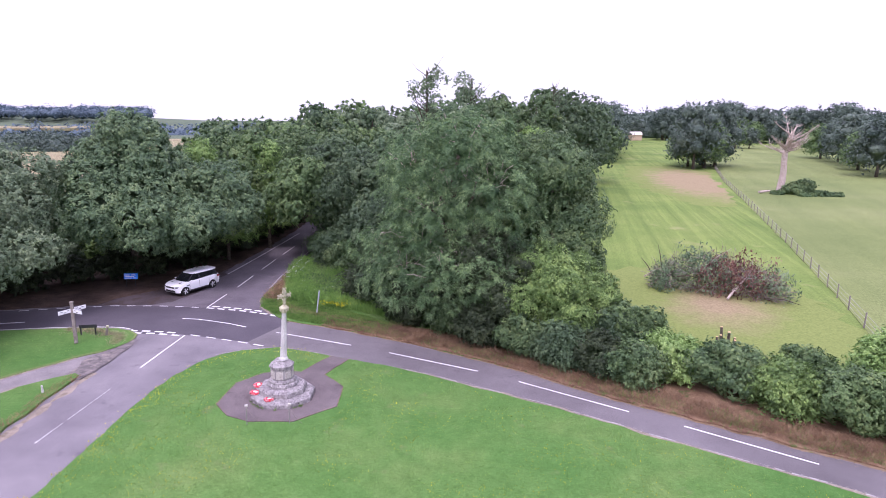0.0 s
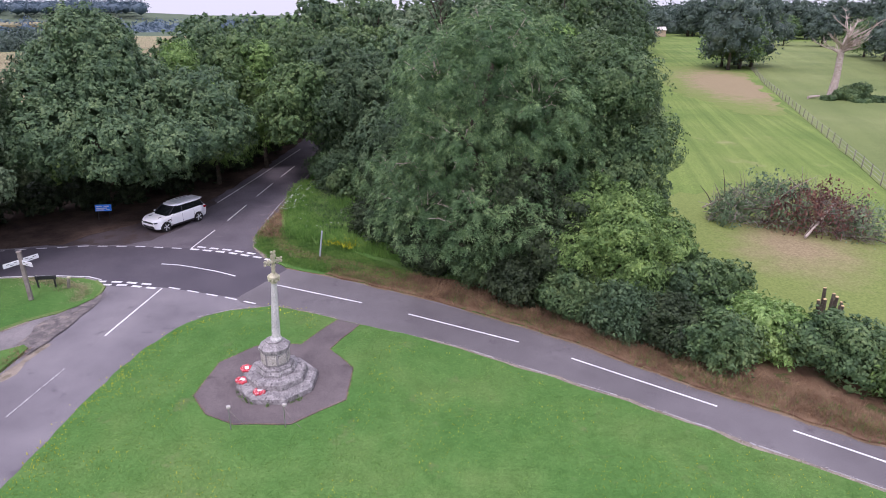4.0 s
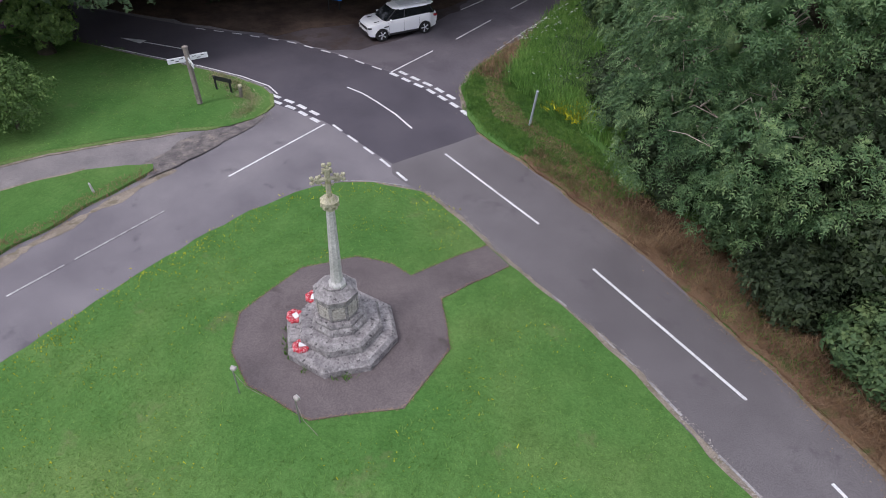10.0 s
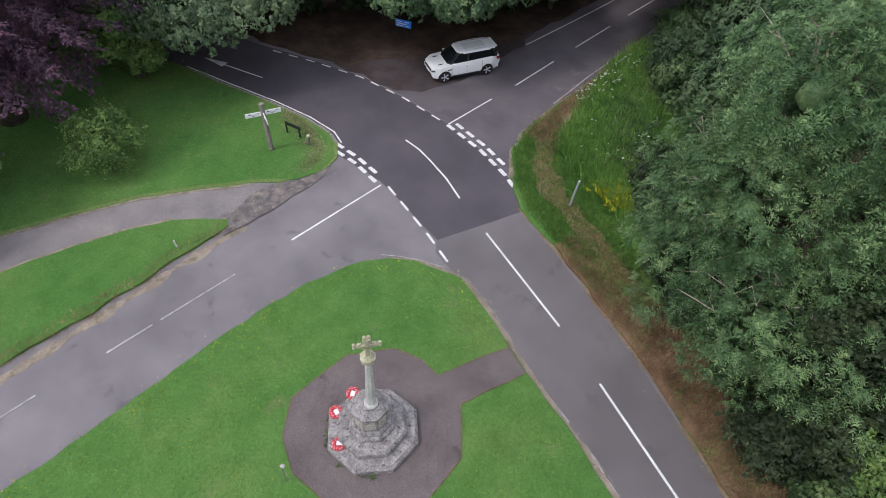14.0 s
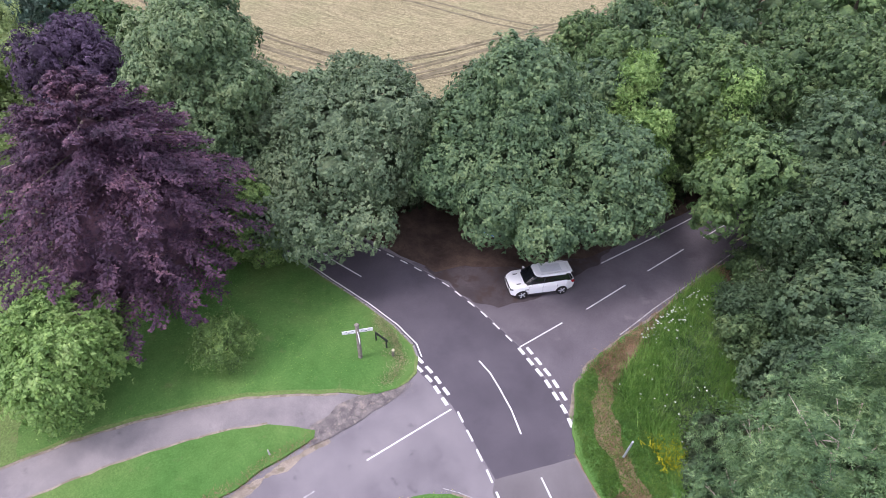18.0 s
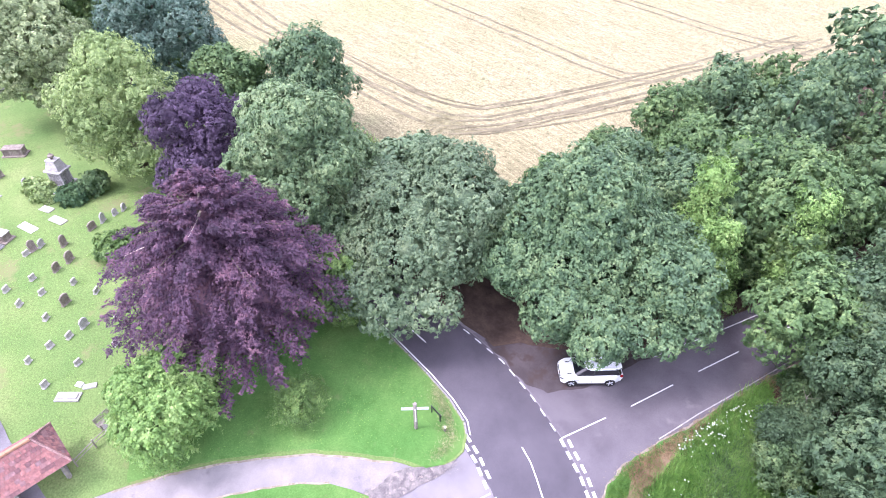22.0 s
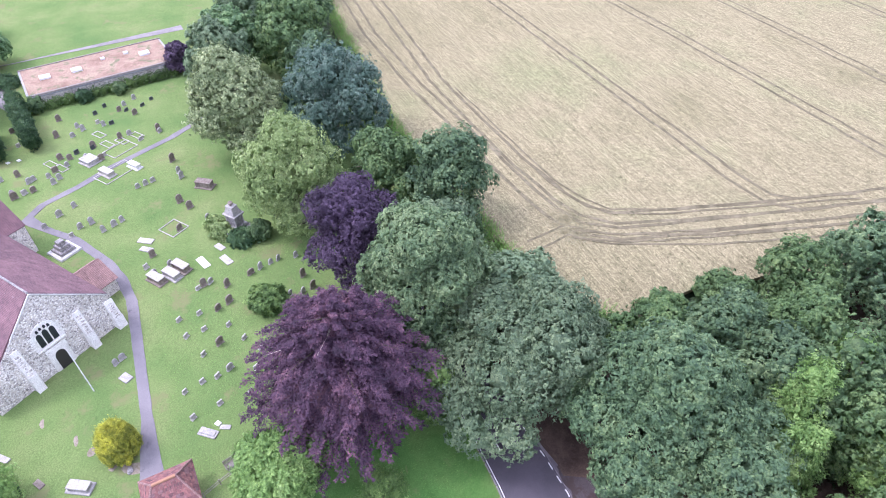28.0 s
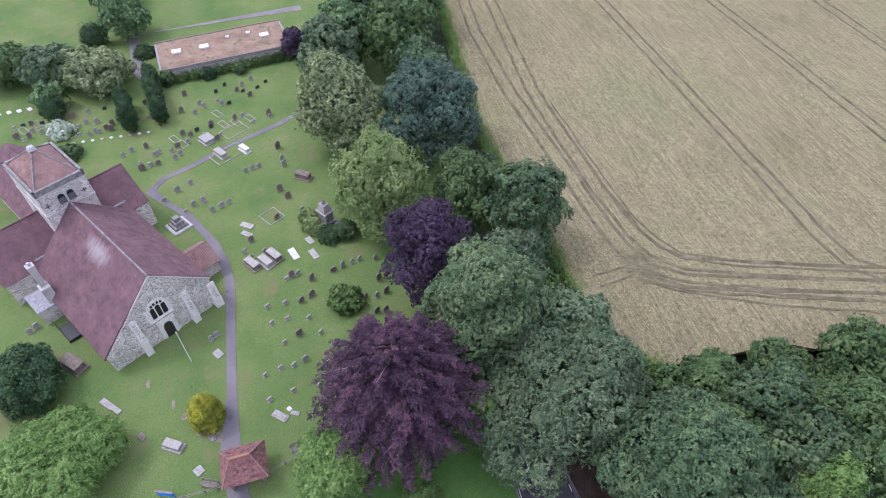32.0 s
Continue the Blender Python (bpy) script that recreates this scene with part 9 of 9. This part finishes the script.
# thin-crowned trees that rise above the wood
for i, (x, y, h) in enumerate(((-2.5, 100, 22.2), (4.6, 101, 21.0), (20.5, 118, 20.5))):
    rng = np.random.default_rng(300 + i)
    t_ = empty("ivy_clad_tree", pose(x, y, 0.0), "tall thin half-dead tree above the wood", "tree", "dying trees")
    part("trunk", trunk_mesh(rng, h * 0.95, 0.3, 4.0, 10), BARK, t_, smooth=True)
    tw = bmesh.new()
    for k in range(26):
        a, z = rng.uniform(0, 6.28), h * rng.uniform(0.6, 0.93)
        L = rng.uniform(1.2, 3.0)
        tube(tw, [(0, 0, z), (L * 0.6 * math.cos(a), L * 0.6 * math.sin(a), z + L * 0.4), (L * math.cos(a), L * math.sin(a), z + L * 0.9)], [0.07, 0.04, 0.012], 4)
    tagged(part("twigs", tw, BARK, t_), kind="stuff")
    lb = np.array([(rng.uniform(-2, 2), rng.uniform(-2, 2), h * rng.uniform(0.62, 0.95), 0.9, 0.9, 1.1) for _ in range(9)])
    quads("sparse_leaves", leaf_quads(rng, lb, 150, 10, 0.4, 0.4), L_GREY, t_)
# far woods over the hills: too many to count
rng = np.random.default_rng(40)


def far_wood(name, label, bearing0, bearing1, d0, d1, n, z0, h, mat=L_FAR, each=14, leaf=3.2, r0=7.0, r1=13.0):
    c = []
    for k in range(n):
        b, d = radians(rng.uniform(bearing0, bearing1)), rng.uniform(d0, d1)
        r = rng.uniform(r0, r1)
        c.append((d * math.sin(b), d * math.cos(b), z0 + (d - d0) / max(1, d1 - d0) * h, r, r, r * 0.75))
    c = np.array(c)
    ob = quads(name, leaf_quads(rng, c, n * each, 5, leaf * 0.9, leaf, 0.1, -0.1), mat, extra=blob(rng, c, 0.92, 1))
    return tagged(ob, label, "woods", kind="stuff")


# the hill woods get their haze from leaf colour alone
far_wood("far_woods", "woods on distant hills, tinted with blue haze", -48, -8, 480, 950, 420, -14, 3, L_HAZE, 10, 2.8)
far_wood("hill_woods", "woods along a far ridge, haze put into their colour", -50, -25, 1150, 1450, 420, 9, 5, L_HAZE, 12, 3.0)
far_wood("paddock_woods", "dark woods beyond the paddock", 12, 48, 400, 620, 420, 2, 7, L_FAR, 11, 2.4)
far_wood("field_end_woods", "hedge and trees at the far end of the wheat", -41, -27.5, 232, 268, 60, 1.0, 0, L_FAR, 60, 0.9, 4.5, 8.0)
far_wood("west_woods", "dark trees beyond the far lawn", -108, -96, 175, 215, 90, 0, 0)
for nm, poly, m_ in (("far_field", [(-520, 640), (-400, 700), (-415, 800), (-600, 760)], WHEAT),):
    patch(nm, poly, m_, "pale distant corn field", lift=-4.0, step=60, edge=30, wob=5, skirt=3, land=flat)

patch("pond", [(-7.9, 54.9), (-7.4, 53.7), (-6.0, 53.3), (-4.4, 53.6), (-3.6, 54.5), (-4.6, 55.3), (-6.4, 55.6)], WATER, "small dark pond at the meadow's edge", lift=0.12, step=1, edge=0.4, wob=0.3, skirt=0.05, rough_z=0.0, land=flat, category="water")
bush = empty("bare_bush", pose(-8.2, 58.4, 0.05), "half-dead bush of tangled bare stems", "shrub")
rb = random.Random(17)
for k in range(30):
    a, L = rb.uniform(0, 6.28), rb.uniform(2.0, 4.2)
    bm = bmesh.new()
    p = [(0.2 * math.cos(a), 0.2 * math.sin(a), 0)] + [(L * t * 0.75 * math.cos(a + rb.uniform(-0.3, 0.3)), L * t * 0.75 * math.sin(a + rb.uniform(-0.3, 0.3)), L * t * (1.25 - 0.45 * t)) for t in (0.35, 0.7, 1.0)]
    tube(bm, p, [0.05, 0.035, 0.022, 0.008], 4)
    for j in range(5):
        q = p[rb.choice((1, 2, 3))]
        tube(bm, [q, (q[0] + rb.uniform(-0.9, 0.9), q[1] + rb.uniform(-0.9, 0.9), q[2] + rb.uniform(-0.1, 0.7))], [0.018, 0.006], 3)
    part("stem", bm, OLDWOOD, bush)

# ---- grass, flowers and weeds ----
def blades(name, label, spots, h, w, mat, lean=0.4, n_each=5, spread=0.1, land=gz, lift=0.05, seed=60, category="grass"):
    """Tufts of narrow blades at the spots."""
    rng = np.random.default_rng(seed)
    p = np.repeat(np.asarray(spots, float), n_each, axis=0)
    p = p + rng.normal(size=p.shape) * spread
    z = np.array([land(x, y) for x, y in p]) + lift
    n = len(p)
    a = rng.uniform(0, 2 * np.pi, n)
    hh = h * rng.uniform(0.5, 1.3, n)
    ln = lean * rng.normal(size=(n, 2)) * hh[:, None]
    b = np.stack([np.cos(a), np.sin(a)], 1) * w / 2
    v = np.zeros((n, 4, 3))
    v[:, 0, :2], v[:, 1, :2] = p - b, p + b
    v[:, 2, :2], v[:, 3, :2] = p + b * 0.4 + ln, p - b * 0.4 + ln
    v[:, 0, 2] = v[:, 1, 2] = z - 0.03
    v[:, 2, 2] = v[:, 3, 2] = z + hh
    ob = quads(name, v, mat)
    return tagged(ob, label, category, kind="stuff")


def scatter(poly, n, seed, keep=None):
    r = random.Random(seed)
    xs, ys = [q[0] for q in poly], [q[1] for q in poly]
    o = []
    while len(o) < n:
        x, y = r.uniform(min(xs), max(xs)), r.uniform(min(ys), max(ys))
        if inside(x, y, poly) and (keep is None or keep(x, y)):
            o.append((x, y))
    return o


def off_pad(x, y):
    return (x - MX) ** 2 + (y - MY) ** 2 > 3.5 ** 2 and not (y > 31 and abs((x + 7.6) - (y - 32) * 0.5) < 1.3)


NEAR_GREEN = [(-15.4, 16), (-15.2, 30), (-14, 35.2), (-10.4, 36.6), (-7, 35), (-4, 34), (1, 31.3), (8, 27), (16, 21.6), (20, 17), (20, 6), (-14, 6)]
blades("lawn_grass", "short mown grass blades of the village green", scatter(NEAR_GREEN, 18000, 61, off_pad), 0.05, 0.03, L_GRASS, 1.7, 3, 0.12, green_z, 0.06, 61)
blades("clover_flowers", "tiny yellow lawn flowers", scatter(NEAR_GREEN, 5200, 62, lambda x, y: off_pad(x, y) and noise.noise(Vector((x * 0.35, y * 0.35, 2))) > 0.05), 0.022, 0.026, L_YELLOW, 1.2, 1, 0.05, green_z, 0.09, 62, "flowers")
blades("edge_flowers", "yellow flowers along the kerb of the green", [(x + random.uniform(0.05, 0.7), y + random.uniform(-0.7, 0.0)) for x, y in dense(B_GREEN[2:12], 0.06, 0.2, False)], 0.035, 0.04, L_YELLOW, 0.8, 2, 0.25, green_z, 0.08, 63, "flowers")
blades("verge_grass", "longer grass along the verge strip", [(x + random.uniform(-0.5, 0.1), y) for x, y in dense(B_FAR[2:], 0.02, 0.2, False)], 0.07, 0.025, L_STRAW, 1.2, 4, 0.1, gz, 0.05, 64)
MEADOW = [(-14.0, 60), (-14.0, 50), (-13.7, 46), (-12.2, 44.2), (-9.6, 42.9), (-6, 41.2), (-3.4, 42), (-5, 46), (-7, 50), (-9, 57)]
blades("meadow_grass", "tall rough meadow grass beside the lane", scatter(MEADOW, 7500, 65, lambda x, y: y > 47.2 - 0.52 * (x + 12) + 4 * max(0, -12.2 - x) and (x + 6.0) ** 2 + (y - 54.3) ** 2 > 3), 0.6, 0.05, L_TALL, 0.35, 5, 0.14, flat, 0.06, 65)
blades("nettle_patch", "dark nettles and coarse weeds in the meadow", scatter([(-9.6, 44.6), (-5.6, 43.4), (-5.0, 48), (-7.5, 53), (-11.6, 57.5), (-11.6, 52), (-9.4, 48)], 2300, 77, lambda x, y: (x + 7.9) ** 2 + (y - 45.7) ** 2 > 3.5 and y > 46.2 - 0.4 * (x + 9)), 0.6, 0.09, L_WOOD, 0.5, 5, 0.2, flat, 0.06, 77)
blades("short_meadow_grass", "shorter grass on the verge", scatter([(-14.2, 50), (-14.2, 47.3), (-13.7, 45.5), (-12.3, 43.6), (-10.8, 42.4), (-8.2, 41.2), (-4.9, 39.6), (-3, 41), (-8, 45)], 9500, 66), 0.1, 0.04, L_GRASS, 0.6, 4, 0.12, flat, 0.06, 66)
blades("dry_grass", "flattened straw-coloured grass on the bank", [(x + random.uniform(0.1, 1.6), y + random.uniform(0.2, 1.7)) for x, y in dense(FAR_A[2:13], 0.012, 0.1, False)], 0.27, 0.02, L_STRAW, 0.9, 5, 0.16, flat, 0.1, 67)
blades("bank_grass", "green tufts among dry grass on the bank", [(x + random.uniform(0.0, 1.2), y + random.uniform(0.05, 1.2)) for x, y in dense(FAR_A[1:13], 0.02, 0.1, False) if noise.noise(Vector((x * 0.8, y * 0.8, 5))) > 0.0], 0.15, 0.03, L_GRASS, 0.7, 4, 0.16, flat, 0.1, 78)
blades("dry_grass", "tangled straw at the foot of the bank", [(x + random.uniform(-0.05, 0.7), y + random.uniform(0.0, 0.8)) for x, y in dense(FAR_A[1:13], 0.014, 0.1, False)], 0.2, 0.02, L_STRAW, 1.0, 4, 0.14, flat, 0.09, 79)
blades("dry_grass", "trodden straw along the verge", [(x + random.uniform(0.3, 0.9), y + random.uniform(0.6, 1.2)) for x, y in dense([(-13.4, 47), (-12.6, 44.6), (-10.6, 43.0), (-7.6, 41.6), (-4.6, 40.2)], 0.012, 0.1, False)], 0.1, 0.02, L_STRAW, 1.1, 4, 0.14, flat, 0.07, 68)
blades("dry_grass", "dry straw on the verge beside the lane", [(x + 0.25 + abs(random.gauss(0, 0.7)), y) for x, y in dense([(-14.3, 61), (-14.3, 54), (-14.4, 49.5), (-14.2, 47.0)], 0.012, 0.1, False)], 0.22, 0.03, L_STRAW, 0.9, 4, 0.16, flat, 0.1, 81)
blades("dry_grass", "dry worn grass at the road corner", [(x - abs(random.gauss(0, 0.35)), y - abs(random.gauss(0, 0.45))) for x, y in dense([(-25.2, 40.3), (-22.8, 40.0), (-21.3, 39.3), (-20.7, 38.4), (-20.7, 37.6)], 0.006, 0.1, False)], 0.05, 0.022, L_HAY, 1.2, 3, 0.12, flat, 0.1, 82)
for k, (x, y, rx_, ry_) in enumerate([(-35.5, 12.4, 0.6, 1.0), (-36.4, 10.9, 0.75, 0.5), (-37.8, 9.0, 0.45, 0.3), (-39.1, 7.7, 0.5, 0.22), (-41.5, 4.7, 0.5, 0.2)]):
    patch("bare_earth", [(x + rx_ * math.cos(a), y + ry_ * math.sin(a)) for a in np.linspace(0, 5.5, 8)], MUD, "worn bare earth in the churchyard grass", lift=0.075, step=0.3, edge=0.15, wob=0.25, skirt=0.0, category="ground")
blades("yellow_flowers", "patch of yellow wild flowers in the meadow", [(-7.15 + random.gauss(0, 0.6), 45.6 + random.gauss(0, 0.4)) for _ in range(520)], 0.09, 0.08, L_YELLOW, 1.0, 4, 0.14, flat, 0.42, 69, "flowers")
heads = [(-13.6 + abs(random.gauss(0, 0.9)), random.uniform(50.5, 57)) for _ in range(110)] + [(random.uniform(-12, -7), random.uniform(46, 50)) for _ in range(30)]
hv = np.array([[(x + r * math.cos(a), y + r * math.sin(a), 0.95 + 0.15 * math.sin(7 * x)) for a in (0, 1.57, 3.14, 4.71)] for x, y in heads for r in (0.025 + 0.045 * abs(math.sin(31 * x)), 0.02)])
tagged(quads("cow_parsley", hv, L_WHITE), "white flower heads of tall hedge parsley", "flowers", kind="stuff")
blades("parsley_stems", "thin stems of hedge parsley", heads, 0.95, 0.03, L_TALL, 0.05, 2, 0.04, flat, 0.02, 71)
blades("reeds", "tall reeds round the pond", [(-6.0 + math.cos(a) * random.uniform(2.0, 4.2), 53.2 + math.sin(a) * random.uniform(1.6, 4.0)) for a in [random.uniform(1.6, 6.0) for _ in range(700)]], 1.1, 0.05, L_TALL, 0.3, 5, 0.15, flat, 0.06, 75)
for lab, mat_, h_, n_, sd in (("rough grass and weeds along the edge of the wheat", L_TALL, 0.75, 0.05, 87), ("dry straw along the edge of the wheat", L_HAY, 0.6, 0.09, 88)):
    blades("field_margin", lab, [(x + random.gauss(0, 0.5), y - 0.15 + random.gauss(0, 0.45)) for x, y in dense(WHEAT_RIM[:8], n_, 0.4, False)], h_, 0.07, mat_, 0.6, 5, 0.3, gz, 0.05, sd)
blades("churchyard_grass", "uneven churchyard grass", scatter([(-22, 37), (-26, 30), (-29, 22), (-31, 16), (-60, 12), (-60, 34), (-36, 39.5), (-23, 40)], 9000, 72), 0.045, 0.04, L_GRASS, 1.8, 3, 0.2, gz, 0.05, 72)
blades("weed_tufts", "grass tufts at the foot of the memorial steps", [(MX + 1.6 * math.cos(a), MY + 1.6 * math.sin(a)) for a in (3.9, 4.05, 4.2, 4.3, 4.7, 5.3, 5.45, 5.5, 3.6)], 0.12, 0.03, L_GRASS, 0.6, 14, 0.05, green_z, 0.08, 73)


CHALKY = surface("chalky_chippings", (0.24, 0.215, 0.19), (0.33, 0.3, 0.27), (0.45, 0.42, 0.39), 2.0, 25, 0.95, 0.5, 0.01)


def grit(name, label, lines, per_metre, spread, material, seed):
    """Loose crumbs of stone and dry earth strewn along edges."""
    rng = np.random.default_rng(seed)
    p = []
    for line in lines:
        for a, b in zip(line, line[1:]):
            n = int(math.hypot(b[0] - a[0], b[1] - a[1]) * per_metre)
            t = rng.random((n, 1))
            p.append(np.array([a]) * (1 - t) + np.array([b]) * t)
    p = np.concatenate(p)
    p = p + rng.normal(size=p.shape) * spread
    n = len(p)
    r = rng.uniform(0.01, 0.035, (n, 1, 1)) * rng.uniform(0.5, 1.0, (n, 1, 1))
    a = rng.uniform(0, 6.28, (n, 1)) + np.array([[0, 2.1, 4.2]])
    v = np.zeros((n, 3, 3))
    v[:, :, :2] = p[:, None] + np.stack([np.cos(a), np.sin(a)], 2) * r
    v[:, :, 2] = 0.03 + rng.uniform(0, 0.012, (n, 3))
    return tagged(quads(name, v, material), label, "grit", kind="stuff")


grit("edge_grit", "pale stone crumbs along the edge of the green", [[(x + 0.1, y + 0.16) for x, y in B_GREEN[9:] + A_GREEN[:11]]], 95, 0.07, CHALKY, 401)
rim_pts = [Vector((x, y, green_z(x, y) + 0.1)) for ln in (PAD_RIM, PAD_RIM_EAST) for x, y in dense(ln, 0.05, 0.05, False)]
rr_ = np.random.default_rng(77)
rim_p = np.array([p[:] for p in rim_pts]).repeat(6, axis=0)
rim_p[:, :2] += rr_.normal(size=(len(rim_p), 2)) * 0.03
a_ = rr_.uniform(0, 6.28, (len(rim_p), 1)) + np.array([[0, 2.1, 4.2]])
rim_v = rim_p[:, None] + np.stack([np.cos(a_), np.sin(a_), 0 * a_ + rr_.uniform(0, 0.4, a_.shape)], 2) * rr_.uniform(0.006, 0.018, (len(rim_p), 1, 1))
tagged(quads("paving_edge_thatch", rim_v, L_STRAW), "dry thatch and soil along the rim of the apron", "dirt", kind="stuff")
grit("edge_grit", "dry crumbs of earth along the road edges", [B_FAR[2:], D_RIGHT[2:], FAR_A[:12]], 110, 0.22, MUD, 402)
grit("path_grit", "broken stones where the path meets the road", [[(-20.4, 32.4), (-20.5, 34.3), (-20.45, 36.5), (-20.2, 38.2)], [(-20.9, 33.0), (-21.2, 34.6)]], 900, 0.3, CRUMBLE, 403)
grit("path_grit", "pale broken stones where the path meets the road", [[(-20.3, 32.2), (-20.4, 34.3), (-20.3, 36.5), (-20.1, 38.4)], [(-20.9, 33.6), (-21.0, 35.0)]], 480, 0.28, CHALKY, 404)
blades("trampled_wheat", "flattened brown wheat at the corner of the tracks", [(-52.6 + random.gauss(0, 1.5), 57.0 + random.gauss(0, 1.1)) for _ in range(1500)], 0.05, 0.07, L_HAY, 4.0, 3, 0.3, gz, 0.27, 86)
grit("leaf_litter", "fallen leaves on the dry bank", [[(x + 0.7, y + 0.9) for x, y in FAR_A[2:13]], [(x + 0.3, y + 0.4) for x, y in FAR_A[2:13]]], 260, 0.4, L_STRAW, 405)
